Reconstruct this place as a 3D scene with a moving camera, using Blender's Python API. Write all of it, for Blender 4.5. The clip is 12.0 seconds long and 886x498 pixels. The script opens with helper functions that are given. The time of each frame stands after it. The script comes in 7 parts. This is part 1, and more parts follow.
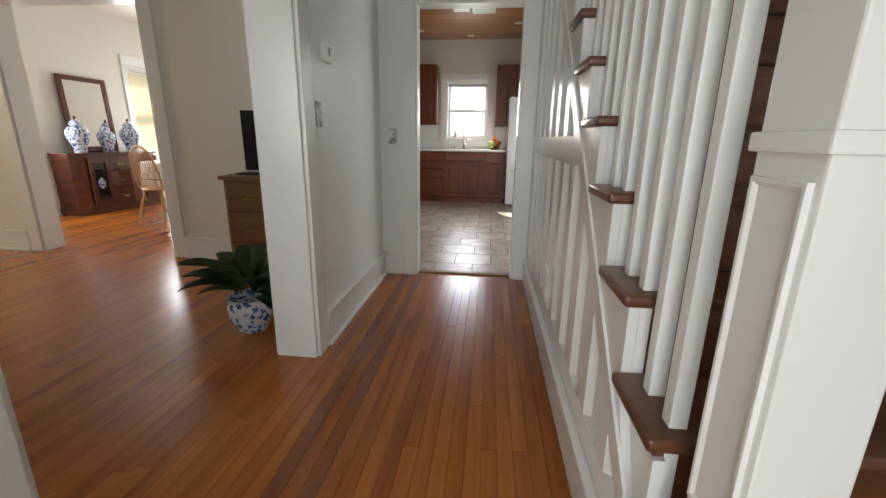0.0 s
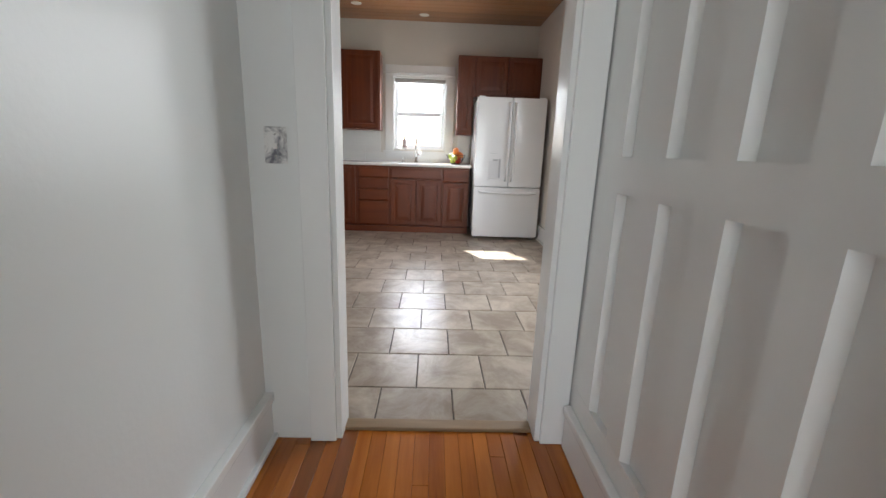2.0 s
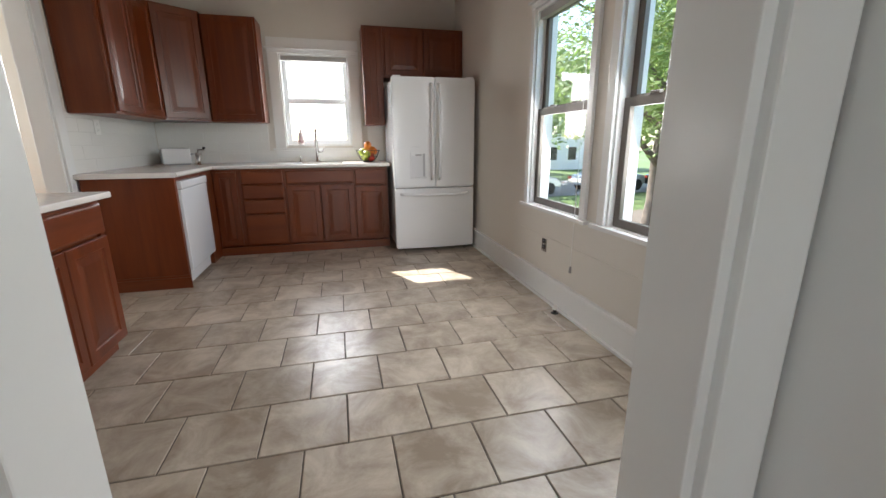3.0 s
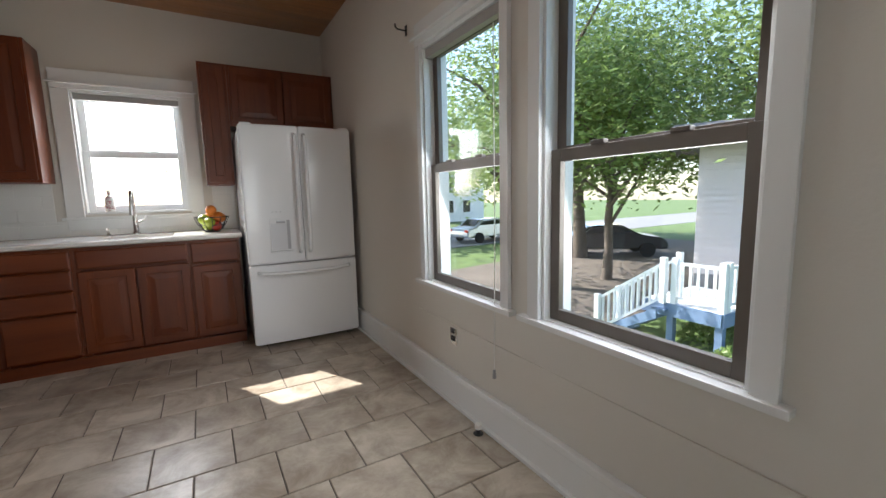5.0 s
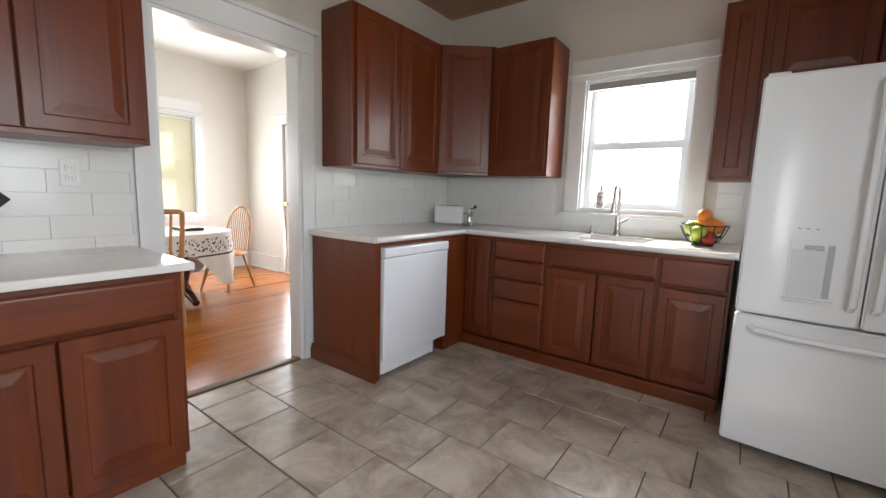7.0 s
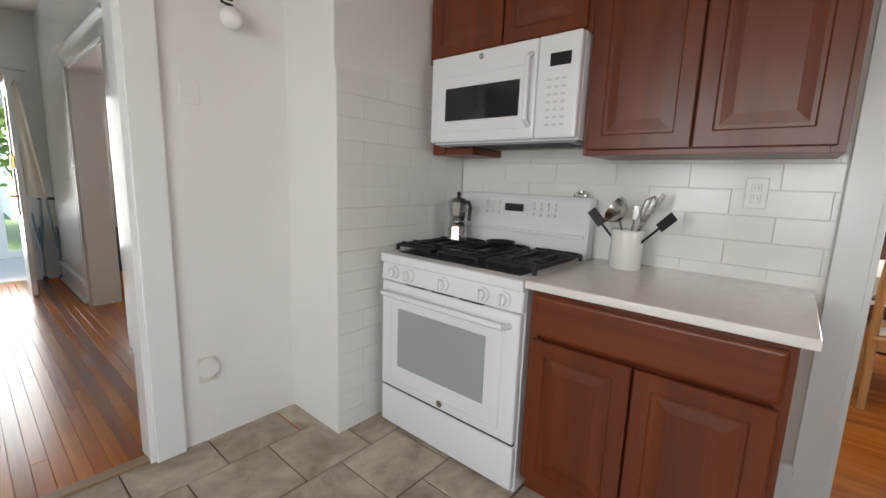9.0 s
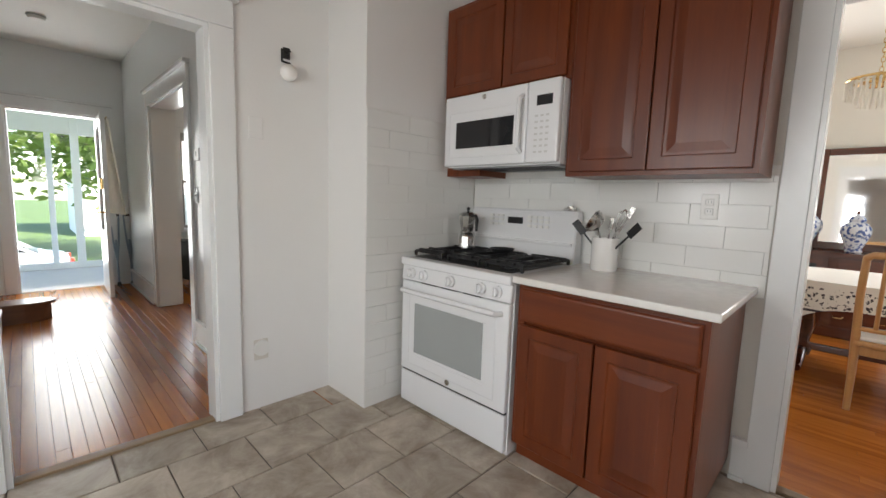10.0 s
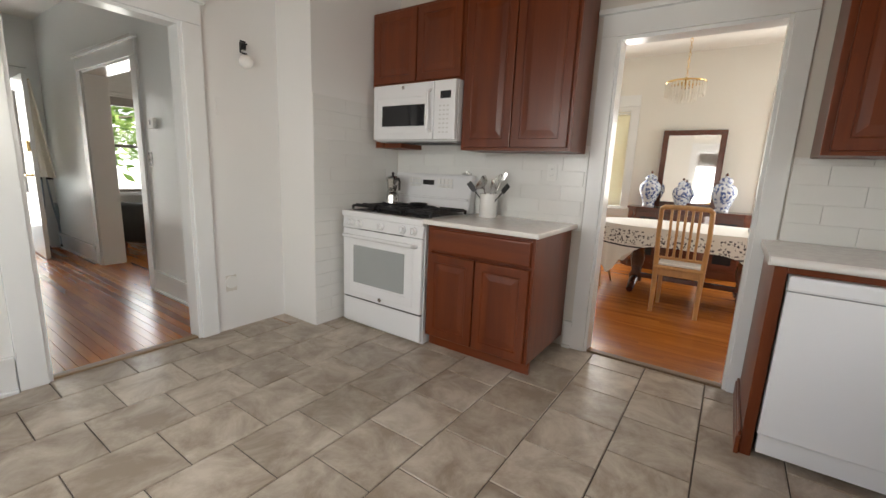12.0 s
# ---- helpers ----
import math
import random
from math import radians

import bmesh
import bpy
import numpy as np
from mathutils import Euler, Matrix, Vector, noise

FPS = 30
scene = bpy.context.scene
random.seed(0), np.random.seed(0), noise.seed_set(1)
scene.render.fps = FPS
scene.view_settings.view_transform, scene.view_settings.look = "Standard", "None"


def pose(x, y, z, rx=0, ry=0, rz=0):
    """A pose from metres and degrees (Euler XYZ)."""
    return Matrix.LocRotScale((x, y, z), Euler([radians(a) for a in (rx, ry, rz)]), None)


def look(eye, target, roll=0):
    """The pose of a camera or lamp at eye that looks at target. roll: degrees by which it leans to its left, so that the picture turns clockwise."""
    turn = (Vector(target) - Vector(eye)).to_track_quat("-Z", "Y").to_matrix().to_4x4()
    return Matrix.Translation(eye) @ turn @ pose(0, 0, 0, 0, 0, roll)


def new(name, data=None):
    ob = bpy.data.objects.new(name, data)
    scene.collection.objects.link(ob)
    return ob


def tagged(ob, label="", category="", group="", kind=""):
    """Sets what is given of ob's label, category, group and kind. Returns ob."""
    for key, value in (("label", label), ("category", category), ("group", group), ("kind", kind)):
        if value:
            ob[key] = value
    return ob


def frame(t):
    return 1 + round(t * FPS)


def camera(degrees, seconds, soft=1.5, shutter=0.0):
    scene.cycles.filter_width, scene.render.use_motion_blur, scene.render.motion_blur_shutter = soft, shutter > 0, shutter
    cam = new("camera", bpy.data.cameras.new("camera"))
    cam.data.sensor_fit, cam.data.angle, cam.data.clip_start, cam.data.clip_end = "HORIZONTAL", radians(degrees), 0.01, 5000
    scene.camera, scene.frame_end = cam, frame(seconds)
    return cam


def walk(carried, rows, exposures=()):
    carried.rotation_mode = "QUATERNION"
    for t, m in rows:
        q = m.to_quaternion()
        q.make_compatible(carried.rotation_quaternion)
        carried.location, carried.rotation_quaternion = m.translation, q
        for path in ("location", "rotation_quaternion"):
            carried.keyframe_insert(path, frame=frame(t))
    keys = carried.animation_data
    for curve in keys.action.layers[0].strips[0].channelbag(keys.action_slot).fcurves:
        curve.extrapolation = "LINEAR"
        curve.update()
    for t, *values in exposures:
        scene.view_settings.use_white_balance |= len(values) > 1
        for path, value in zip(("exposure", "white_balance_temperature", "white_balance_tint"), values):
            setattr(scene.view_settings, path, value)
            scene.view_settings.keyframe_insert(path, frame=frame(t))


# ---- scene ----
cam = camera(94.1, 12.0)
PATH = [
    (0, (0.036, 0.571, 1.11), (-0.169, 2.493, 0.596), 0.8),
    (0.5, (-0.064, 0.879, 1.121), (-0.562, 2.756, 0.641), 2.0),
    (1, (-0.2, 1.289, 1.124), (-0.368, 3.217, 0.62), 0.8),
    (1.5, (-0.16, 1.838, 1.121), (-0.253, 3.783, 0.665), 2.8),
    (2, (-0.197, 2.425, 1.131), (-0.138, 4.369, 0.665), 2.0),
    (2.5, (-0.18, 2.993, 1.141), (0.04, 4.923, 0.666), 1.6),
    (3, (-0.216, 3.457, 1.158), (0.248, 5.337, 0.656), -0.3),
    (3.5, (-0.15, 3.744, 1.151), (0.746, 5.479, 0.719), -0.0),
    (3.7, (-0.14, 3.824, 1.155), (0.926, 5.471, 0.768), -0.3),
    (5.3, (0.128, 4.399, 1.229), (1.055, 6.154, 0.983), -1.4),
    (5.5, (0.183, 4.536, 1.237), (0.94, 6.368, 0.969), -0.9),
    (6, (0.314, 4.892, 1.227), (0.558, 6.864, 1.003), 1.2),
    (6.5, (0.33, 5.136, 1.23), (-0.113, 7.07, 0.978), 0.9),
    (7, (0.349, 5.341, 1.214), (-0.829, 6.935, 0.949), 1.8),
    (7.5, (0.196, 5.553, 1.287), (-1.485, 6.575, 0.929), 1.8),
    (9.3, (-0.098, 6.067, 1.243), (-1.506, 4.676, 0.958), 2.5),
    (9.5, (-0.025, 6.141, 1.233), (-1.429, 4.741, 0.973), 2.4),
    (10, (0.133, 6.332, 1.247), (-1.28, 4.936, 1.01), 1.9),
    (10.5, (0.237, 6.572, 1.253), (-1.141, 5.144, 1.007), 2.2),
    (11, (0.482, 6.696, 1.244), (-0.983, 5.36, 0.982), 2.1),
    (11.5, (0.626, 6.791, 1.241), (-0.914, 5.558, 0.915), 2.3),
    (12, (0.762, 6.918, 1.24), (-0.857, 5.806, 0.864), 2.5),
]
walk(cam, [(t, look(eye, target, roll)) for t, eye, target, roll in PATH],
     exposures=[(0.0, 2.1, 6450, 10), (0.5, 2.45, 6250, 10), (1.0, 2.5, 5950, 10), (1.5, 2.55, 6350, 10), (2.0, 2.5, 6150, 10), (2.5, 2.45, 6400, 10), (3.0, 2.25, 6350, 10),
                (3.5, 2.05, 6150, 10), (5.5, 1.8, 6450, 10), (6.0, 1.95, 6750, 10), (6.5, 2.15, 6800, 10), (7.0, 2.35, 6150, 10), (7.7, 2.3, 6550, 10), (9.5, 2.25, 6400, 10),
                (10.0, 2.17, 6450, 10), (11.0, 2.05, 6700, 10), (12.0, 2.12, 6750, 10)])

# ---- world, sun and exposure ----
world = bpy.data.worlds.new("sky")
scene.world = world
world.use_nodes = True
wn = world.node_tree.nodes
sky = wn.new("ShaderNodeTexSky")
sky.sky_type = "NISHITA"
sky.sun_disc = False
SUN_DIR = Vector((1.0, -1.96, -1.88)).normalized()
sky.sun_elevation = math.asin(-SUN_DIR.z)
sky.sun_rotation = math.atan2(-SUN_DIR.x, -SUN_DIR.y)
wn["Background"].inputs["Strength"].default_value = 0.15
world.node_tree.links.new(sky.outputs["Color"], wn["Background"].inputs["Color"])
sun = new("sun", bpy.data.lights.new("sun", "SUN"))
sun.data.energy = 4.0
sun.data.angle = radians(0.5)
sun.data.color = (1.0, 0.95, 0.87)
sun.matrix_world = look((0, 0, 12), Vector((0, 0, 12)) + SUN_DIR)


def light_panel(name, eye, target, w, h, power, color=(0.99, 0.985, 0.975)):
    """A rectangular lamp: sky light at a window opening, or fill added inside a room."""
    lamp = new(name, bpy.data.lights.new(name, "AREA"))
    lamp.data.shape = "RECTANGLE"
    lamp.data.size, lamp.data.size_y = w, h
    lamp.data.energy = power
    lamp.data.color = color
    lamp.matrix_world = look(eye, target)
    return lamp


# ---- materials ----
def mat(name, color, rough=0.5, metal=0.0, var=0.06, scale=6.0, bump=0.0, bump_scale=40.0, coat=0.0, spec=0.5, rand=0.0):
    """A painted or plain surface with two scales of variation."""
    m = bpy.data.materials.new(name)
    m.use_nodes = True
    n, l = m.node_tree.nodes, m.node_tree.links
    b = n["Principled BSDF"]
    b.inputs["Roughness"].default_value = rough
    b.inputs["Metallic"].default_value = metal
    b.inputs["Coat Weight"].default_value = coat
    b.inputs["Specular IOR Level"].default_value = spec
    co = n.new("ShaderNodeTexCoord")
    big = n.new("ShaderNodeTexNoise")
    big.inputs["Scale"].default_value = scale
    big.inputs["Detail"].default_value = 6
    l.new(co.outputs["Object"], big.inputs["Vector"])
    ramp = n.new("ShaderNodeMapRange")
    ramp.inputs["From Min"].default_value, ramp.inputs["From Max"].default_value = 0.25, 0.75
    ramp.inputs["To Min"].default_value, ramp.inputs["To Max"].default_value = 1 - var, 1 + var
    l.new(big.outputs["Fac"], ramp.inputs["Value"])
    mul = n.new("ShaderNodeVectorMath")
    mul.operation = "SCALE"
    mul.inputs[0].default_value = color[:3]
    last = ramp.outputs["Result"]
    if rand:
        oi = n.new("ShaderNodeObjectInfo")
        rr = n.new("ShaderNodeMapRange")
        rr.inputs["To Min"].default_value, rr.inputs["To Max"].default_value = 1 - rand, 1 + rand
        l.new(oi.outputs["Random"], rr.inputs["Value"])
        mm = n.new("ShaderNodeMath")
        mm.operation = "MULTIPLY"
        l.new(last, mm.inputs[0])
        l.new(rr.outputs["Result"], mm.inputs[1])
        last = mm.outputs[0]
    l.new(last, mul.inputs["Scale"])
    l.new(mul.outputs[0], b.inputs["Base Color"])
    rv = n.new("ShaderNodeMapRange")
    rv.inputs["To Min"].default_value, rv.inputs["To Max"].default_value = max(0.02, rough - 0.06), min(1, rough + 0.08)
    l.new(big.outputs["Fac"], rv.inputs["Value"])
    l.new(rv.outputs["Result"], b.inputs["Roughness"])
    if bump:
        fine = n.new("ShaderNodeTexNoise")
        fine.inputs["Scale"].default_value = bump_scale
        fine.inputs["Detail"].default_value = 4
        l.new(co.outputs["Object"], fine.inputs["Vector"])
        bp = n.new("ShaderNodeBump")
        bp.inputs["Strength"].default_value = bump
        bp.inputs["Distance"].default_value = 0.01
        l.new(fine.outputs["Fac"], bp.inputs["Height"])
        l.new(bp.outputs["Normal"], b.inputs["Normal"])
    return m


def wood(name, dark, light, rough=0.35, along="Y", scale=1.0, coat=0.0, rand=0.0, island=False, bump=0.05, grain=1.0):
    """Wood with long grain along one axis, fine pores and tone that changes from piece to piece."""
    m = bpy.data.materials.new(name)
    m.use_nodes = True
    n, l = m.node_tree.nodes, m.node_tree.links
    b = n["Principled BSDF"]
    b.inputs["Roughness"].default_value = rough
    b.inputs["Coat Weight"].default_value = coat
    b.inputs["Coat Roughness"].default_value = 0.12
    co = n.new("ShaderNodeTexCoord")
    mp = n.new("ShaderNodeMapping")
    s = {"X": (0.6, 9, 9), "Y": (9, 0.6, 9), "Z": (9, 9, 0.6)}[along]
    mp.inputs["Scale"].default_value = [v * scale for v in s]
    l.new(co.outputs["Object"], mp.inputs["Vector"])
    src = mp.outputs["Vector"]
    tone = None
    if rand or island:
        info = n.new("ShaderNodeNewGeometry") if island else n.new("ShaderNodeObjectInfo")
        out = info.outputs["Random Per Island"] if island else info.outputs["Random"]
        add = n.new("ShaderNodeVectorMath")
        add.operation = "ADD"
        l.new(src, add.inputs[0])
        sc = n.new("ShaderNodeVectorMath")
        sc.operation = "SCALE"
        sc.inputs[0].default_value = (37, 53, 71)
        l.new(out, sc.inputs["Scale"])
        l.new(sc.outputs[0], add.inputs[1])
        src = add.outputs[0]
        tone = out
    g = n.new("ShaderNodeTexNoise")
    g.inputs["Scale"].default_value = 1.6
    g.inputs["Detail"].default_value = 8
    g.inputs["Distortion"].default_value = 0.7
    l.new(src, g.inputs["Vector"])
    p = n.new("ShaderNodeTexNoise")
    p.inputs["Scale"].default_value = 14
    p.inputs["Detail"].default_value = 3
    l.new(src, p.inputs["Vector"])
    mixv = n.new("ShaderNodeMath")
    mixv.operation = "MULTIPLY_ADD"
    l.new(p.outputs["Fac"], mixv.inputs[0])
    mixv.inputs[1].default_value = 0.3
    l.new(g.outputs["Fac"], mixv.inputs[2])
    last = mixv.outputs[0]
    if tone is not None:
        t2 = n.new("ShaderNodeMath")
        t2.operation = "MULTIPLY_ADD"
        l.new(tone, t2.inputs[0])
        t2.inputs[1].default_value = rand if rand else 0.3
        l.new(last, t2.inputs[2])
        last = t2.outputs[0]
    r = n.new("ShaderNodeMapRange")
    r.inputs["From Min"].default_value = 0.65 - 0.3 * grain + 0.5 * (rand or (0.3 if island else 0))
    r.inputs["From Max"].default_value = 0.65 + 0.3 * grain + 0.5 * (rand or (0.3 if island else 0))
    l.new(last, r.inputs["Value"])
    mx = n.new("ShaderNodeMix")
    mx.data_type = "RGBA"
    mx.inputs["A"].default_value = (*dark, 1)
    mx.inputs["B"].default_value = (*light, 1)
    l.new(r.outputs["Result"], mx.inputs["Factor"])
    l.new(mx.outputs["Result"], b.inputs["Base Color"])
    if bump:
        bp = n.new("ShaderNodeBump")
        bp.inputs["Strength"].default_value = bump
        bp.inputs["Distance"].default_value = 0.004
        l.new(mixv.outputs[0], bp.inputs["Height"])
        l.new(bp.outputs["Normal"], b.inputs["Normal"])
    return m


def glass_mat(name, tint=(1, 1, 1), rough=0.0):
    """Thin window glass: mostly clear, with a real reflection."""
    m = bpy.data.materials.new(name)
    m.use_nodes = True
    n, l = m.node_tree.nodes, m.node_tree.links
    n.remove(n["Principled BSDF"])
    tr, gl, mx = n.new("ShaderNodeBsdfTransparent"), n.new("ShaderNodeBsdfGlossy"), n.new("ShaderNodeMixShader")
    lw = n.new("ShaderNodeLayerWeight")
    lw.inputs["Blend"].default_value = 0.5
    pw5 = n.new("ShaderNodeMath")
    pw5.operation = "POWER"
    pw5.inputs[1].default_value = 5
    l.new(lw.outputs["Facing"], pw5.inputs[0])
    fr = n.new("ShaderNodeMath")
    fr.operation = "MULTIPLY_ADD"
    fr.inputs[1].default_value, fr.inputs[2].default_value = 0.9, 0.02
    l.new(pw5.outputs[0], fr.inputs[0])
    tr.inputs["Color"].default_value = (*tint, 1)
    gl.inputs["Roughness"].default_value = rough
    l.new(fr.outputs[0], mx.inputs[0])
    l.new(tr.outputs[0], mx.inputs[1])
    l.new(gl.outputs[0], mx.inputs[2])
    l.new(mx.outputs[0], n["Material Output"].inputs["Surface"])
    return m


def emit_mat(name, color, strength):
    m = bpy.data.materials.new(name)
    m.use_nodes = True
    b = m.node_tree.nodes["Principled BSDF"]
    b.inputs["Base Color"].default_value = (*color, 1)
    b.inputs["Emission Color"].default_value = (*color, 1)
    b.inputs["Emission Strength"].default_value = strength
    return m


WALL = mat("wall_paint", (0.74, 0.72, 0.66), 0.45, var=0.02, scale=1.5, bump=0.08, bump_scale=90)
# off-white kitchen paint, darkened to cream for the backlit walls' shade
KWALL = mat("kitchen_wall_shaded", (0.66, 0.63, 0.57), 0.5, var=0.025, scale=1.5, bump=0.1, bump_scale=80)
HALLWALL = mat("hall_wall_paint", (0.765, 0.785, 0.775), 0.3, var=0.02, scale=1.5, bump=0.06, bump_scale=60)
TRIM = mat("trim_paint", (0.785, 0.797, 0.787), 0.22, var=0.02, scale=3, bump=0.05, bump_scale=30)
# the kitchen's off-white again, whiter for the window-lit south side
SWALL = mat("kitchen_wall_gloss_lit", (0.79, 0.785, 0.765), 0.32, var=0.02, scale=1.5, bump=0.08, bump_scale=60)
CEIL = mat("ceiling_paint", (0.8, 0.79, 0.75), 0.7, var=0.02, scale=1.5, bump=0.1, bump_scale=60)
FLOORWOOD = wood("oak_floor", (0.25, 0.063, 0.007), (0.5, 0.168, 0.024), 0.26, "Y", 1.0, coat=0.1, rand=0.28, bump=0.03)
FLOORJOIN = wood("oak_floor_strips", (0.25, 0.063, 0.007), (0.5, 0.168, 0.024), 0.26, "Y", 1.0, coat=0.1, island=True, bump=0.03)
FLOORDARK = wood("walnut_inlay", (0.16, 0.045, 0.0095), (0.3, 0.1, 0.022), 0.28, "Y", 1.0, coat=0.1, bump=0.03)
CHERRY = wood("cherry_cabinet", (0.092, 0.0165, 0.003), (0.178, 0.0375, 0.006), 0.36, "Z", 0.8, coat=0.06, rand=0.15, bump=0.03)
CHERRYH = wood("cherry_cabinet_rail", (0.092, 0.0165, 0.003), (0.178, 0.0375, 0.006), 0.36, "X", 0.8, coat=0.06, rand=0.15, bump=0.03)
STAIRWOOD = wood("stair_wood", (0.065, 0.022, 0.009), (0.17, 0.064, 0.023), 0.33, "X", 1.0, coat=0.15, bump=0.04)
CEILWOOD = wood("ceiling_boards", (0.22, 0.085, 0.022), (0.42, 0.18, 0.055), 0.28, "X", 0.7, coat=0.3, island=True, bump=0.04)
WHITEAPP = mat("white_appliance", (0.8, 0.81, 0.82), 0.18, var=0.008, scale=2, coat=0.3)
COUNTER = mat("white_quartz", (0.76, 0.74, 0.7), 0.2, var=0.03, scale=25, coat=0.2)
BLACK = mat("black_iron", (0.012, 0.012, 0.013), 0.45, var=0.2, scale=20, bump=0.15)
BLACKGLOSS = mat("black_glass", (0.015, 0.015, 0.017), 0.06, var=0.05)
STEEL = mat("brushed_steel", (0.55, 0.54, 0.52), 0.25, 1.0, var=0.06, scale=30)
GLASS = glass_mat("window_glass")
ALU = mat("grey_window_frame", (0.14, 0.122, 0.104), 0.4, 0.3, var=0.06, scale=8)
VINYL = mat("white_vinyl", (0.8, 0.82, 0.83), 0.35, var=0.02)


# ---- helpers of this scene ----
def bm_box(bm, lo, hi):
    x0, y0, z0 = lo
    x1, y1, z1 = hi
    v = [bm.verts.new(p) for p in ((x0, y0, z0), (x1, y0, z0), (x1, y1, z0), (x0, y1, z0), (x0, y0, z1), (x1, y0, z1), (x1, y1, z1), (x0, y1, z1))]
    for f in ((3, 2, 1, 0), (4, 5, 6, 7), (0, 1, 5, 4), (1, 2, 6, 5), (2, 3, 7, 6), (3, 0, 4, 7)):
        bm.faces.new([v[i] for i in f])
    return v


def box_bm(lo, hi, bevel=0.0, seg=2):
    bm = bmesh.new()
    bm_box(bm, lo, hi)
    if bevel:
        bmesh.ops.bevel(bm, geom=bm.edges[:], offset=bevel, segments=seg, affect="EDGES", profile=0.6)
    return bm


def lathe_bm(profile, seg=24, center=(0, 0, 0)):
    """A turned shape round the z axis from (radius, height) pairs."""
    bm = bmesh.new()
    rings = []
    for r, z in profile:
        if r < 1e-5:
            rings.append([bm.verts.new((center[0], center[1], center[2] + z))])
        else:
            rings.append([bm.verts.new((center[0] + r * math.cos(2 * math.pi * i / seg), center[1] + r * math.sin(2 * math.pi * i / seg), center[2] + z)) for i in range(seg)])
    for a, b in zip(rings, rings[1:]):
        for i in range(seg):
            j = (i + 1) % seg
            q = [a[i % len(a)], a[j % len(a)], b[j % len(b)], b[i % len(b)]]
            q = [v for k, v in enumerate(q) if v not in q[:k]]
            if len(q) > 2:
                bm.faces.new(q)
    bmesh.ops.recalc_face_normals(bm, faces=bm.faces)
    return bm


def tube_bm(points, r, seg=10, closed=False):
    """A round bar along a line of points; r may be a list."""
    bm = bmesh.new()
    pts = [Vector(p) for p in points]
    rings = []
    up = None
    for i, p in enumerate(pts):
        a = pts[i - 1] if i or closed else p
        b = pts[(i + 1) % len(pts)] if i + 1 < len(pts) or closed else p
        d = (b - a).normalized()
        if up is None:
            up = d.orthogonal().normalized()
        up = (up - d * up.dot(d)).normalized()
        side = d.cross(up)
        rr = r[i] if isinstance(r, (list, tuple)) else r
        rings.append([bm.verts.new(p + rr * (math.cos(2 * math.pi * k / seg) * up + math.sin(2 * math.pi * k / seg) * side)) for k in range(seg)])
    pairs = list(zip(rings, rings[1:])) + ([(rings[-1], rings[0])] if closed else [])
    for a, b in pairs:
        for k in range(seg):
            bm.faces.new((a[k], a[(k + 1) % seg], b[(k + 1) % seg], b[k]))
    if not closed:
        bm.faces.new(rings[0][::-1])
        bm.faces.new(rings[-1])
    bmesh.ops.recalc_face_normals(bm, faces=bm.faces)
    return bm


def prism_bm(outline, lo, hi, axis="z", bevel=0.0):
    """An outline extruded along an axis from lo to hi."""
    bm = bmesh.new()
    def place(u, v, w):
        return {"z": (u, v, w), "x": (w, u, v), "y": (u, w, v)}[axis]
    a = [bm.verts.new(place(u, v, lo)) for u, v in outline]
    b = [bm.verts.new(place(u, v, hi)) for u, v in outline]
    bm.faces.new(a)
    bm.faces.new(b)
    for i in range(len(a)):
        j = (i + 1) % len(a)
        bm.faces.new((a[i], a[j], b[j], b[i]))
    bmesh.ops.recalc_face_normals(bm, faces=bm.faces)
    if bevel:
        bmesh.ops.bevel(bm, geom=bm.edges[:], offset=bevel, segments=2, affect="EDGES")
    return bm


def add_bm(bm, other):
    """Adds the other bmesh to bm."""
    me = bpy.data.meshes.new("tmp")
    other.to_mesh(me)
    other.free()
    bm.from_mesh(me)
    bpy.data.meshes.remove(me)
    return bm


def to_mesh(name, bm, material, smooth=False):
    me = bpy.data.meshes.new(name)
    bm.to_mesh(me)
    bm.free()
    me.materials.append(material)
    if smooth:
        for p in me.polygons:
            p.use_smooth = True
    return me


def part(name, bm, material, parent=None, label="", smooth=False):
    ob = new(name, to_mesh(name, bm, material, smooth))
    if smooth:
        ob.data.set_sharp_from_angle(angle=radians(40))
    if parent is not None:
        ob.parent = parent
    if label:
        ob["label"] = label
    return ob


def thing(name, label, category, group="", at=None, kind=""):
    ob = new(name)
    tagged(ob, label, category, group, kind)
    if at is not None:
        ob.matrix_basis = at
    return ob


def structure(name, bm, material, label, category):
    return tagged(part(name, bm, material), label, category, "", "structure")


def boxes_bm(items):
    bm = bmesh.new()
    for lo, hi in items:
        bm_box(bm, lo, hi)
    return bm


def wall_with_openings(axis, a0, a1, u0, u1, z0, z1, openings):
    """Boxes of a wall whose faces lie at a0 and a1 on the axis, from u0 to u1, with openings (u0, u1, z0, z1)."""
    out = []
    cuts = sorted(openings)
    u = u0
    for o0, o1, b, t in cuts:
        out.append((u, o0, z0, z1))
        if b > z0:
            out.append((o0, o1, z0, b))
        if t < z1:
            out.append((o0, o1, t, z1))
        u = o1
    out.append((u, u1, z0, z1))
    bm = bmesh.new()
    for p, q, b, t in out:
        if q - p < 1e-4:
            continue
        if axis == "x":
            bm_box(bm, (a0, p, b), (a1, q, t))
        else:
            bm_box(bm, (p, a0, b), (q, a1, t))
    return bm


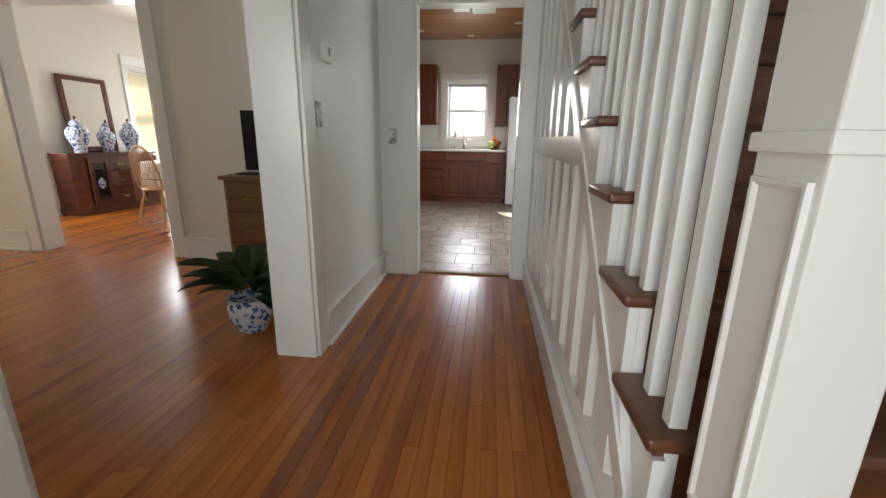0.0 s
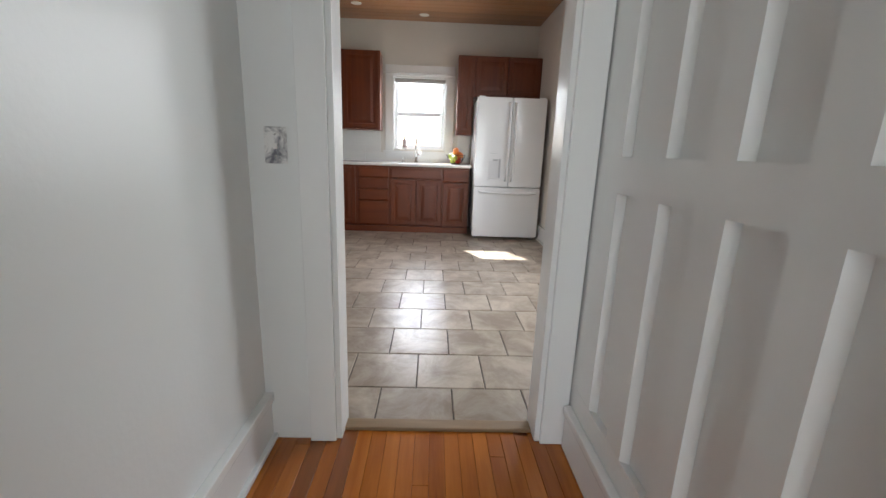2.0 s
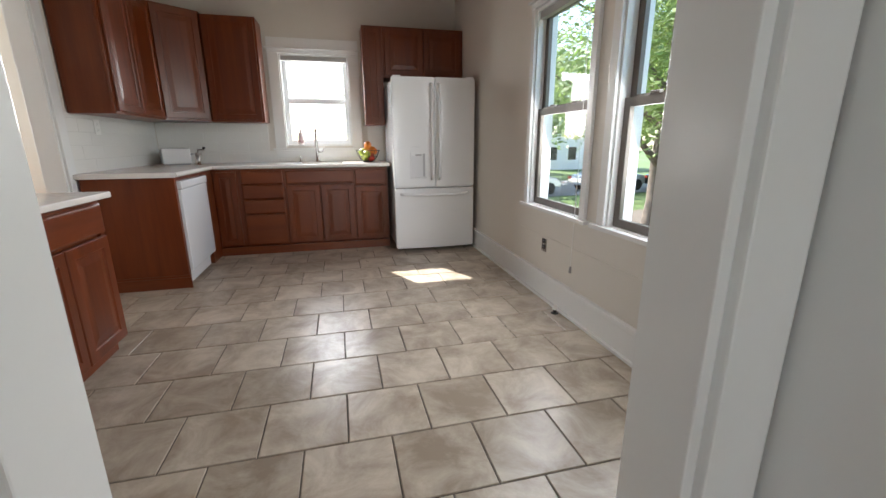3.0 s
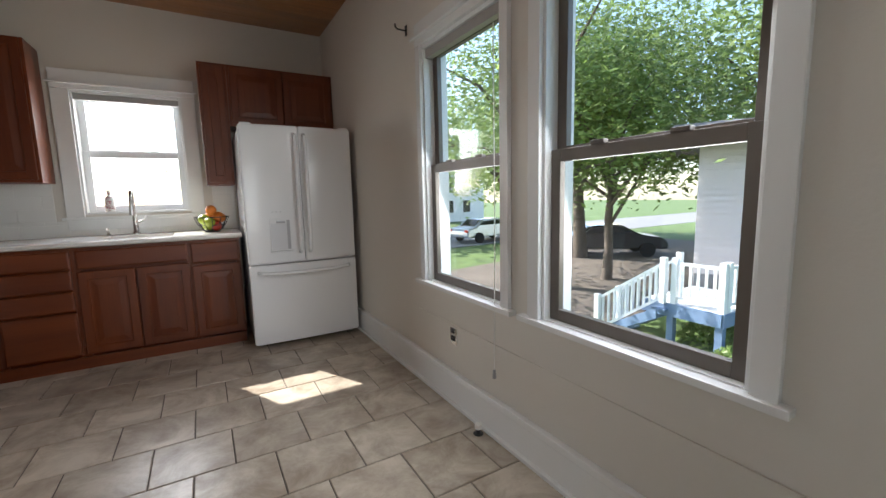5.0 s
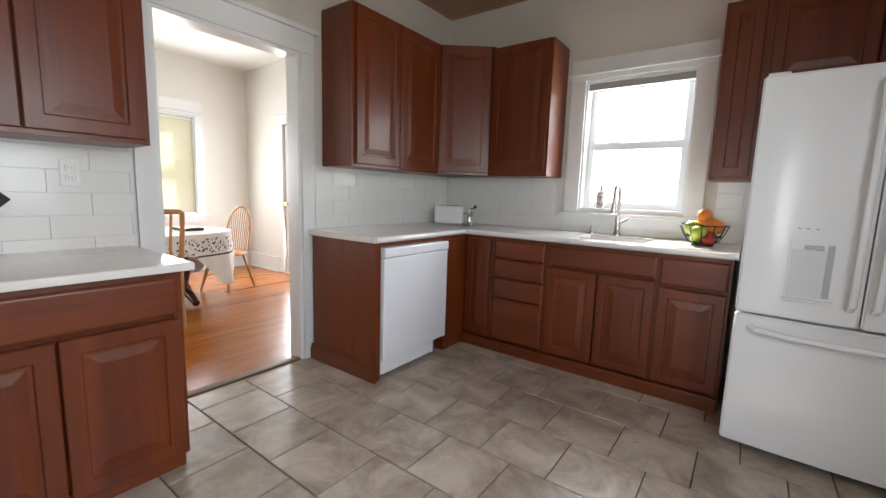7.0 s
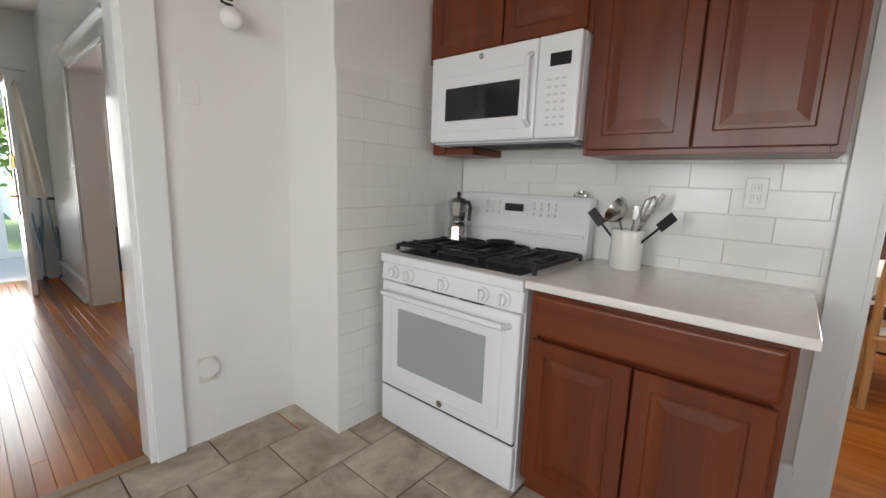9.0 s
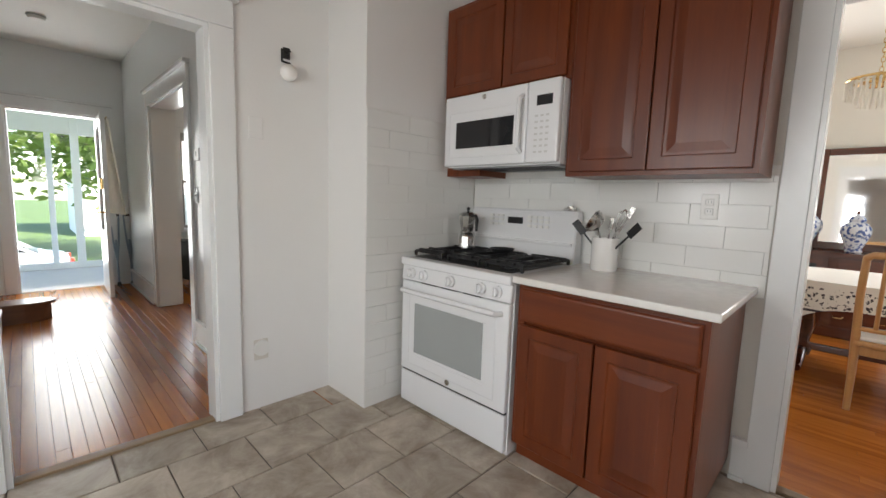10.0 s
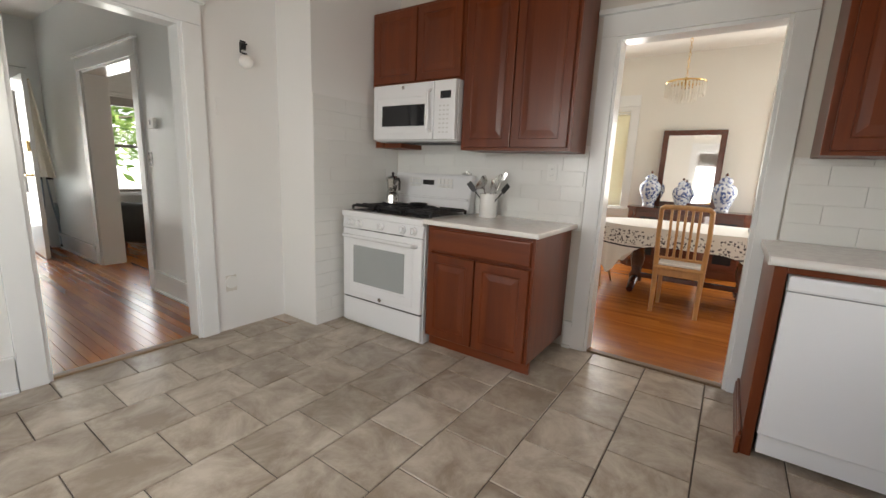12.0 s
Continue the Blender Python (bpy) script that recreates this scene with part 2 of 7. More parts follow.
# ---- plan ----
KX0, KX1, KY0, KY1, KZ = -2.14, 1.25, 3.98, 8.74, 2.86
HX0, HX1, HY0, HY1, HZ = -0.82, 0.36, -0.45, 3.86, 2.84
DOOR_H = (-0.548, 0.26, 2.07)
DOOR_D = (6.195, 7.05, 2.105)
LX0, LY0, LY1 = -5.5, -0.45, 4.04
DX0, DX1, DY0, DY1, DZ = -5.97, -2.26, 4.22, 8.74, 2.94
WIN_E = [(5.735, 6.5, 0.685, 2.08), (4.713, 5.495, 0.685, 2.08)]
WIN_N = (-0.80, -0.03, 1.12, 2.13)
WIN_D = [(4.85, 5.55, 0.80, 2.22), (7.27, 7.99, 0.83, 2.17)]
GROUND = -1.7

# ---- more materials ----
def tile_mat(name, base, stain, rough, coarse=4.0, rand=0.1, span=(0.34, 0.62)):
    """Glazed stoneware with cloudy stains that differ from tile to tile."""
    m = bpy.data.materials.new(name)
    m.use_nodes = True
    n, l = m.node_tree.nodes, m.node_tree.links
    b = n["Principled BSDF"]
    co, oi = n.new("ShaderNodeTexCoord"), n.new("ShaderNodeObjectInfo")
    off = n.new("ShaderNodeVectorMath")
    off.operation = "SCALE"
    off.inputs[0].default_value = (31, 47, 19)
    l.new(oi.outputs["Random"], off.inputs["Scale"])
    add = n.new("ShaderNodeVectorMath")
    l.new(co.outputs["Object"], add.inputs[0])
    l.new(off.outputs[0], add.inputs[1])
    a = n.new("ShaderNodeTexNoise")
    a.inputs["Scale"].default_value = coarse
    a.inputs["Detail"].default_value = 9
    a.inputs["Roughness"].default_value = 0.68
    a.inputs["Distortion"].default_value = 0.5
    l.new(add.outputs[0], a.inputs["Vector"])
    r = n.new("ShaderNodeMapRange")
    r.inputs["From Min"].default_value, r.inputs["From Max"].default_value = span
    l.new(a.outputs["Fac"], r.inputs["Value"])
    mx = n.new("ShaderNodeMix")
    mx.data_type = "RGBA"
    mx.inputs["A"].default_value = (*stain, 1)
    mx.inputs["B"].default_value = (*base, 1)
    l.new(r.outputs["Result"], mx.inputs["Factor"])
    tone = n.new("ShaderNodeMapRange")
    tone.inputs["To Min"].default_value, tone.inputs["To Max"].default_value = 1 - rand, 1 + rand
    l.new(oi.outputs["Random"], tone.inputs["Value"])
    sc = n.new("ShaderNodeVectorMath")
    sc.operation = "SCALE"
    l.new(mx.outputs["Result"], sc.inputs[0])
    l.new(tone.outputs["Result"], sc.inputs["Scale"])
    l.new(sc.outputs[0], b.inputs["Base Color"])
    rr = n.new("ShaderNodeMapRange")
    rr.inputs["To Min"].default_value, rr.inputs["To Max"].default_value = rough + 0.14, rough - 0.04
    l.new(a.outputs["Fac"], rr.inputs["Value"])
    l.new(rr.outputs["Result"], b.inputs["Roughness"])
    f = n.new("ShaderNodeTexNoise")
    f.inputs["Scale"].default_value = 22
    f.inputs["Detail"].default_value = 4
    l.new(add.outputs[0], f.inputs["Vector"])
    bp = n.new("ShaderNodeBump")
    bp.inputs["Strength"].default_value = 0.12
    bp.inputs["Distance"].default_value = 0.006
    l.new(f.outputs["Fac"], bp.inputs["Height"])
    l.new(bp.outputs["Normal"], b.inputs["Normal"])
    return m


def spotted_mat(name, ground, ink, scale, size, rough, band=None):
    """Pale cloth or glaze with a pattern of dark sprigs; band: heights between which they are printed."""
    m = bpy.data.materials.new(name)
    m.use_nodes = True
    n, l = m.node_tree.nodes, m.node_tree.links
    b = n["Principled BSDF"]
    b.inputs["Roughness"].default_value = rough
    co = n.new("ShaderNodeTexCoord")
    wob = n.new("ShaderNodeTexNoise")
    wob.inputs["Scale"].default_value = scale * 1.7
    l.new(co.outputs["Object"], wob.inputs["Vector"])
    mixv = n.new("ShaderNodeVectorMath")
    mixv.operation = "MULTIPLY_ADD"
    l.new(wob.outputs["Color"], mixv.inputs[0])
    mixv.inputs[1].default_value = (1.2 / scale,) * 3
    l.new(co.outputs["Object"], mixv.inputs[2])
    v = n.new("ShaderNodeTexVoronoi")
    v.inputs["Scale"].default_value = scale
    l.new(mixv.outputs[0], v.inputs["Vector"])
    lt = n.new("ShaderNodeMath")
    lt.operation = "LESS_THAN"
    lt.inputs[1].default_value = size
    l.new(v.outputs["Distance"], lt.inputs[0])
    last = lt.outputs[0]
    if band:
        sp = n.new("ShaderNodeSeparateXYZ")
        l.new(co.outputs["Object"], sp.inputs[0])
        for lo, hi, solid in band:
            g = n.new("ShaderNodeMath")
            g.operation = "COMPARE"
            g.inputs[1].default_value, g.inputs[2].default_value = (lo + hi) / 2, (hi - lo) / 2
            l.new(sp.outputs["Z"], g.inputs[0])
            mm = n.new("ShaderNodeMath")
            mm.operation = "MAXIMUM" if solid else "MULTIPLY"
            l.new(last, mm.inputs[0])
            l.new(g.outputs[0], mm.inputs[1])
            last = mm.outputs[0]
    mx = n.new("ShaderNodeMix")
    mx.data_type = "RGBA"
    mx.inputs["A"].default_value = (*ground, 1)
    mx.inputs["B"].default_value = (*ink, 1)
    l.new(last, mx.inputs["Factor"])
    l.new(mx.outputs["Result"], b.inputs["Base Color"])
    return m


def leaf_mat(name, a, c):
    """Thin leaves: diffuse and translucent, tone changing from leaf to leaf."""
    m = bpy.data.materials.new(name)
    m.use_nodes = True
    n, l = m.node_tree.nodes, m.node_tree.links
    b = n["Principled BSDF"]
    geo = n.new("ShaderNodeNewGeometry")
    mx = n.new("ShaderNodeMix")
    mx.data_type = "RGBA"
    mx.inputs["A"].default_value = (*a, 1)
    mx.inputs["B"].default_value = (*c, 1)
    l.new(geo.outputs["Random Per Island"], mx.inputs["Factor"])
    l.new(mx.outputs["Result"], b.inputs["Base Color"])
    b.inputs["Roughness"].default_value = 0.45
    tr, ms = n.new("ShaderNodeBsdfTranslucent"), n.new("ShaderNodeMixShader")
    l.new(mx.outputs["Result"], tr.inputs["Color"])
    ms.inputs[0].default_value = 0.5
    l.new(b.outputs[0], ms.inputs[1])
    l.new(tr.outputs[0], ms.inputs[2])
    l.new(ms.outputs[0], n["Material Output"].inputs["Surface"])
    return m


def shade_mat(name, color, through_light):
    """Fabric or paper that lets daylight glow through."""
    m = mat(name, color, 0.8, var=0.04, scale=14)
    n, l = m.node_tree.nodes, m.node_tree.links
    tr, ms = n.new("ShaderNodeBsdfTranslucent"), n.new("ShaderNodeMixShader")
    tr.inputs["Color"].default_value = (*color, 1)
    ms.inputs[0].default_value = through_light
    l.new(n["Principled BSDF"].outputs[0], ms.inputs[1])
    l.new(tr.outputs[0], ms.inputs[2])
    l.new(ms.outputs[0], n["Material Output"].inputs["Surface"])
    return m


TILE = tile_mat("floor_tile", (0.49, 0.43, 0.35), (0.26, 0.208, 0.155), 0.26, span=(0.38, 0.64))
MARBLE = tile_mat("worn_marbled_plate", (0.12, 0.12, 0.15), (0.8, 0.8, 0.78), 0.3, 14.0, 0.02, (0.44, 0.62))
GROUT = mat("dark_grout", (0.09, 0.075, 0.062), 0.8, var=0.2, scale=20)
SUBWAY = mat("white_wall_tile", (0.78, 0.78, 0.75), 0.2, var=0.015, scale=3, coat=0.0, rand=0.015, bump=0.03, bump_scale=12)
SUBGROUT = mat("pale_grout", (0.78, 0.77, 0.74), 0.8, var=0.05)
MAHOGANY = wood("mahogany", (0.05, 0.013, 0.007), (0.13, 0.035, 0.018), 0.22, "Y", 0.9, coat=0.4)
OAK = wood("golden_oak", (0.36, 0.17, 0.055), (0.56, 0.31, 0.12), 0.35, "Z", 1.2, coat=0.2)
PINE = wood("brown_dresser", (0.13, 0.062, 0.025), (0.26, 0.13, 0.055), 0.4, "X", 0.9)
MIRROR = mat("mirror_silver", (0.9, 0.9, 0.9), 0.01, 1.0, var=0.0)
PORCELAIN = spotted_mat("blue_white_porcelain", (0.6, 0.64, 0.7), (0.06, 0.1, 0.27), 30, 0.46, 0.12)
CLOTH = spotted_mat("printed_tablecloth", (0.74, 0.72, 0.68), (0.04, 0.035, 0.045), 36, 0.37, 0.8, [(-0.19, -0.045, False), (-0.225, -0.208, True)])
GOLD = mat("brass", (0.7, 0.48, 0.2), 0.25, 1.0, var=0.05)
CRYSTAL = mat("crystal_drops", (0.8, 0.77, 0.7), 0.08, var=0.05, coat=0.5)
DARKLEAF = leaf_mat("houseplant_leaf", (0.022, 0.06, 0.027), (0.05, 0.11, 0.05))
LEAF = leaf_mat("tree_leaf", (0.12, 0.2, 0.045), (0.27, 0.36, 0.1))
BARK = mat("bark", (0.12, 0.095, 0.075), 0.9, var=0.35, scale=5, bump=0.6, bump_scale=14)
GRASS = mat("lawn", (0.085, 0.135, 0.035), 0.9, var=0.35, scale=1.5, bump=0.5, bump_scale=30)
ASPHALT = mat("driveway", (0.12, 0.1, 0.082), 0.9, var=0.25, scale=0.8, bump=0.3, bump_scale=60)
STREET = mat("street", (0.2, 0.2, 0.2), 0.9, var=0.1, scale=0.6)
SIDING = mat("pale_siding", (0.56, 0.5, 0.47), 0.6, var=0.04, scale=2)
ROOF = mat("roof_shingle", (0.16, 0.165, 0.175), 0.85, var=0.2, scale=6, bump=0.3, bump_scale=30)
DECKBLUE = mat("blue_grey_paint", (0.14, 0.21, 0.33), 0.6, var=0.06, scale=4)
DECKWHITE = mat("white_fence_paint", (0.8, 0.8, 0.79), 0.5, var=0.04, scale=4)
CARBLACK = mat("black_car_paint", (0.012, 0.013, 0.018), 0.12, var=0.03, coat=1.0)
CARGREY = mat("silver_car_paint", (0.5, 0.51, 0.53), 0.2, 0.3, var=0.03, coat=0.8)
RUBBER = mat("tyre_rubber", (0.02, 0.02, 0.02), 0.8)
FABRIC = mat("dark_upholstery", (0.04, 0.036, 0.032), 0.9, var=0.2, scale=8, bump=0.3, bump_scale=80)
CURTAIN = shade_mat("sheer_curtain", (0.72, 0.68, 0.6), 0.4)
BLINDC = shade_mat("cream_roller_shade", (0.8, 0.74, 0.6), 0.55)
BLINDG = mat("grey_blind", (0.36, 0.35, 0.33), 0.6, var=0.05)
PLASTIC = mat("white_plastic", (0.78, 0.78, 0.75), 0.3, var=0.01)
GREYPL = mat("grey_plastic", (0.3, 0.31, 0.32), 0.5, var=0.05)
DARKCLOTH = mat("dark_mesh_cloth", (0.05, 0.055, 0.06), 0.9, var=0.1, scale=40, bump=0.2)
PALEKEY = mat("pale_grey_key", (0.58, 0.58, 0.57), 0.45, var=0.03)
NICHE = mat("dispenser_plastic", (0.66, 0.67, 0.69), 0.35, var=0.02)
# grey of the spout, also the painted shadow in the dispenser niche
GREYNICHE = mat("niche_shade_and_spout_grey", (0.42, 0.43, 0.45), 0.4, var=0.03)
OVENGLASS = mat("grey_oven_glass", (0.36, 0.385, 0.38), 0.08, var=0.02, coat=0.5)
CERAMIC = mat("white_ceramic", (0.78, 0.77, 0.74), 0.18, var=0.02)
ORANGE = mat("orange_peel", (0.7, 0.2, 0.02), 0.4, var=0.08, scale=20, bump=0.2, bump_scale=120)
APPLE = mat("green_apple_skin", (0.36, 0.45, 0.05), 0.25, var=0.15, scale=12)
REDAPPLE = mat("red_apple_skin", (0.4, 0.05, 0.03), 0.25, var=0.25, scale=12)
BLUEMETAL = mat("blue_grey_tube", (0.3, 0.36, 0.42), 0.35, 0.6, var=0.05)
GREENBAG = spotted_mat("leaf_print_fabric", (0.25, 0.42, 0.04), (0.55, 0.68, 0.25), 14, 0.4, 0.7)
BULB = mat("frosted_globe", (0.85, 0.84, 0.8), 0.3, var=0.01)
THRESH = wood("worn_threshold", (0.16, 0.1, 0.05), (0.36, 0.25, 0.14), 0.5, "X", 1.0)
THRESHD = wood("worn_threshold_dining", (0.1, 0.06, 0.03), (0.26, 0.17, 0.09), 0.5, "Y", 1.0)


# ---- structure ----
W = "wall"
structure("wall_east", wall_with_openings("x", KX1, KX1 + 0.16, KY0 - 0.12, KY1 + 0.16, GROUND, KZ, WIN_E), KWALL, "off-white kitchen wall with two tall windows, toned cream for backlit shade", W)
structure("wall_north", wall_with_openings("y", KY1, KY1 + 0.16, DX1, KX1, -0.1, KZ, [WIN_N]), KWALL, "off-white wall with a small window over the sink, toned cream for shade", W)
structure("wall_north_dining", wall_with_openings("y", KY1, KY1 + 0.16, DX0 - 0.16, DX1, -0.1, DZ, [(-5.0, -4.45, -0.1, 2.1)]), WALL, "cream dining room wall with a glazed door", W)
structure("wall_south_kitchen", wall_with_openings("y", 3.92, KY0, KX0, KX1, -0.1, KZ, [(DOOR_H[0], DOOR_H[1], -0.1, DOOR_H[2])]), SWALL, "white painted wall with the hall doorway", W)
structure("wall_north_hall", wall_with_openings("y", HY1, 3.92, -1.02, 1.46, -0.1, HZ, [(DOOR_H[0], DOOR_H[1], -0.1, DOOR_H[2])]), HALLWALL, "white painted end wall of the hall", W)
structure("wall_west_kitchen", wall_with_openings("x", -2.2, KX0, 3.921, KY1, -0.1, KZ, [(DOOR_D[0], DOOR_D[1], -0.1, DOOR_D[2])]), KWALL, "off-white kitchen wall with the dining room doorway, toned cream for shade", W)
structure("wall_east_dining", wall_with_openings("x", DX1, -2.2, LY1, DY1, -0.1, DZ, [(DOOR_D[0], DOOR_D[1], -0.1, DOOR_D[2])]), WALL, "cream dining room wall with a doorway", W)
structure("chimney_breast", box_bm((KX0, KY0, 0), (-1.21, 4.38, KZ)), SWALL, "white painted chimney breast beside the range", W)
structure("wall_hall_west", wall_with_openings("x", -0.92, HX0, HY0, HY1, -0.1, HZ, [(1.12, 2.44, -0.1, 2.1)]), HALLWALL, "white painted hall wall with a wide opening", W)
structure("wall_living_east", wall_with_openings("x", -1.02, -0.92, HY0, HY1, -0.1, HZ, [(1.12, 2.44, -0.1, 2.1)]), WALL, "cream living room wall with a wide opening", W)
structure("wall_hall_south", wall_with_openings("y", HY0 - 0.16, HY0, LX0 - 0.16, 1.46, -0.1, HZ, [(-2.45, -1.42, 0.7, 2.08), (-0.57, 0.25, -0.1, 2.12)]), HALLWALL, "white painted front wall with the house door", W)
structure("wall_living_north", wall_with_openings("y", LY1, DY0, DX0 - 0.16, -2.2, -0.1, DZ, [(-4.27, -2.87, -0.1, 2.22)]), WALL, "cream painted wall with a wide opening to the dining room", W)
structure("wall_living_corner", box_bm((-2.2, HY1, -0.1), (-1.02, 3.92, HZ)), WALL, "cream living room wall behind the dresser", W)
structure("wall_living_west", wall_with_openings("x", LX0 - 0.16, LX0, HY0, LY1, -0.1, HZ, [(2.6, 3.75, -0.1, 2.1)]), WALL, "cream living room wall with a doorway", W)
structure("wall_side_room", boxes_bm([((-7.6, 2.2, -0.1), (-7.5, LY1, HZ)), ((-7.6, 2.1, -0.1), (LX0 - 0.16, 2.2, HZ)), ((-7.6, LY1, -0.1), (DX0 - 0.16, LY1 + 0.1, HZ))]), WALL, "cream walls of a side room beyond the doorway", W)
structure("wall_dining_west", wall_with_openings("x", DX0 - 0.16, DX0, DY0, DY1, -0.1, DZ, WIN_D), WALL, "cream painted dining room wall with two windows", W)
structure("wall_stair", box_bm((1.30, HY0, -0.1), (1.46, HY1, 5.2)), HALLWALL, "white painted wall beside the stairs", W)
structure("wall_stair_upper", boxes_bm([((HX1 - 0.02, HY1, HZ), (1.46, HY1 + 0.12, 5.2)), ((HX1 - 0.02, HY0 - 0.12, HZ), (1.46, HY0, 5.2)), ((HX1 - 0.06, HY0, HZ + 0.1), (HX1, HY1, 5.2))]), HALLWALL, "white walls of the stairwell above", W)
structure("ceiling_hall", box_bm((LX0 - 0.16, HY0, HZ), (HX1, LY1, HZ + 0.1)), CEIL, "white painted ceiling", "ceiling")
structure("ceiling_side_room", box_bm((-7.6, 2.1, HZ), (LX0 - 0.16, LY1 + 0.1, HZ + 0.1)), CEIL, "white painted ceiling of the side room", "ceiling")
structure("ceiling_dining", box_bm((DX0, DY0, DZ), (DX1, DY1, DZ + 0.1)), CEIL, "white painted ceiling", "ceiling")
structure("ceiling_stair", box_bm((HX1 - 0.06, HY0, 5.2), (1.46, HY1, 5.3)), CEIL, "white painted ceiling over the stairs", "ceiling")
bm = bmesh.new()
bm_box(bm, (KX0, KY0 - 0.06, KZ + 0.012), (KX1 + 0.1, KY1 + 0.1, KZ + 0.1))
for i in range(38):
    y = KY0 + 0.127 * i
    if y < KY1:
        bm_box(bm, (KX0, y + 0.002, KZ), (KX1, min(y + 0.125, KY1), KZ + 0.012))
structure("ceiling_kitchen", bm, CEILWOOD, "varnished brown board ceiling", "ceiling")
floor_k = structure("floor_kitchen", box_bm((KX0, KY0 - 0.03, -0.1), (KX1, KY1, -0.005)), GROUT, "beige stoneware tile floor with dark joints", "floor")
floor_w = structure("floor_wood", boxes_bm([((LX0 - 0.16, HY0 - 0.1, -0.1), (1.3, KY0 - 0.035, -0.012)), ((DX0, KY0 - 0.03, -0.1), (KX0 - 0.03, DY1, -0.012)), ((-7.6, 2.1, -0.1), (LX0 - 0.16, LY1 + 0.1, 0.0))]), FLOORDARK, "varnished strip oak floor", "floor")
structure("foundation", boxes_bm([((LX0, HY0, GROUND), (1.3, 3.9, -0.1)), ((DX0, 3.9, GROUND), (KX1, KY1 + 0.1, -0.1))]), SIDING, "house foundation under the floors", W)
for nm, lo, hi, m in (("threshold_hall", (DOOR_H[0], KY0 - 0.07, -0.005), (DOOR_H[1], KY0 - 0.01, 0.012), THRESH), ("threshold_dining", (KX0 - 0.06, DOOR_D[0], -0.005), (KX0 - 0.005, DOOR_D[1], 0.012), THRESHD)):
    structure(nm, box_bm(lo, hi, 0.005), m, "worn wooden threshold strip", "threshold")


def doorway(name, axis, face, out, u0, u1, top, wide=0.115, head=0.13, cap=True, jamb=None, label="white painted door casing"):
    """Casing boards on one face of a wall round an opening; out: +1 or -1, the side the boards stand proud."""
    ob = thing(name, label, "trim", kind="structure")
    def b(nm, a, c, z0, z1, t):
        lo, hi = sorted((face, face + out * t))
        p = ((a, lo, z0), (c, hi, z1)) if axis == "y" else ((lo, a, z0), (hi, c, z1))
        part(nm, box_bm(p[0], p[1], 0.004), TRIM, ob)
    b("side_board", u0 - wide, u0, 0, top, 0.022)
    b("side_board", u1, u1 + wide, 0, top, 0.022)
    b("head_board", u0 - wide, u1 + wide, top + 0.001, top + head, 0.024)
    if cap:
        b("cap_moulding", u0 - wide - 0.025, u1 + wide + 0.025, top + head + 0.001, top + head + 0.03, 0.05)
    if jamb:
        t = 0.02
        lo, hi = jamb
        for a, c, z0, z1 in ((u0 - 0.001, u0 + t, 0, top), (u1 - t, u1 + 0.001, 0, top), (u0 + t, u1 - t, top - t, top + 0.001)):
            p = ((a, lo, z0), (c, hi, z1)) if axis == "y" else ((lo, a, z0), (hi, c, z1))
            part("jamb", box_bm(p[0], p[1], 0.003), TRIM, ob)
    return ob


doorway("trim_hall_door", "y", KY0, 1, DOOR_H[0], DOOR_H[1], DOOR_H[2], jamb=(HY1 - 0.005, KY0 + 0.005))
doorway("trim_hall_door_back", "y", HY1, -1, DOOR_H[0], DOOR_H[1], DOOR_H[2], wide=0.1)
doorway("trim_dining_door", "x", KX0, 1, DOOR_D[0], DOOR_D[1], DOOR_D[2], wide=0.1, jamb=(DX1 - 0.005, KX0 + 0.005))
doorway("trim_dining_door_back", "x", DX1, -1, DOOR_D[0], DOOR_D[1], DOOR_D[2])
doorway("trim_hall_opening", "x", HX0, 1, 1.12, 2.44, 2.1, wide=0.12, jamb=(-1.025, HX0 + 0.005))
doorway("trim_hall_opening_back", "x", -1.02, -1, 1.12, 2.44, 2.1, wide=0.12)
doorway("trim_living_opening", "y", LY1, -1, -4.27, -2.87, 2.22, wide=0.12, jamb=(LY1 - 0.005, DY0 + 0.005))
doorway("trim_side_door", "x", LX0, 1, 2.6, 3.75, 2.1, wide=0.12, jamb=(LX0 - 0.165, LX0 + 0.005))
doorway("trim_front_door", "y", HY0, 1, -0.57, 0.25, 2.12, wide=0.11, jamb=(HY0 - 0.165, HY0 + 0.005))
doorway("trim_glazed_door", "y", KY1, -1, -5.0, -4.45, 2.1, wide=0.1)


def baseboard(name, axis, face, out, u0, u1, h=0.17, t=0.022):
    """A tall skirting board with a moulded top along a wall."""
    ob = thing(name, "white painted moulded baseboard", "baseboard", kind="structure")
    for nm, z0, z1, tt in (("board", 0, h - 0.035, t), ("moulding", h - 0.035, h, t * 1.5), ("shoe", 0, 0.02, t * 1.8)):
        lo, hi = sorted((face, face + out * tt))
        if axis == "y":
            part(nm, box_bm((u0, lo, z0), (u1, hi, z1), 0.004), TRIM, ob)
        else:
            part(nm, box_bm((lo, u0, z0), (hi, u1, z1), 0.004), TRIM, ob)


baseboard("baseboard_east", "x", KX1, -1, KY0 + 0.02, KY1 - 0.2, 0.2)
baseboard("baseboard_range", "x", KX0, 1, 6.04, 6.1, 0.2)
baseboard("baseboard_south", "y", KY0, 1, 0.38, KX1 - 0.05, 0.2)
baseboard("baseboard_hall_west", "x", HX0, 1, 2.565, HY1, 0.2)
baseboard("baseboard_hall_front", "x", HX0, 1, HY0, 0.99, 0.2)
baseboard("baseboard_living_north", "y", LY1, -1, -2.75, -2.27, 0.2)
baseboard("baseboard_living_corner", "y", HY1, -1, -2.2, -1.06, 0.2)
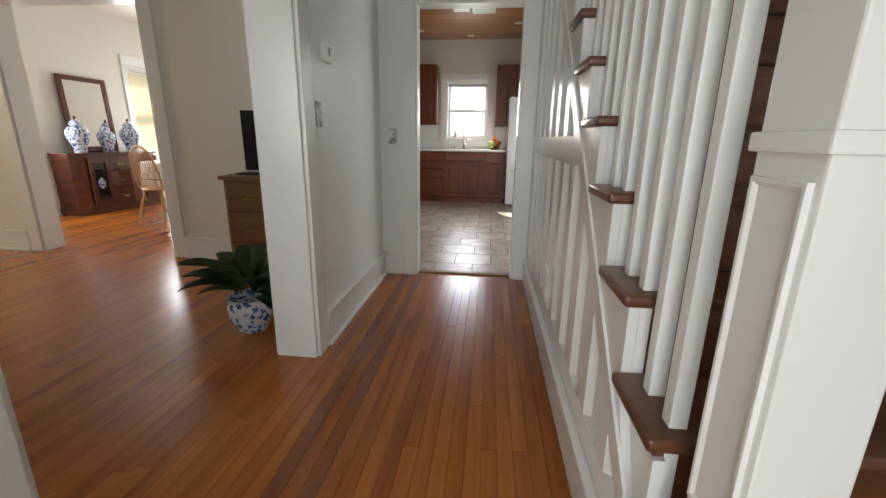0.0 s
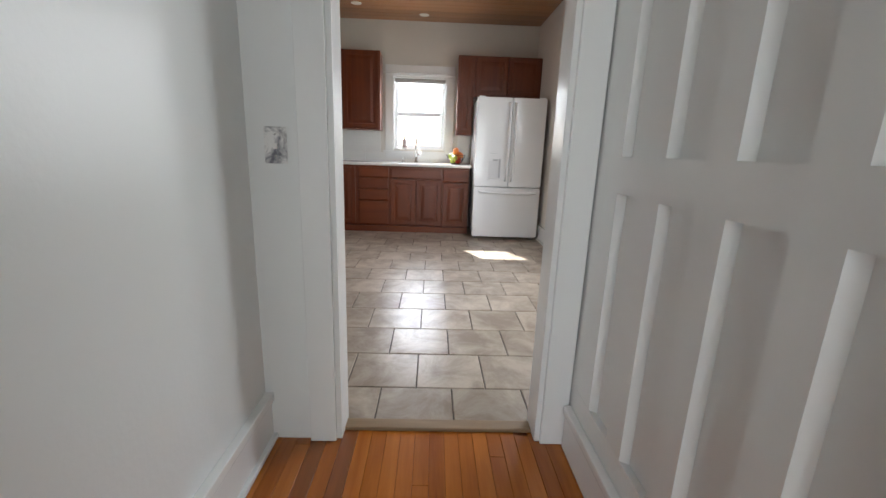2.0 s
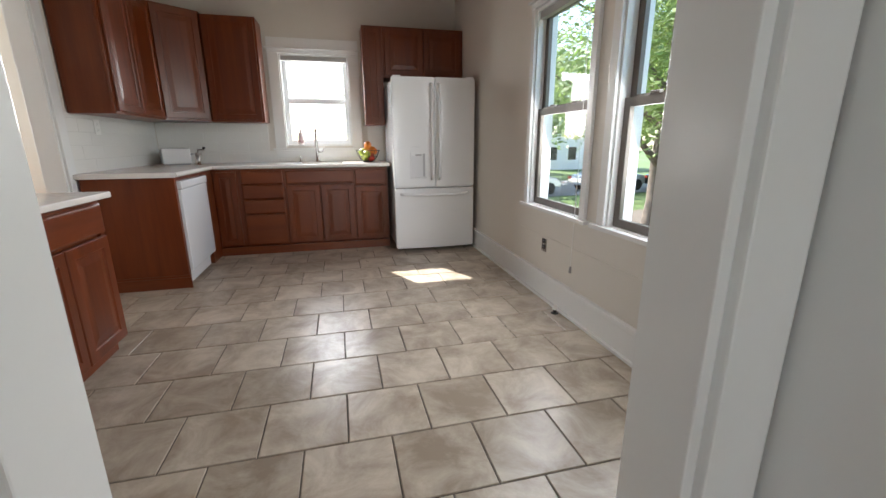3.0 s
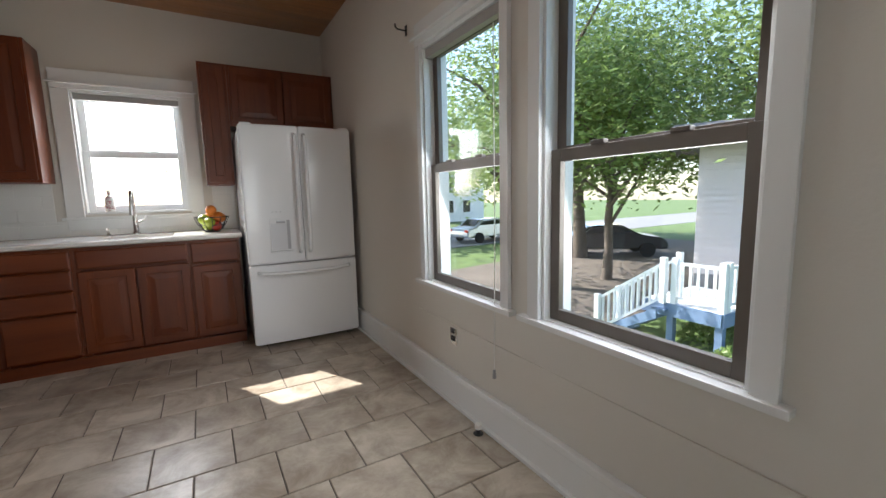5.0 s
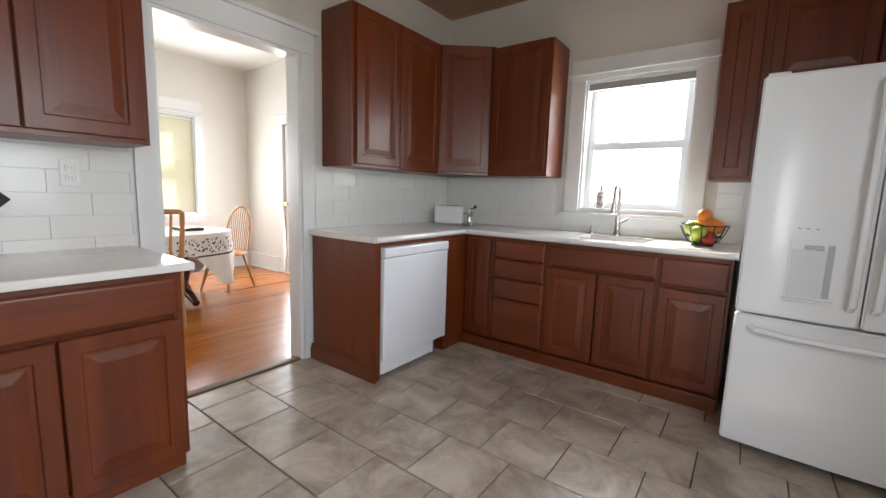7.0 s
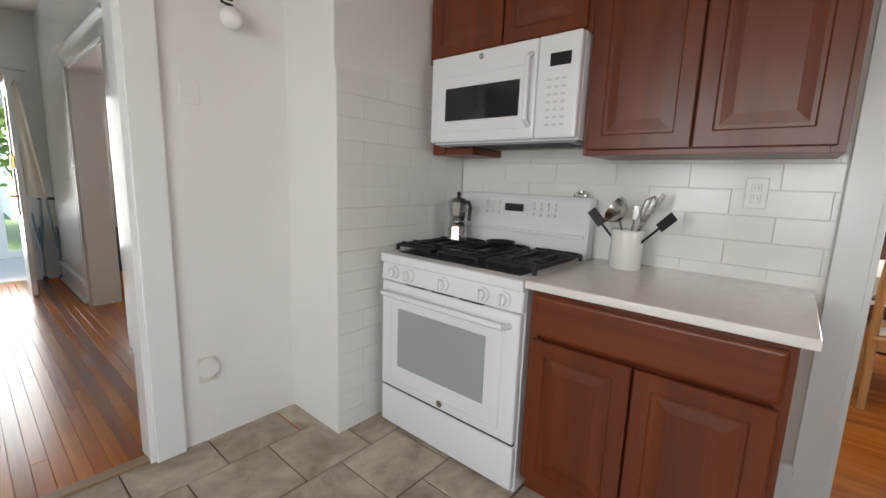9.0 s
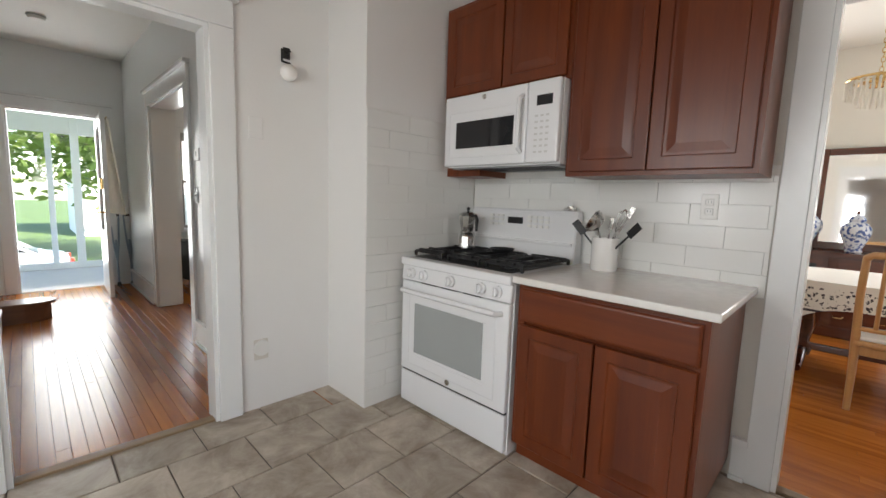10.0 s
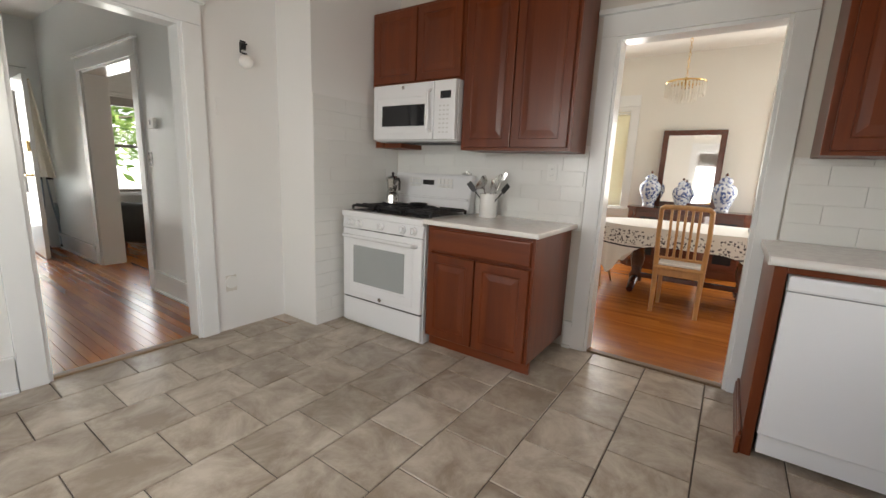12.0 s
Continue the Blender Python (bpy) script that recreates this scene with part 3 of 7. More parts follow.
baseboard("baseboard_living_northwest", "y", LY1, -1, LX0, -4.4, 0.2)
baseboard("baseboard_dining_west", "x", DX0, 1, DY0, DY1, 0.22)
baseboard("baseboard_dining_north", "y", KY1, -1, DX0 + 0.05, -5.11, 0.22)
baseboard("baseboard_dining_north_east", "y", KY1, -1, -4.34, DX1, 0.22)
baseboard("baseboard_dining_east", "x", DX1, -1, 7.18, DY1 - 0.05, 0.22)
structure("wall_bead", box_bm((KX1 - 0.008, 4.45, 0.455), (KX1, 6.62, 0.475), 0.003), KWALL, "thin painted bead under the windows", "trim")


# ---- windows ----
def sash_window(name, axis, face, out, u0, u1, z0, z1, mid, deep, frame_m, label, casing=0.1, head=0.13, rail=0.04, blind=None, reveal=0.05, apron=True, flush=False):
    """A double-hung window in a wall opening: frame, two sashes with glass, casing, stool and apron.
    face: the inner wall face; out: direction to the outside."""
    ob = thing(name, label, "window", kind="structure")
    def b(nm, a, c, za, zb, d0, d1, m=TRIM, parent=ob, bev=0.003):
        lo, hi = sorted((face + out * d0, face + out * d1))
        p = ((a, lo, za), (c, hi, zb)) if axis == "y" else ((lo, a, za), (hi, c, zb))
        return part(nm, box_bm(p[0], p[1], bev), m, parent)
    for a, c in ((u0, u0 + 0.022), (u1 - 0.022, u1)):
        b("frame_jamb", a, c, z0, z1, -0.004, deep + reveal)
    b("frame_head", u0 + 0.022, u1 - 0.022, z1 - 0.022, z1, -0.004, deep + reveal)
    low = 0.004 if flush else 0.02
    b("frame_sill", u0 + 0.022, u1 - 0.022, z0 + 0.0005, z0 + low - 0.0005, 0.002, deep + reveal + 0.01)
    a0, a1 = u0 + 0.022, u1 - 0.022
    for nm, za, zb, d in (("upper_sash", mid - 0.015, z1 - 0.022, deep + 0.03), ("lower_sash", z0 + low, mid + 0.02, deep)):
        s = b(nm, a0, a0 + rail, za, zb, d, d + 0.028, frame_m)
        b("stile", a1 - rail, a1, za, zb, d, d + 0.028, frame_m, s)
        b("rail", a0 + rail, a1 - rail, za, za + rail, d, d + 0.028, frame_m, s)
        b("rail", a0 + rail, a1 - rail, zb - rail, zb, d, d + 0.028, frame_m, s)
        g = b("pane", a0 + rail, a1 - rail, za + rail, zb - rail, d + 0.012, d + 0.016, GLASS, s, 0)
        g.visible_shadow = False
    for u in (a0 + (a1 - a0) * 0.3, a0 + (a1 - a0) * 0.7):
        b("sash_lock", u - 0.03, u + 0.03, mid + 0.02, mid + 0.035, deep - 0.005, deep + 0.02, frame_m)
    for a, c in ((u0 - casing, u0 + 0.006), (u1 - 0.006, u1 + casing)):
        b("casing", a, c, z0 - 0.02, z1, -0.024, -0.0005)
    b("head_casing", u0 - casing, u1 + casing, z1 + 0.001, z1 + head, -0.026, -0.0005)
    b("head_ledge", u0 - casing - 0.02, u1 + casing + 0.02, z1 + 0.04, z1 + 0.055, -0.05, -0.0265)
    nose = z0 - (0.0 if flush else 0.02)
    b("stool", u0 - casing - 0.03, u1 + casing + 0.05, nose - 0.025, nose, -0.042, -0.0005)
    if apron:
        b("apron", u0 - casing, u1 + casing, nose - 0.11, nose - 0.026, -0.02, -0.0005)
    if blind:
        b("blind_stack", a0, a1, z1 - 0.022 - blind, z1 - 0.024, 0.01, 0.05, BLINDG)
    return ob


sash_window("window_1", "x", KX1, 1, *WIN_E[0], 1.375, 0.03, ALU, "tall double-hung window with grey metal sashes", casing=0.05, blind=0.05, reveal=0.125, apron=False, flush=True, rail=0.048)
sash_window("window_2", "x", KX1, 1, *WIN_E[1], 1.36, 0.03, ALU, "tall double-hung window with grey metal sashes overlooking a garden", casing=0.06, blind=0.05, reveal=0.125, apron=False, flush=True, rail=0.048)
sash_window("window_3", "y", KY1, 1, *WIN_N, 1.63, 0.08, VINYL, "small white double-hung window over the sink", casing=0.11, head=0.155, rail=0.05, blind=0.05)
for i, wd in enumerate(WIN_D):
    sash_window("window_%d" % (4 + i), "x", DX0, -1, *wd, (wd[2] + wd[3]) / 2, 0.08, VINYL, "dining room window behind a cream roller shade", casing=0.1, head=0.2, rail=0.04)
    sh = thing("roller_shade", "cream fabric roller shade drawn over a window", "shade", "dining room shades")
    part("fabric", box_bm((DX0 - 0.03, wd[0] + 0.023, wd[2] + 0.021), (DX0 - 0.026, wd[1] - 0.023, wd[3] - 0.023)), BLINDC, sh)
    part("roller", tube_bm([(DX0 - 0.03, wd[0] + 0.03, wd[3] - 0.05), (DX0 - 0.03, wd[1] - 0.03, wd[3] - 0.05)], 0.018), PLASTIC, sh, smooth=True)
sash_window("window_6", "y", HY0, -1, -2.45, -1.42, 0.7, 2.08, 1.38, 0.08, ALU, "living room window with a dark raised shade", casing=0.11, blind=0.12)

# lamps for the light of the sky at the openings, then two added fills
light_panel("sky_east_1", (KX1 + 0.025, 6.11, 1.5), (0, 6.0, 1.0), 0.66, 1.28, 4.6)
light_panel("sky_east_2", (KX1 + 0.025, 5.08, 1.5), (0, 5.0, 1.0), 0.66, 1.28, 4.6)
light_panel("sky_north", (-0.4, KY1 + 0.3, 1.7), (-0.4, 6, 1.2), 0.7, 0.9, 6)
light_panel("sky_porch", (-0.16, -0.8, 1.2), (-0.16, 3, 0.9), 0.75, 1.9, 7)
light_panel("sky_dining_1", (DX0 + 0.06, 7.63, 1.5), (-3, 7.63, 1.2), 0.6, 1.2, 8)
light_panel("sky_dining_2", (DX0 + 0.06, 5.2, 1.5), (-3, 5.2, 1.2), 0.7, 1.3, 8)
light_panel("sky_dining_door", (-4.72, KY1 - 0.04, 1.2), (-4.7, 6, 1.0), 0.5, 1.8, 6.5)
light_panel("sky_living", (-1.93, HY0 - 0.3, 1.4), (-1.93, 3, 1.0), 1.0, 1.3, 6)
# added warm fill inside the side room, which has no window here
light_panel("fill_side_room", (-7.4, 3.1, 1.6), (-5.5, 3.1, 1.0), 1.2, 1.4, 18, (1.0, 0.86, 0.62))
# added fill under the stairwell ceiling, with no opening above it
light_panel("fill_stairwell", (0.85, 1.0, 5.0), (0.85, 1.0, 0), 0.6, 1.6, 1.3)


# ---- kitchen cabinets ----
def ring_bm(w, h, t, rings):
    """A board w by h, t thick, its front (towards -y) shaped by rings of (inset, depth below the front)."""
    bm = bmesh.new()
    back = [bm.verts.new(p) for p in ((0, 0, 0), (w, 0, 0), (w, 0, h), (0, 0, h))]
    bm.faces.new(back)
    prev = back
    for ins, dep in rings:
        cur = [bm.verts.new((x, -t + dep, z)) for x, z in ((ins, ins), (w - ins, ins), (w - ins, h - ins), (ins, h - ins))]
        for i in range(4):
            bm.faces.new((prev[i], prev[(i + 1) % 4], cur[(i + 1) % 4], cur[i]))
        prev = cur
    bm.faces.new(prev)
    bmesh.ops.recalc_face_normals(bm, faces=bm.faces)
    return bm


RAISED = [(0, 0.004), (0.004, 0), (0.055, 0), (0.06, 0.007), (0.072, 0.007), (0.105, 0.002), (0.108, 0.0015)]
SLAB = [(0, 0.006), (0.008, 0.001), (0.014, 0)]


def cabinet(name, label, m, w, d, h, doors=(), drawers=(), toe=0.0, group="", cat="cabinet"):
    """A cabinet with face frame, raised-panel doors and slab drawers; front at y = 0, width along x."""
    ob = thing(name, label, cat, group, m)
    part("body", box_bm((0, 0.0205, toe), (w, d, h), 0.002), CHERRY, ob)
    for nm, lo, hi in (("stile", (0, 0, toe), (0.035, 0.02, h)), ("stile", (w - 0.035, 0, toe), (w, 0.02, h)), ("rail", (0.035, 0, h - 0.03), (w - 0.035, 0.02, h)), ("rail", (0.035, 0, toe), (w - 0.035, 0.02, toe + 0.03))):
        part(nm, box_bm(lo, hi, 0.0015), CHERRYH if nm == "rail" else CHERRY, ob)
    if toe:
        part("toe_board", box_bm((0, 0.05, 0), (w, 0.07, toe)), CHERRYH, ob)
    for x0, x1, z0, z1 in doors:
        dd = part("door", ring_bm(x1 - x0, z1 - z0, 0.02, RAISED), CHERRY, ob)
        dd.location = (x0, -0.001, z0)
    for x0, x1, z0, z1 in drawers:
        dd = part("drawer_front", ring_bm(x1 - x0, z1 - z0, 0.02, SLAB), CHERRYH, ob)
        dd.location = (x0, -0.001, z0)
    return ob


LOWG, UPG = "base cabinets", "wall cabinets"
# base run under the window
cabinet("base_cabinet", "red cherry corner base cabinet with a narrow door", pose(-1.5, 8.13, 0.0), 0.27, 0.6, 0.9, [(0.04, 0.25, 0.1, 0.87)], group=LOWG)
cabinet("base_cabinet", "red cherry base cabinet with four drawers", pose(-1.23, 8.13, 0.0), 0.45, 0.6, 0.9, (), [(0.025, 0.43, 0.745, 0.875), (0.025, 0.43, 0.59, 0.735), (0.025, 0.43, 0.435, 0.58), (0.025, 0.43, 0.1, 0.425)], group=LOWG)
cabinet("base_cabinet", "red cherry sink base cabinet with two doors", pose(-0.78, 8.13, 0.0), 0.715, 0.6, 0.78, [(0.01, 0.35, 0.1, 0.72), (0.36, 0.705, 0.1, 0.72)], group=LOWG)
cabinet("base_cabinet", "red cherry base cabinet with a drawer and a door", pose(-0.065, 8.13, 0.0), 0.37, 0.6, 0.9, [(0.01, 0.355, 0.1, 0.69)], [(0.01, 0.355, 0.71, 0.875)], group=LOWG)
ob = thing("sink_apron", "red cherry false drawer front under the sink", "cabinet panel", at=pose(-0.78, 8.13, 0.78))
part("panel", box_bm((0, 0.0, 0), (0.715, 0.02, 0.12), 0.002), CHERRYH, ob)
p = part("drawer_front", ring_bm(0.69, 0.135, 0.02, SLAB), CHERRYH, ob)
p.location = (0.012, -0.001, -0.04)
ob = thing("plinth_board", "red cherry plinth along the base cabinets", "plinth")
part("board", box_bm((-1.47, 8.095, 0), (0.3, 8.128, 0.085), 0.004), CHERRYH, ob)
# peninsula with the dishwasher
ob = thing("end_cabinet", "red cherry end cabinet of the counter with moulded plinth", "cabinet")
part("end_panel", box_bm((-2.1, 7.11, 0), (-1.47, 7.155, 0.9), 0.003), CHERRY, ob)
part("plinth", box_bm((-2.11, 7.09, 0), (-1.455, 7.109, 0.09), 0.004), CHERRYH, ob)
part("plinth_cap", box_bm((-2.11, 7.096, 0.0905), (-1.462, 7.109, 0.11), 0.004), CHERRYH, ob)
part("top_rail", box_bm((-2.1, 7.156, 0.872), (-1.475, 8.128, 0.9), 0.002), CHERRYH, ob)
part("corner_stile", box_bm((-1.55, 7.845, 0), (-1.475, 8.128, 0.871), 0.003), CHERRY, ob)
part("back_body", box_bm((-2.1, 7.156, 0), (-2.06, 8.7, 0.871)), CHERRY, ob)
dw = thing("dishwasher", "white built-in dishwasher under the worktop", "dishwasher")
part("body", box_bm((-2.05, 7.165, 0.11), (-1.5, 7.835, 0.868), 0.004), WHITEAPP, dw)
d = part("door", box_bm((-1.498, 7.163, 0.13), (-1.45, 7.838, 0.8), 0.008), WHITEAPP, dw)
part("control_strip", box_bm((-1.498, 7.163, 0.803), (-1.44, 7.838, 0.868), 0.012), WHITEAPP, dw)
part("seam", box_bm((-1.47, 7.17, 0.797), (-1.452, 7.83, 0.806)), GREYPL, dw)
part("kick_panel", box_bm((-1.53, 7.17, 0.03), (-1.475, 7.72, 0.128), 0.004), WHITEAPP, dw)
for y in (7.2, 7.8):
    part("foot", lathe_bm([(0.02, 0), (0.02, 0.03), (0.012, 0.035), (0.012, 0.11)], 10, (-1.6, y, 0)), GREYPL, dw)
# counters
bm = boxes_bm([((-2.13, 7.085, 0.902), (-1.455, 8.735, 0.94)), ((-1.455, 8.085, 0.902), (-0.62, 8.735, 0.94)), ((-0.17, 8.085, 0.902), (0.325, 8.735, 0.94)), ((-0.62, 8.085, 0.902), (-0.17, 8.2, 0.94)), ((-0.62, 8.56, 0.902), (-0.17, 8.735, 0.94))])
ob = thing("worktop", "white quartz worktop that turns the corner", "worktop")
part("slab", bm, COUNTER, ob)
part("front_edge", tube_bm([(-1.4555, 7.09, 0.921), (-1.4555, 8.084, 0.921), (0.324, 8.084, 0.921)], 0.0185, 10), COUNTER, ob, smooth=True)
sk = thing("sink", "stainless undermount kitchen sink", "sink")
part("basin", boxes_bm([((-0.64, 8.18, 0.785), (-0.15, 8.58, 0.79)), ((-0.64, 8.18, 0.79), (-0.62, 8.58, 0.9)), ((-0.17, 8.18, 0.79), (-0.15, 8.58, 0.9)), ((-0.62, 8.18, 0.79), (-0.17, 8.2, 0.9)), ((-0.62, 8.56, 0.79), (-0.17, 8.58, 0.9))]), STEEL, sk)
part("drain", lathe_bm([(0.0, 0.0), (0.045, 0.0), (0.045, 0.004), (0.0, 0.004)], 16, (-0.4, 8.38, 0.79)), STEEL, sk, smooth=True)
fa = thing("faucet", "brushed steel gooseneck kitchen faucet", "faucet")
part("base", lathe_bm([(0.03, 0), (0.03, 0.012), (0.02, 0.03), (0.018, 0.16), (0.0, 0.165)], 16, (-0.45, 8.63, 0.94)), STEEL, fa, smooth=True)
part("neck", tube_bm([(-0.45, 8.63, 1.09)] + [(-0.45, 8.63 - 0.07 + 0.07 * math.cos(a), 1.25 + 0.07 * math.sin(a)) for a in [math.pi * k / 10 for k in range(11)]] + [(-0.45, 8.48, 1.2)], 0.012, 12), STEEL, fa, smooth=True)
part("spray_head", lathe_bm([(0.0, 0), (0.02, 0), (0.018, 0.05), (0.013, 0.1), (0, 0.1)], 14, (-0.45, 8.485, 1.11)), STEEL, fa, smooth=True)
part("lever", tube_bm([(-0.43, 8.63, 1.05), (-0.39, 8.63, 1.06), (-0.37, 8.63, 1.1)], [0.012, 0.009, 0.007], 10), STEEL, fa, smooth=True)
so = thing("soap_dispenser", "brushed steel soap pump beside the sink", "soap pump")
part("stem", lathe_bm([(0.018, 0), (0.018, 0.01), (0.01, 0.02), (0.008, 0.06), (0, 0.06)], 12, (-0.64, 8.63, 0.94)), STEEL, so, smooth=True)
part("spout", tube_bm([(-0.64, 8.63, 0.99), (-0.64, 8.6, 1.005), (-0.64, 8.57, 0.995)], 0.006, 8), STEEL, so, smooth=True)
bo = thing("soap_bottle", "white bottle with a floral print on the window sill", "bottle")
part("bottle_body", lathe_bm([(0, 0), (0.032, 0), (0.036, 0.01), (0.036, 0.1), (0.03, 0.125), (0.014, 0.14), (0.014, 0.165), (0, 0.165)], 18, (-0.63, 8.78, 1.1395)), spotted_mat("floral_label", (0.75, 0.73, 0.7), (0.35, 0.1, 0.12), 60, 0.4, 0.3), bo, smooth=True)
part("cap", lathe_bm([(0.016, 0), (0.016, 0.02), (0, 0.022)], 14, (-0.63, 8.78, 1.3045)), PLASTIC, bo, smooth=True)
fb = thing("fruit_bowl", "black wire bowl on the worktop", "bowl")
C = Vector((0.12, 8.42, 0.94))
for z, r in ((0.012, 0.055), (0.06, 0.1), (0.13, 0.135)):
    part("ring", tube_bm([(C.x + r * math.cos(2 * math.pi * k / 28), C.y + r * math.sin(2 * math.pi * k / 28), C.z + z) for k in range(28)], 0.004, 6, True), BLACK, fb, smooth=True)
for k in range(12):
    a = 2 * math.pi * k / 12
    part("wire", tube_bm([(C.x + r * math.cos(a), C.y + r * math.sin(a), C.z + z) for z, r in ((0.008, 0.05), (0.03, 0.085), (0.07, 0.11), (0.13, 0.135))], 0.003, 6), BLACK, fb, smooth=True)
part("base_plate", lathe_bm([(0, 0), (0.06, 0), (0.06, 0.008), (0, 0.008)], 20, tuple(C)), BLACK, fb)
for i, (dx, dy, dz, r, m, nm) in enumerate(((0.05, -0.03, 0.13, 0.045, ORANGE, "orange"), (0.0, 0.04, 0.145, 0.045, ORANGE, "orange"), (0.07, 0.03, 0.12, 0.042, ORANGE, "orange"), (-0.06, -0.02, 0.11, 0.045, APPLE, "apple"), (-0.02, -0.07, 0.085, 0.045, APPLE, "apple"), (0.03, -0.05, 0.055, 0.045, REDAPPLE, "apple"), (-0.03, 0.02, 0.055, 0.045, APPLE, "apple"), (0.0, -0.02, 0.19, 0.043, ORANGE, "orange"))):
    prof = [(r * math.sin(math.pi * k / 10) * (1 if nm == "orange" else 1.05), -r * math.cos(math.pi * k / 10)) for k in range(11)]
    if nm == "apple":
        prof[-1] = (0, prof[-2][1] - 0.008)
    o = tagged(part(nm, lathe_bm(prof, 16, (C.x + dx, C.y + dy, C.z + dz)), m, smooth=True), {"orange": "ripe orange in the wire fruit bowl", "apple": "shiny apple in the wire fruit bowl"}[nm], "fruit", "fruit in the bowl")
to = thing("toaster", "white toaster on the corner of the worktop", "toaster", at=pose(-1.86, 8.42, 0.94, 0, 0, 20))
part("shell", box_bm((-0.13, -0.075, 0.012), (0.13, 0.075, 0.17), 0.02, 3), WHITEAPP, to, smooth=True)
part("base", box_bm((-0.12, -0.065, 0), (0.12, 0.065, 0.014)), GREYPL, to)
for y in (-0.03, 0.03):
    part("slot", box_bm((-0.09, y - 0.012, 0.168), (0.09, y + 0.012, 0.172)), BLACK, to)
part("lever", box_bm((0.128, -0.02, 0.1), (0.155, 0.02, 0.115), 0.004), GREYPL, to)
gr = thing("coffee_grinder", "small steel hand grinder on the worktop", "grinder", at=pose(-1.66, 8.44, 0.94))
part("foot", lathe_bm([(0, 0), (0.04, 0), (0.035, 0.015), (0.02, 0.05), (0.03, 0.09), (0.035, 0.12), (0, 0.125)], 16), STEEL, gr, smooth=True)
part("crank", tube_bm([(0, 0, 0.12), (0, 0, 0.15), (0.07, -0.02, 0.155)], 0.006, 8), STEEL, gr, smooth=True)
part("knob", lathe_bm([(0, 0), (0.014, 0.004), (0.014, 0.025), (0, 0.03)], 12, (0.07, -0.02, 0.155)), BLACK, gr, smooth=True)
# wall cabinets
cabinet("wall_cabinet", "red cherry wall cabinet with two raised-panel doors", pose(-1.82, 7.22, 1.38, 0, 0, 90), 0.94, 0.31, 1.04, [(0.03, 0.45, 0.02, 1.02), (0.46, 0.92, 0.02, 1.02)], group=UPG)
cabinet("wall_cabinet", "red cherry wall cabinet beside the window", pose(-1.47, 8.41, 1.375), 0.52, 0.32, 1.02, [(0.02, 0.5, 0.02, 1.015)], group=UPG)
ob = thing("wall_cabinet", "red cherry diagonal corner wall cabinet", "cabinet", UPG)
part("body", prism_bm([(-1.825, 8.161), (-1.471, 8.43), (-1.471, 8.73), (-2.13, 8.73), (-2.13, 8.161)], 1.38, 2.42), CHERRY, ob)
dv = Vector((-1.471 + 1.825, 8.415 - 8.161, 0))
dd = part("door", ring_bm(dv.length - 0.03, 1.0, 0.02, RAISED), CHERRY, ob)
dd.matrix_basis = pose(-1.825, 8.161, 1.4, 0, 0, math.degrees(math.atan2(dv.y, dv.x))) @ pose(0.015, -0.004, 0)
cabinet("wall_cabinet", "narrow red cherry wall cabinet beside the fridge", pose(0.112, 8.41, 1.35), 0.218, 0.32, 1.03, [(0.018, 0.2, 0.02, 1.01)], group=UPG)
cabinet("wall_cabinet", "red cherry wall cabinet above the fridge", pose(0.331, 8.41, 1.86), 0.915, 0.32, 0.52, [(0.02, 0.45, 0.02, 0.5), (0.46, 0.89, 0.02, 0.5)], group=UPG)
cabinet("wall_cabinet", "red cherry wall cabinet above the microwave", pose(-1.81, 4.395, 1.865, 0, 0, 90), 0.87, 0.32, 0.555, [(0.03, 0.45, 0.02, 0.535), (0.46, 0.85, 0.02, 0.535)], group=UPG)
cabinet("wall_cabinet", "red cherry wall cabinet with two tall raised-panel doors", pose(-1.81, 5.267, 1.385, 0, 0, 90), 0.795, 0.32, 1.03, [(0.02, 0.39, 0.02, 1.01), (0.397, 0.775, 0.02, 1.01)], group=UPG)
ob = thing("cabinet_filler", "red cherry filler strip beside the microwave", "cabinet panel")
part("strip", box_bm((-2.13, 4.39, 1.4), (-1.85, 4.478, 1.864), 0.002), CHERRY, ob)
part("bottom_board", box_bm((-2.13, 4.479, 1.4), (-1.86, 4.66, 1.438), 0.002), CHERRY, ob)
# base cabinet beside the range
cabinet("base_cabinet", "red cherry base cabinet with a drawer over two doors", pose(-1.478, 5.255, 0, 0, 0, 90), 0.775, 0.64, 0.876, [(0.02, 0.38, 0.095, 0.682), (0.388, 0.755, 0.095, 0.682)], [(0.02, 0.755, 0.7, 0.853)], toe=0.085, group=LOWG)
ob = thing("worktop", "white quartz worktop beside the range", "worktop")
part("slab", box_bm((-2.135, 5.246, 0.878), (-1.425, 6.065, 0.91), 0.006, 3), COUNTER, ob, smooth=True)


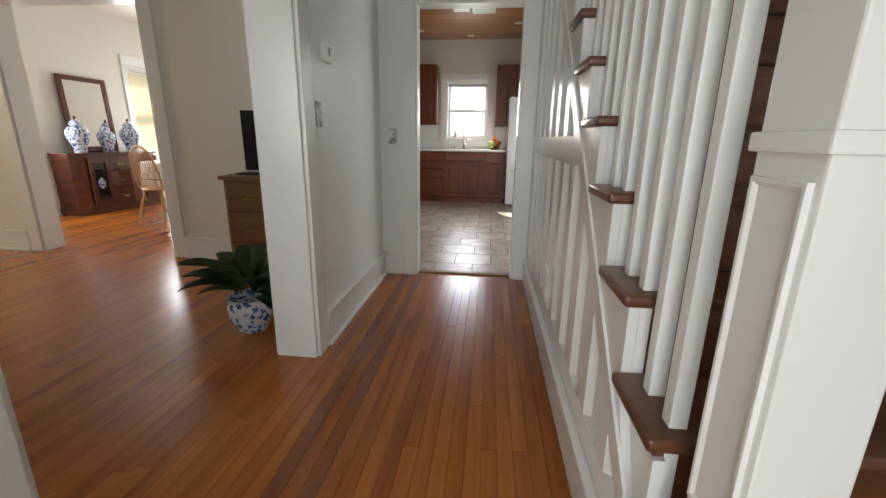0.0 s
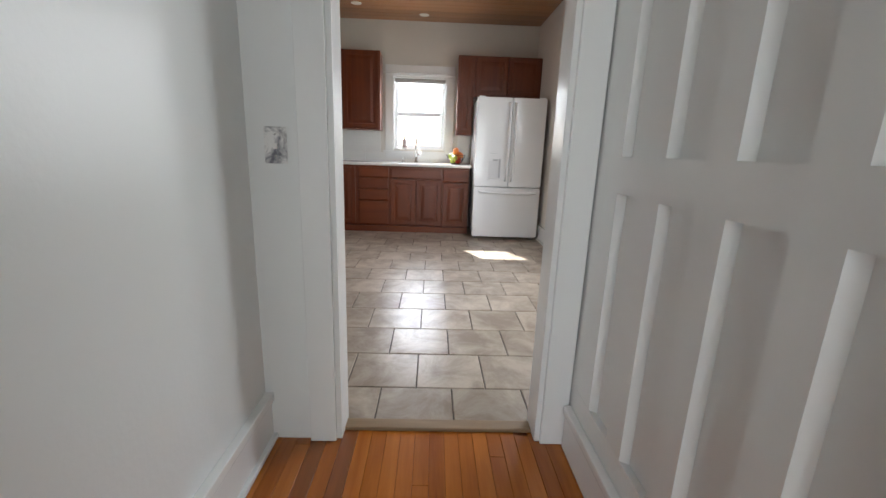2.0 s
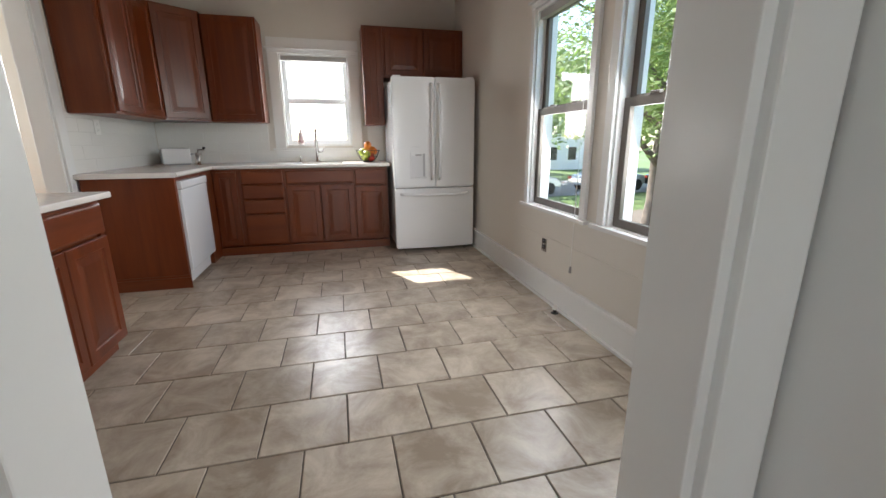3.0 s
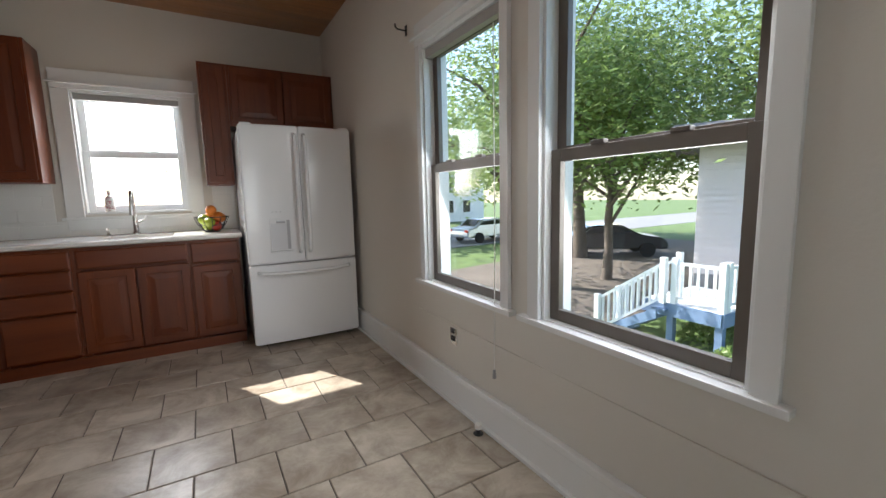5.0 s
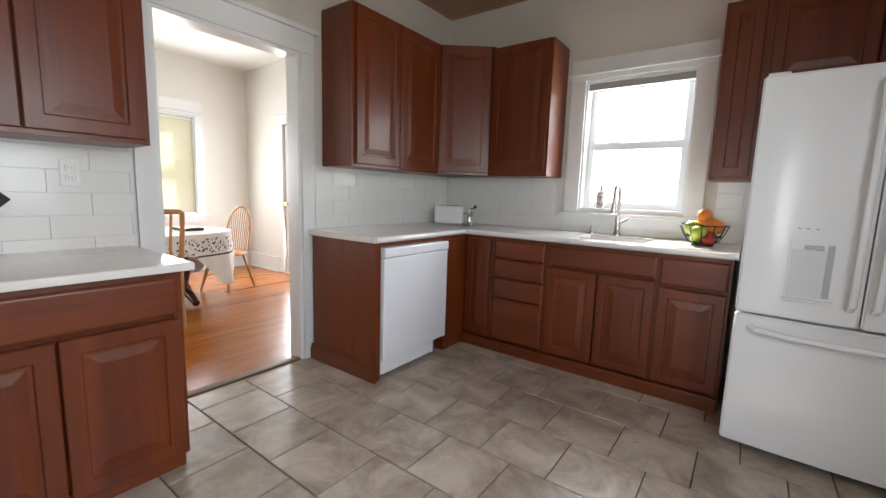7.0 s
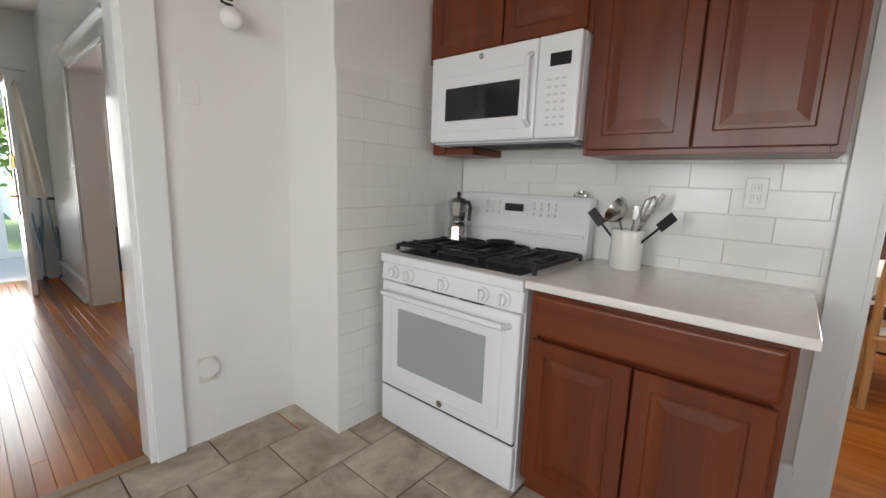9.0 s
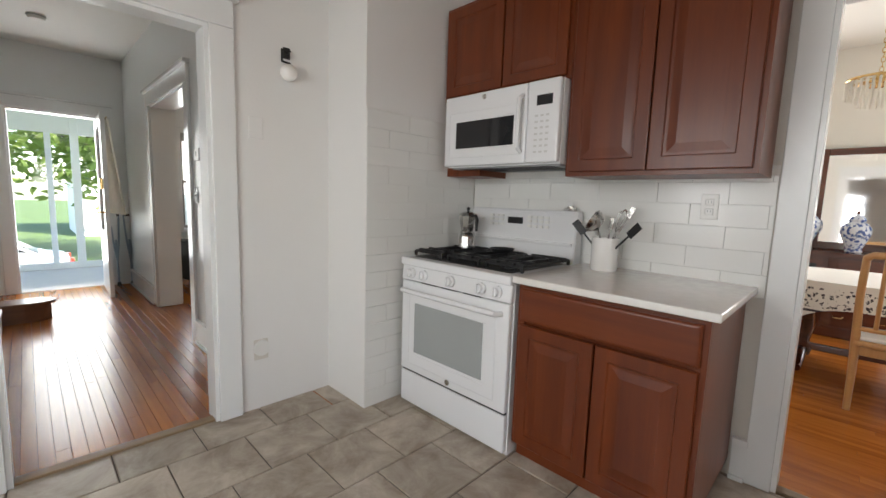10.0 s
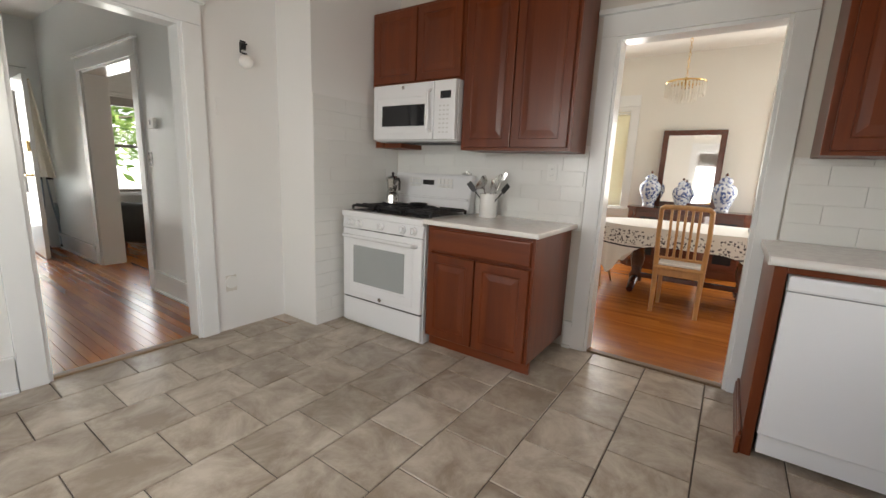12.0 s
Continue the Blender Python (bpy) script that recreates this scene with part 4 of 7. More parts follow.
# ---- appliances ----
fr = thing("fridge", "white french-door fridge with a water dispenser", "fridge")
part("body", box_bm((0.345, 7.83, 0.06), (1.185, 8.6, 1.765), 0.004), WHITEAPP, fr)
def bowed(x0, x1, z0, z1, y0=7.825, y1=7.765, sag=0.022):
    """A door with a slightly bowed front."""
    bm = bmesh.new()
    n = 10
    mid, half = 0.765, 0.43
    cols = []
    for i in range(n + 1):
        x = x0 + (x1 - x0) * i / n
        y = y1 - sag * (1 - ((x - mid) / half) ** 2)
        cols.append([bm.verts.new((x, y0, z0)), bm.verts.new((x, y, z0)), bm.verts.new((x, y, z1)), bm.verts.new((x, y0, z1))])
    for a, b in zip(cols, cols[1:]):
        for k in range(4):
            bm.faces.new((a[k], b[k], b[(k + 1) % 4], a[(k + 1) % 4]))
    bm.faces.new(cols[0])
    bm.faces.new(cols[-1][::-1])
    bmesh.ops.recalc_face_normals(bm, faces=bm.faces)
    sharp = [e for e in bm.edges if len(e.link_faces) == 2 and e.calc_face_angle() > 0.8]
    bmesh.ops.bevel(bm, geom=sharp, offset=0.008, segments=3, affect="EDGES")
    return bm
def bar_handle(pts, parent, r=0.014):
    part("handle", tube_bm(pts, r, 12), WHITEAPP, parent, smooth=True)
ld = part("fridge_door", bowed(0.335, 0.763, 0.7, 1.785), WHITEAPP, fr, smooth=True)
rd = part("fridge_door", bowed(0.769, 1.195, 0.7, 1.785), WHITEAPP, fr, smooth=True)
fd = part("freezer_drawer", bowed(0.335, 1.195, 0.04, 0.688), WHITEAPP, fr, smooth=True)
for x, parent in ((0.728, ld), (0.804, rd)):
    bar_handle([(x, 7.74, 0.78), (x, 7.7, 0.8), (x, 7.69, 0.9), (x, 7.688, 1.25), (x, 7.69, 1.6), (x, 7.7, 1.7), (x, 7.74, 1.72)], parent)
bar_handle([(0.4, 7.76, 0.63), (0.42, 7.715, 0.63), (0.55, 7.7, 0.622), (0.765, 7.695, 0.62), (0.98, 7.7, 0.622), (1.11, 7.715, 0.63), (1.13, 7.76, 0.63)], fd)
dp = part("dispenser", box_bm((0.505, 7.745, 0.8), (0.665, 7.7575, 1.06), 0.003), WHITEAPP, ld, "white water dispenser")
part("recess", box_bm((0.513, 7.7425, 0.808), (0.657, 7.7445, 1.02)), NICHE, ld, "pale grey dispenser niche")
# flat strip whose darker grey paints the recess's inner shadow
part("niche_shade", box_bm((0.632, 7.74, 0.812), (0.655, 7.7422, 1.045)), GREYNICHE, ld, "flat grey strip painting the niche's inner shadow")
part("tray", box_bm((0.5, 7.72, 0.79), (0.67, 7.75, 0.8), 0.003), WHITEAPP, ld)
part("dispenser_spout", box_bm((0.555, 7.728, 1.022), (0.62, 7.746, 1.04), 0.005), GREYNICHE, ld)
for x in (0.53, 0.56, 0.59):
    part("button", lathe_bm([(0, 0), (0.006, 0), (0.006, 0.004), (0, 0.004)], 10, (x, 7.748, 1.11)), GREYPL, ld)
part("badge", tube_bm([(1.1, 7.7585, 1.725), (1.1, 7.762, 1.725)], 0.016, 20), STEEL, rd, "round metal badge")
for x in (0.39, 1.14):
    part("hinge_cover", box_bm((x - 0.04, 7.78, 1.786), (x + 0.04, 7.95, 1.8), 0.004), WHITEAPP, fr)
    part("foot", lathe_bm([(0.022, 0), (0.022, 0.015), (0.012, 0.02), (0.012, 0.062)], 12, (x, 7.88, 0)), GREYPL, fr)
part("base_grille", box_bm((0.36, 7.85, 0.02), (1.17, 7.87, 0.06)), GREYPL, fr)

st = thing("range", "white freestanding gas range with black grates", "stove")
SX, SY0, SY1 = -1.432, 4.45, 5.24
part("body", box_bm((-2.12, SY0, 0.0), (SX - 0.035, SY1, 0.86), 0.003), WHITEAPP, st)
part("cooktop", box_bm((-2.1, SY0 - 0.002, 0.861), (SX + 0.01, SY1 + 0.002, 0.905), 0.008, 3), WHITEAPP, st, smooth=True)
cp = part("control_panel", prism_bm([(SX - 0.034, 0.775), (SX, 0.775), (SX - 0.008, 0.86), (SX - 0.034, 0.86)], SY0, SY1, "y", 0.003), WHITEAPP, st)
for y in (4.54, 4.64, 4.85, 5.06, 5.16):
    k = part("knob", lathe_bm([(0, 0), (0.03, 0), (0.03, 0.012), (0.022, 0.018), (0.02, 0.034), (0, 0.036)], 20), WHITEAPP, cp, smooth=True)
    k.matrix_basis = pose(SX - 0.003, y, 0.817, 0, 85, 0)
    g = part("knob_grip", box_bm((-0.022, -0.005, 0.03), (0.022, 0.005, 0.046), 0.002), WHITEAPP, cp)
    g.matrix_basis = pose(SX - 0.003, y, 0.817, 0, 85, 0)
od = part("oven_door", box_bm((SX - 0.034, SY0 + 0.005, 0.225), (SX, SY1 - 0.005, 0.768), 0.008, 3), WHITEAPP, st, smooth=True)
part("door_frame", ring_bm(0.64, 0.44, 0.004, [(0, 0.002), (0.004, 0), (0.06, 0), (0.062, 0.003)]), WHITEAPP, od).matrix_basis = pose(SX + 0.0005, 4.525, 0.27, 0, 0, 90)
part("oven_window", box_bm((SX + 0.001, 4.575, 0.35), (SX + 0.0065, 5.085, 0.645), 0.002), OVENGLASS, od, "grey tinted oven window")
part("door_handle", tube_bm([(SX, SY0 + 0.05, 0.715), (SX + 0.045, SY0 + 0.055, 0.72), (SX + 0.05, 4.85, 0.722), (SX + 0.045, SY1 - 0.055, 0.72), (SX, SY1 - 0.05, 0.715)], 0.014, 12), WHITEAPP, od, smooth=True)
for y0 in (4.62, 4.78, 4.94):
    part("vent_slot", box_bm((SX - 0.02, y0, 0.7685), (SX - 0.002, y0 + 0.12, 0.7745)), BLACK, st)
part("badge", tube_bm([(SX + 0.0005, 4.85, 0.255), (SX + 0.004, 4.85, 0.255)], 0.016, 18), STEEL, od, "round metal badge")
part("storage_drawer", box_bm((SX - 0.034, SY0 + 0.005, 0.02), (SX - 0.004, SY1 - 0.005, 0.212), 0.006, 3), WHITEAPP, st, smooth=True)
# black filler that paints the shade in the slit over the drawer
part("drawer_gap_shade", box_bm((SX - 0.03, SY0 + 0.01, 0.213), (SX - 0.012, SY1 - 0.01, 0.2245)), BLACK, st)
bg = part("backguard", prism_bm([(-2.11, 0.9), (-2.02, 0.9), (-2.045, 1.19), (-2.06, 1.205), (-2.11, 1.205)], SY0 + 0.005, SY1 - 0.005, "y", 0.006), WHITEAPP, st)
part("backguard_ledge", box_bm((-2.035, SY0 + 0.02, 1.005), (-2.012, SY1 - 0.02, 1.022), 0.004), WHITEAPP, bg)
part("display", box_bm((-2.034, 4.77, 1.115), (-2.026, 4.88, 1.155), 0.001), BLACKGLOSS, bg, "black clock display")
for y in (4.64, 4.68, 4.72, 4.93, 4.97, 5.01, 5.05):
    for z in (1.105, 1.135, 1.16):
        part("button", box_bm((-2.04, y - 0.013, z - 0.008), (-2.027, y + 0.013, z + 0.008), 0.001), PLASTIC, bg)
part("recess_plate", box_bm((-2.0, SY0 + 0.05, 0.9055), (SX - 0.06, SY1 - 0.05, 0.9085)), BLACK, st)
for gy in (4.57, 4.845, 5.12):
    gt = part("grate", tube_bm([(-1.98, gy - 0.11, 0.935), (-1.53, gy - 0.11, 0.935), (-1.53, gy + 0.11, 0.935), (-1.98, gy + 0.11, 0.935)], 0.008, 6, True), BLACK, st, "black cast iron grate")
    for x in (-1.95, -1.87, -1.64, -1.56):
        part("grate_bar", box_bm((x - 0.006, gy - 0.11, 0.928), (x + 0.006, gy + 0.11, 0.95), 0.002), BLACK, gt)
    for y in (gy - 0.05, gy + 0.05):
        part("grate_bar", box_bm((-1.98, y - 0.005, 0.928), (-1.53, y + 0.005, 0.948), 0.002), BLACK, gt)
    for x in (-1.98, -1.53):
        for y in (gy - 0.11, gy + 0.11):
            part("grate_foot", box_bm((x - 0.007, y - 0.007, 0.9085), (x + 0.007, y + 0.007, 0.935)), BLACK, gt)
for x in (-1.9, -1.61):
    for y in (4.6, 5.1):
        part("burner", lathe_bm([(0.045, 0), (0.045, 0.008), (0.03, 0.012), (0.03, 0.02), (0, 0.022)], 18, (x, y, 0.9085)), BLACK, st, smooth=True)

mw = thing("microwave", "white microwave hung over the range", "microwave")
MX = -1.72
part("body", box_bm((-2.13, 4.482, 1.445), (MX - 0.04, 5.262, 1.862), 0.004), WHITEAPP, mw)
md = part("door", box_bm((MX - 0.039, 4.484, 1.452), (MX, 5.075, 1.86), 0.012, 3), WHITEAPP, mw, smooth=True)
part("door_frame", ring_bm(0.52, 0.26, 0.004, [(0, 0.002), (0.003, 0), (0.045, 0), (0.047, 0.002)]), WHITEAPP, md).matrix_basis = pose(MX + 0.0005, 4.53, 1.5, 0, 0, 90)
part("window", box_bm((MX + 0.001, 4.585, 1.552), (MX + 0.006, 5.0, 1.705), 0.002), BLACKGLOSS, md, "dark microwave window")
part("handle", tube_bm([(MX, 5.05, 1.51), (MX + 0.035, 5.05, 1.53), (MX + 0.038, 5.05, 1.66), (MX + 0.035, 5.05, 1.78), (MX, 5.05, 1.8)], 0.011, 10), WHITEAPP, md, smooth=True)
mp_ = part("control_panel", box_bm((MX - 0.039, 5.078, 1.452), (MX, 5.262, 1.86), 0.01, 3), WHITEAPP, mw, smooth=True)
part("display", box_bm((MX + 0.0005, 5.135, 1.735), (MX + 0.002, 5.225, 1.785)), BLACKGLOSS, mp_, "black display")
for i in range(7):
    for j in range(3):
        part("button", box_bm((MX + 0.0002, 5.128 + 0.032 * j, 1.5 + 0.03 * i), (MX + 0.0018, 5.146 + 0.032 * j, 1.51 + 0.03 * i)), PALEKEY, mp_)
part("badge", tube_bm([(MX, 4.79, 1.83), (MX + 0.003, 4.79, 1.83)], 0.014, 18), STEEL, md, "round metal badge")
part("under_grille", box_bm((-2.1, 4.5, 1.438), (MX - 0.06, 5.25, 1.4449)), GREYPL, mw, "dark grille underneath")
for k in range(14):
    part("grille_slot", box_bm((-2.0 + 0.016 * k, 4.56, 1.4365), (-1.992 + 0.016 * k, 5.2, 1.4379)), BLACK, mw)

# ---- small things on the range and worktop ----
mo = thing("moka_pot", "steel stovetop coffee pot with a black handle", "coffee pot", at=pose(-1.86, 4.58, 0.95))
part("boiler", lathe_bm([(0, 0), (0.055, 0), (0.05, 0.07), (0.042, 0.085)], 8), STEEL, mo)
part("collar", lathe_bm([(0.043, 0.084), (0.046, 0.088), (0.046, 0.1), (0.042, 0.104)], 24), STEEL, mo, smooth=True)
part("jug", lathe_bm([(0.04, 0.104), (0.046, 0.13), (0.056, 0.2), (0.058, 0.205)], 8), STEEL, mo)
part("lid", lathe_bm([(0.058, 0.205), (0.04, 0.22), (0, 0.232)], 8), STEEL, mo)
part("lid_knob", lathe_bm([(0, 0.23), (0.008, 0.232), (0.012, 0.25), (0, 0.258)], 12), BLACK, mo, smooth=True)
part("handle", tube_bm([(0.02, 0.05, 0.2), (0.03, 0.09, 0.205), (0.035, 0.105, 0.18), (0.033, 0.1, 0.11)], [0.009, 0.01, 0.01, 0.008], 8), BLACK, mo, smooth=True)
pk = thing("spoon_rest", "black oval spoon rest on the grates", "spoon rest", at=pose(-1.86, 4.86, 0.951))
part("dish", lathe_bm([(0, 0), (0.06, 0), (0.075, 0.02), (0.07, 0.02), (0.055, 0.006), (0, 0.006)], 20), BLACK, pk, smooth=True)
cr = thing("utensil_crock", "white ceramic crock on the worktop", "crock", at=pose(-1.98, 5.43, 0.91))
part("pot", lathe_bm([(0, 0), (0.062, 0), (0.066, 0.006), (0.068, 0.165), (0.066, 0.17), (0.06, 0.168), (0.058, 0.02), (0, 0.018)], 28), CERAMIC, cr, smooth=True)
def utensil(name, label, tip, material, head):
    u = thing(name, label, "utensil", "utensils in the crock", at=pose(-1.98, 5.43, 0.935))
    a, b = Vector((-tip[0] * 0.25, -tip[1] * 0.25, 0)), Vector(tip)
    part("stem", tube_bm([a, a.lerp(b, 0.5), b], 0.005, 8), material, u, smooth=True)
    d = (b - a).normalized()
    if head == "ladle":
        part("bowl", lathe_bm([(0, -0.027), (0.04, -0.016), (0.058, 0.011), (0.062, 0.027), (0.058, 0.027), (0.04, 0), (0, -0.016)], 18), material, u, smooth=True).matrix_basis = Matrix.Translation(b + d * 0.02) @ pose(0, 0, 0, 60, 0, 40)
    elif head == "paddle":
        part("blade", box_bm((-0.005, -0.02, 0), (0.0, 0.02, 0.08), 0.002), material, u).matrix_basis = Matrix.Translation(b) @ d.to_track_quat("Z", "Y").to_matrix().to_4x4()
    elif head == "whisk":
        for k in range(4):
            an = math.pi * k / 4
            loop = [b + d * s + Vector((math.cos(an), math.sin(an), 0)) * r for s, r in ((0, 0.004), (0.05, 0.025), (0.1, 0.028), (0.12, 0.0), (0.1, -0.028), (0.05, -0.025), (0, -0.004))]
            part("wire", tube_bm(loop, 0.002, 6), material, u, smooth=True)
    else:
        part("tines", box_bm((-0.004, -0.012, 0), (0.0, 0.012, 0.06), 0.001), material, u).matrix_basis = Matrix.Translation(b) @ d.to_track_quat("Z", "Y").to_matrix().to_4x4()
utensil("ladle", "steel ladle in the white crock", (0.04, -0.03, 0.2), STEEL, "ladle")
utensil("spatula", "black spatula in the white crock", (0.04, 0.13, 0.165), BLACK, "paddle")
utensil("spatula", "black turner in the white crock", (0.04, -0.1, 0.16), BLACK, "paddle")
utensil("whisk", "steel whisk in the white crock", (0.0, 0.05, 0.18), STEEL, "whisk")
utensil("serving_fork", "steel serving fork in the white crock", (0.0, 0.02, 0.19), STEEL, "fork")
utensil("skimmer", "long steel slotted spoon in the white crock", (-0.03, 0.09, 0.25), STEEL, "fork")
pz = thing("kitchen_timer", "small steel timer on top of the range backguard", "timer", at=pose(-2.075, 5.17, 1.2055))
part("case", box_bm((-0.025, -0.03, 0), (0.025, 0.03, 0.02), 0.004), STEEL, pz)
part("dial", lathe_bm([(0.018, 0.02), (0.018, 0.03), (0, 0.032)], 14), STEEL, pz, smooth=True)


def wall_plate(name, label, m, w=0.072, h=0.118, kind="outlet", color=None):
    """A cover plate; built in the x-z plane, facing -y."""
    ob = thing(name, label, "outlet" if kind == "outlet" else "switch", at=m)
    part("plate", box_bm((-w / 2, -0.006, -h / 2), (w / 2, 0, h / 2), 0.003), color or PLASTIC, ob)
    if kind == "outlet":
        for z in (-0.022, 0.022):
            r = part("receptacle", box_bm((-0.017, -0.0085, z - 0.015), (0.017, -0.006, z + 0.015), 0.004), BLACK if color else PLASTIC, ob)
            for x in (-0.006, 0.006):
                part("slot", box_bm((x - 0.0012, -0.0092, z - 0.005), (x + 0.0012, -0.0086, z + 0.006)), GREYPL, r)
    elif kind == "switch":
        part("toggle", box_bm((-0.006, -0.018, -0.012), (0.006, -0.006, 0.006), 0.002), PLASTIC, ob)
        for z in (-0.035, 0.035):
            part("screw", lathe_bm([(0, 0), (0.004, 0), (0.004, 0.002), (0, 0.002)], 8), STEEL, ob).matrix_basis = pose(0, -0.006, z, 90, 0, 0)
    return ob


wall_plate("wall_outlet", "dark outlet in a steel cover under the window", pose(KX1, 6.203, 0.415, 0, 0, -90), color=STEEL)
wall_plate("wall_outlet", "white outlet on the tiled wall by the range", pose(KX0 + 0.012, 5.847, 1.255, 0, 0, 90), 0.072)
wall_plate("wall_outlet", "white outlet on the tiled wall over the worktop", pose(KX0 + 0.012, 7.572, 1.291, 0, 0, 90), 0.085)
wall_plate("blank_plate", "painted-over blank plate on the kitchen wall", pose(-0.77, KY0, 1.6, 0, 0, 180), 0.075, 0.115, "blank", SWALL)
wall_plate("light_switch", "white switch in a marbled plate by the kitchen door", pose(-0.724, HY1, 1.128), 0.075, 0.12, "switch", MARBLE)
wall_plate("light_switch", "white switch in a marbled plate on the hall wall", pose(HX0, 2.65, 1.222, 0, 0, 90), 0.075, 0.12, "switch", MARBLE)
wall_plate("wall_outlet", "brown outlet by the dining room opening", pose(-4.47, LY1, 0.42), 0.072)
th = thing("thermostat", "white thermostat on the hall wall", "thermostat", at=pose(HX0, 2.77, 1.525, 0, 0, 90))
part("case", box_bm((-0.06, -0.028, -0.045), (0.06, 0, 0.045), 0.008), PLASTIC, th)
part("display", box_bm((-0.012, -0.0295, -0.012), (0.012, -0.0282, 0.024)), GREYPL, th)
ol = thing("round_cover", "round white cover plate on the kitchen wall", "cover plate", at=pose(-0.775, KY0, 0.355, 0, 0, 180))
part("plate", box_bm((-0.04, -0.006, -0.06), (0.04, 0, 0.06), 0.003), KWALL, ol)
part("disc", tube_bm([(0, -0.006, 0.01), (0, -0.02, 0.01)], 0.045, 24), PLASTIC, ol, smooth=True)
sc = thing("wall_lamp", "black wall lamp with a bare white globe bulb", "lamp", at=pose(-0.925, KY0, 1.97, 0, 0, 180))
part("bracket", tube_bm([(0.02, -0.01, 0.06), (0.02, -0.05, 0.06), (-0.025, -0.05, 0.06), (-0.025, -0.05, 0.0), (0.02, -0.05, -0.005)], 0.007, 8), BLACK, sc, smooth=True)
part("back_plate", box_bm((0.0, -0.012, 0.03), (0.04, 0, 0.09), 0.004), BLACK, sc)
part("bulb", lathe_bm([(0.045 * math.sin(math.pi * k / 10), -0.045 * math.cos(math.pi * k / 10)) for k in range(11)], 18, (0.01, -0.055, -0.055)), BULB, sc, smooth=True)
for y in (5.86, 4.74):
    ps = thing("pipe_stub", "short capped radiator pipe rising from the floor", "pipe", "capped pipes", at=pose(KX1 - 0.075, y, 0))
    part("pipe", lathe_bm([(0.012, 0), (0.012, 0.04), (0, 0.04)], 12), BLACK, ps, smooth=True)
    part("cap", lathe_bm([(0.018, 0.03), (0.018, 0.055), (0.01, 0.06), (0, 0.06)], 12), PLASTIC, ps, smooth=True)
    part("flange", lathe_bm([(0.026, 0), (0.026, 0.004), (0.012, 0.006)], 14), BLACK, ps, smooth=True)
co_ = thing("blind_cord", "white blind cord with a dark tassel beside the window", "cord")
part("cord", tube_bm([(KX1 - 0.035, 5.765, 1.95), (KX1 - 0.03, 5.77, 1.1), (KX1 - 0.025, 5.788, 0.35)], 0.0025, 6), PLASTIC, co_)
part("tassel", lathe_bm([(0, 0), (0.01, 0.005), (0.007, 0.045), (0, 0.05)], 10, (KX1 - 0.025, 5.788, 0.31)), GREYPL, co_, smooth=True)
hk = thing("curtain_bracket", "small black curtain rod bracket above the window", "bracket", at=pose(KX1, 6.7, 2.235))
part("plate", box_bm((-0.006, -0.012, -0.03), (0, 0.012, 0.03), 0.002), BLACK, hk)
part("hook", tube_bm([(0, 0, 0), (-0.06, 0, 0), (-0.075, 0, 0.012), (-0.075, 0, 0.03)], 0.005, 8), BLACK, hk, smooth=True)
bag = thing("storage_bin", "fabric storage bin with green leaf print and black piping", "storage bin", at=pose(1.07, 4.25, 0))
part("side_fabric", box_bm((-0.12, -0.22, 0), (0.12, 0.22, 0.2), 0.03, 3), GREENBAG, bag, smooth=True)
part("lid", prism_bm([(0.085 * math.cos(2 * math.pi * k / 28), 0.18 * math.sin(2 * math.pi * k / 28)) for k in range(28)], 0.2, 0.206), DARKCLOTH, bag, "dark grey mesh lid")
part("piping", tube_bm([(-0.12, -0.19, 0.195), (-0.12, 0.19, 0.195), (-0.09, 0.22, 0.195), (0.09, 0.22, 0.195), (0.12, 0.19, 0.195), (0.12, -0.19, 0.195), (0.09, -0.22, 0.195), (-0.09, -0.22, 0.195)], 0.008, 8, True), BLACK, bag, smooth=True)
for x, y in ((0.4, 7.69), (-0.37, 8.45), (-1.2, 8.1), (0.4, 5.9), (-1.2, 5.9)):
    dl = thing("recessed_light", "white recessed ceiling light", "lamp", "kitchen ceiling lights", at=pose(x, y, KZ))
    part("trim_ring", lathe_bm([(0.045, 0), (0.045, -0.004), (0.062, -0.006), (0.065, 0)], 24), PLASTIC, dl, smooth=True)
    part("lens", lathe_bm([(0, -0.002), (0.045, -0.002), (0.045, 0), (0, 0)], 24), BULB, dl, smooth=True)
cv = thing("ceiling_vent", "white square ceiling vent grille", "vent", at=pose(-0.12, 6.95, KZ))
part("frame", box_bm((-0.16, -0.16, -0.02), (0.16, 0.16, 0), 0.006), PLASTIC, cv)
for k in range(6):
    part("slat", box_bm((-0.13, -0.125 + 0.045 * k, -0.026), (0.13, -0.1 + 0.045 * k, -0.02)), PLASTIC, cv)
part("side_plate", box_bm((-0.42, -0.09, -0.012), (-0.2, 0.09, 0), 0.004), PLASTIC, cv)


# ---- stairs and hall ----
RISE, RUN, NY, NZ, SXF = 0.2, 0.211, 0.825, 0.184, 0.366
sp = thing("stair_spandrel", "white painted panelled side of the stairs", "stair panelling", kind="structure")
saw = [(NY + 0.05, 0.0), (NY + 0.05, NZ - 0.03)]
for k in range(14):
    y1 = NY + 0.025 + RUN * (k + 1)
    saw += [(min(y1, HY1), NZ - 0.03 + RISE * k)]
    if y1 < HY1 and k < 13:
        saw += [(y1, NZ - 0.03 + RISE * (k + 1))]
saw += [(HY1, 0.0)]
part("back_board", prism_bm(saw, SXF + 0.024, SXF + 0.05, "x"), TRIM, sp)
def zp(y):
    return 1.037 + 0.95 * (y - 2.192)


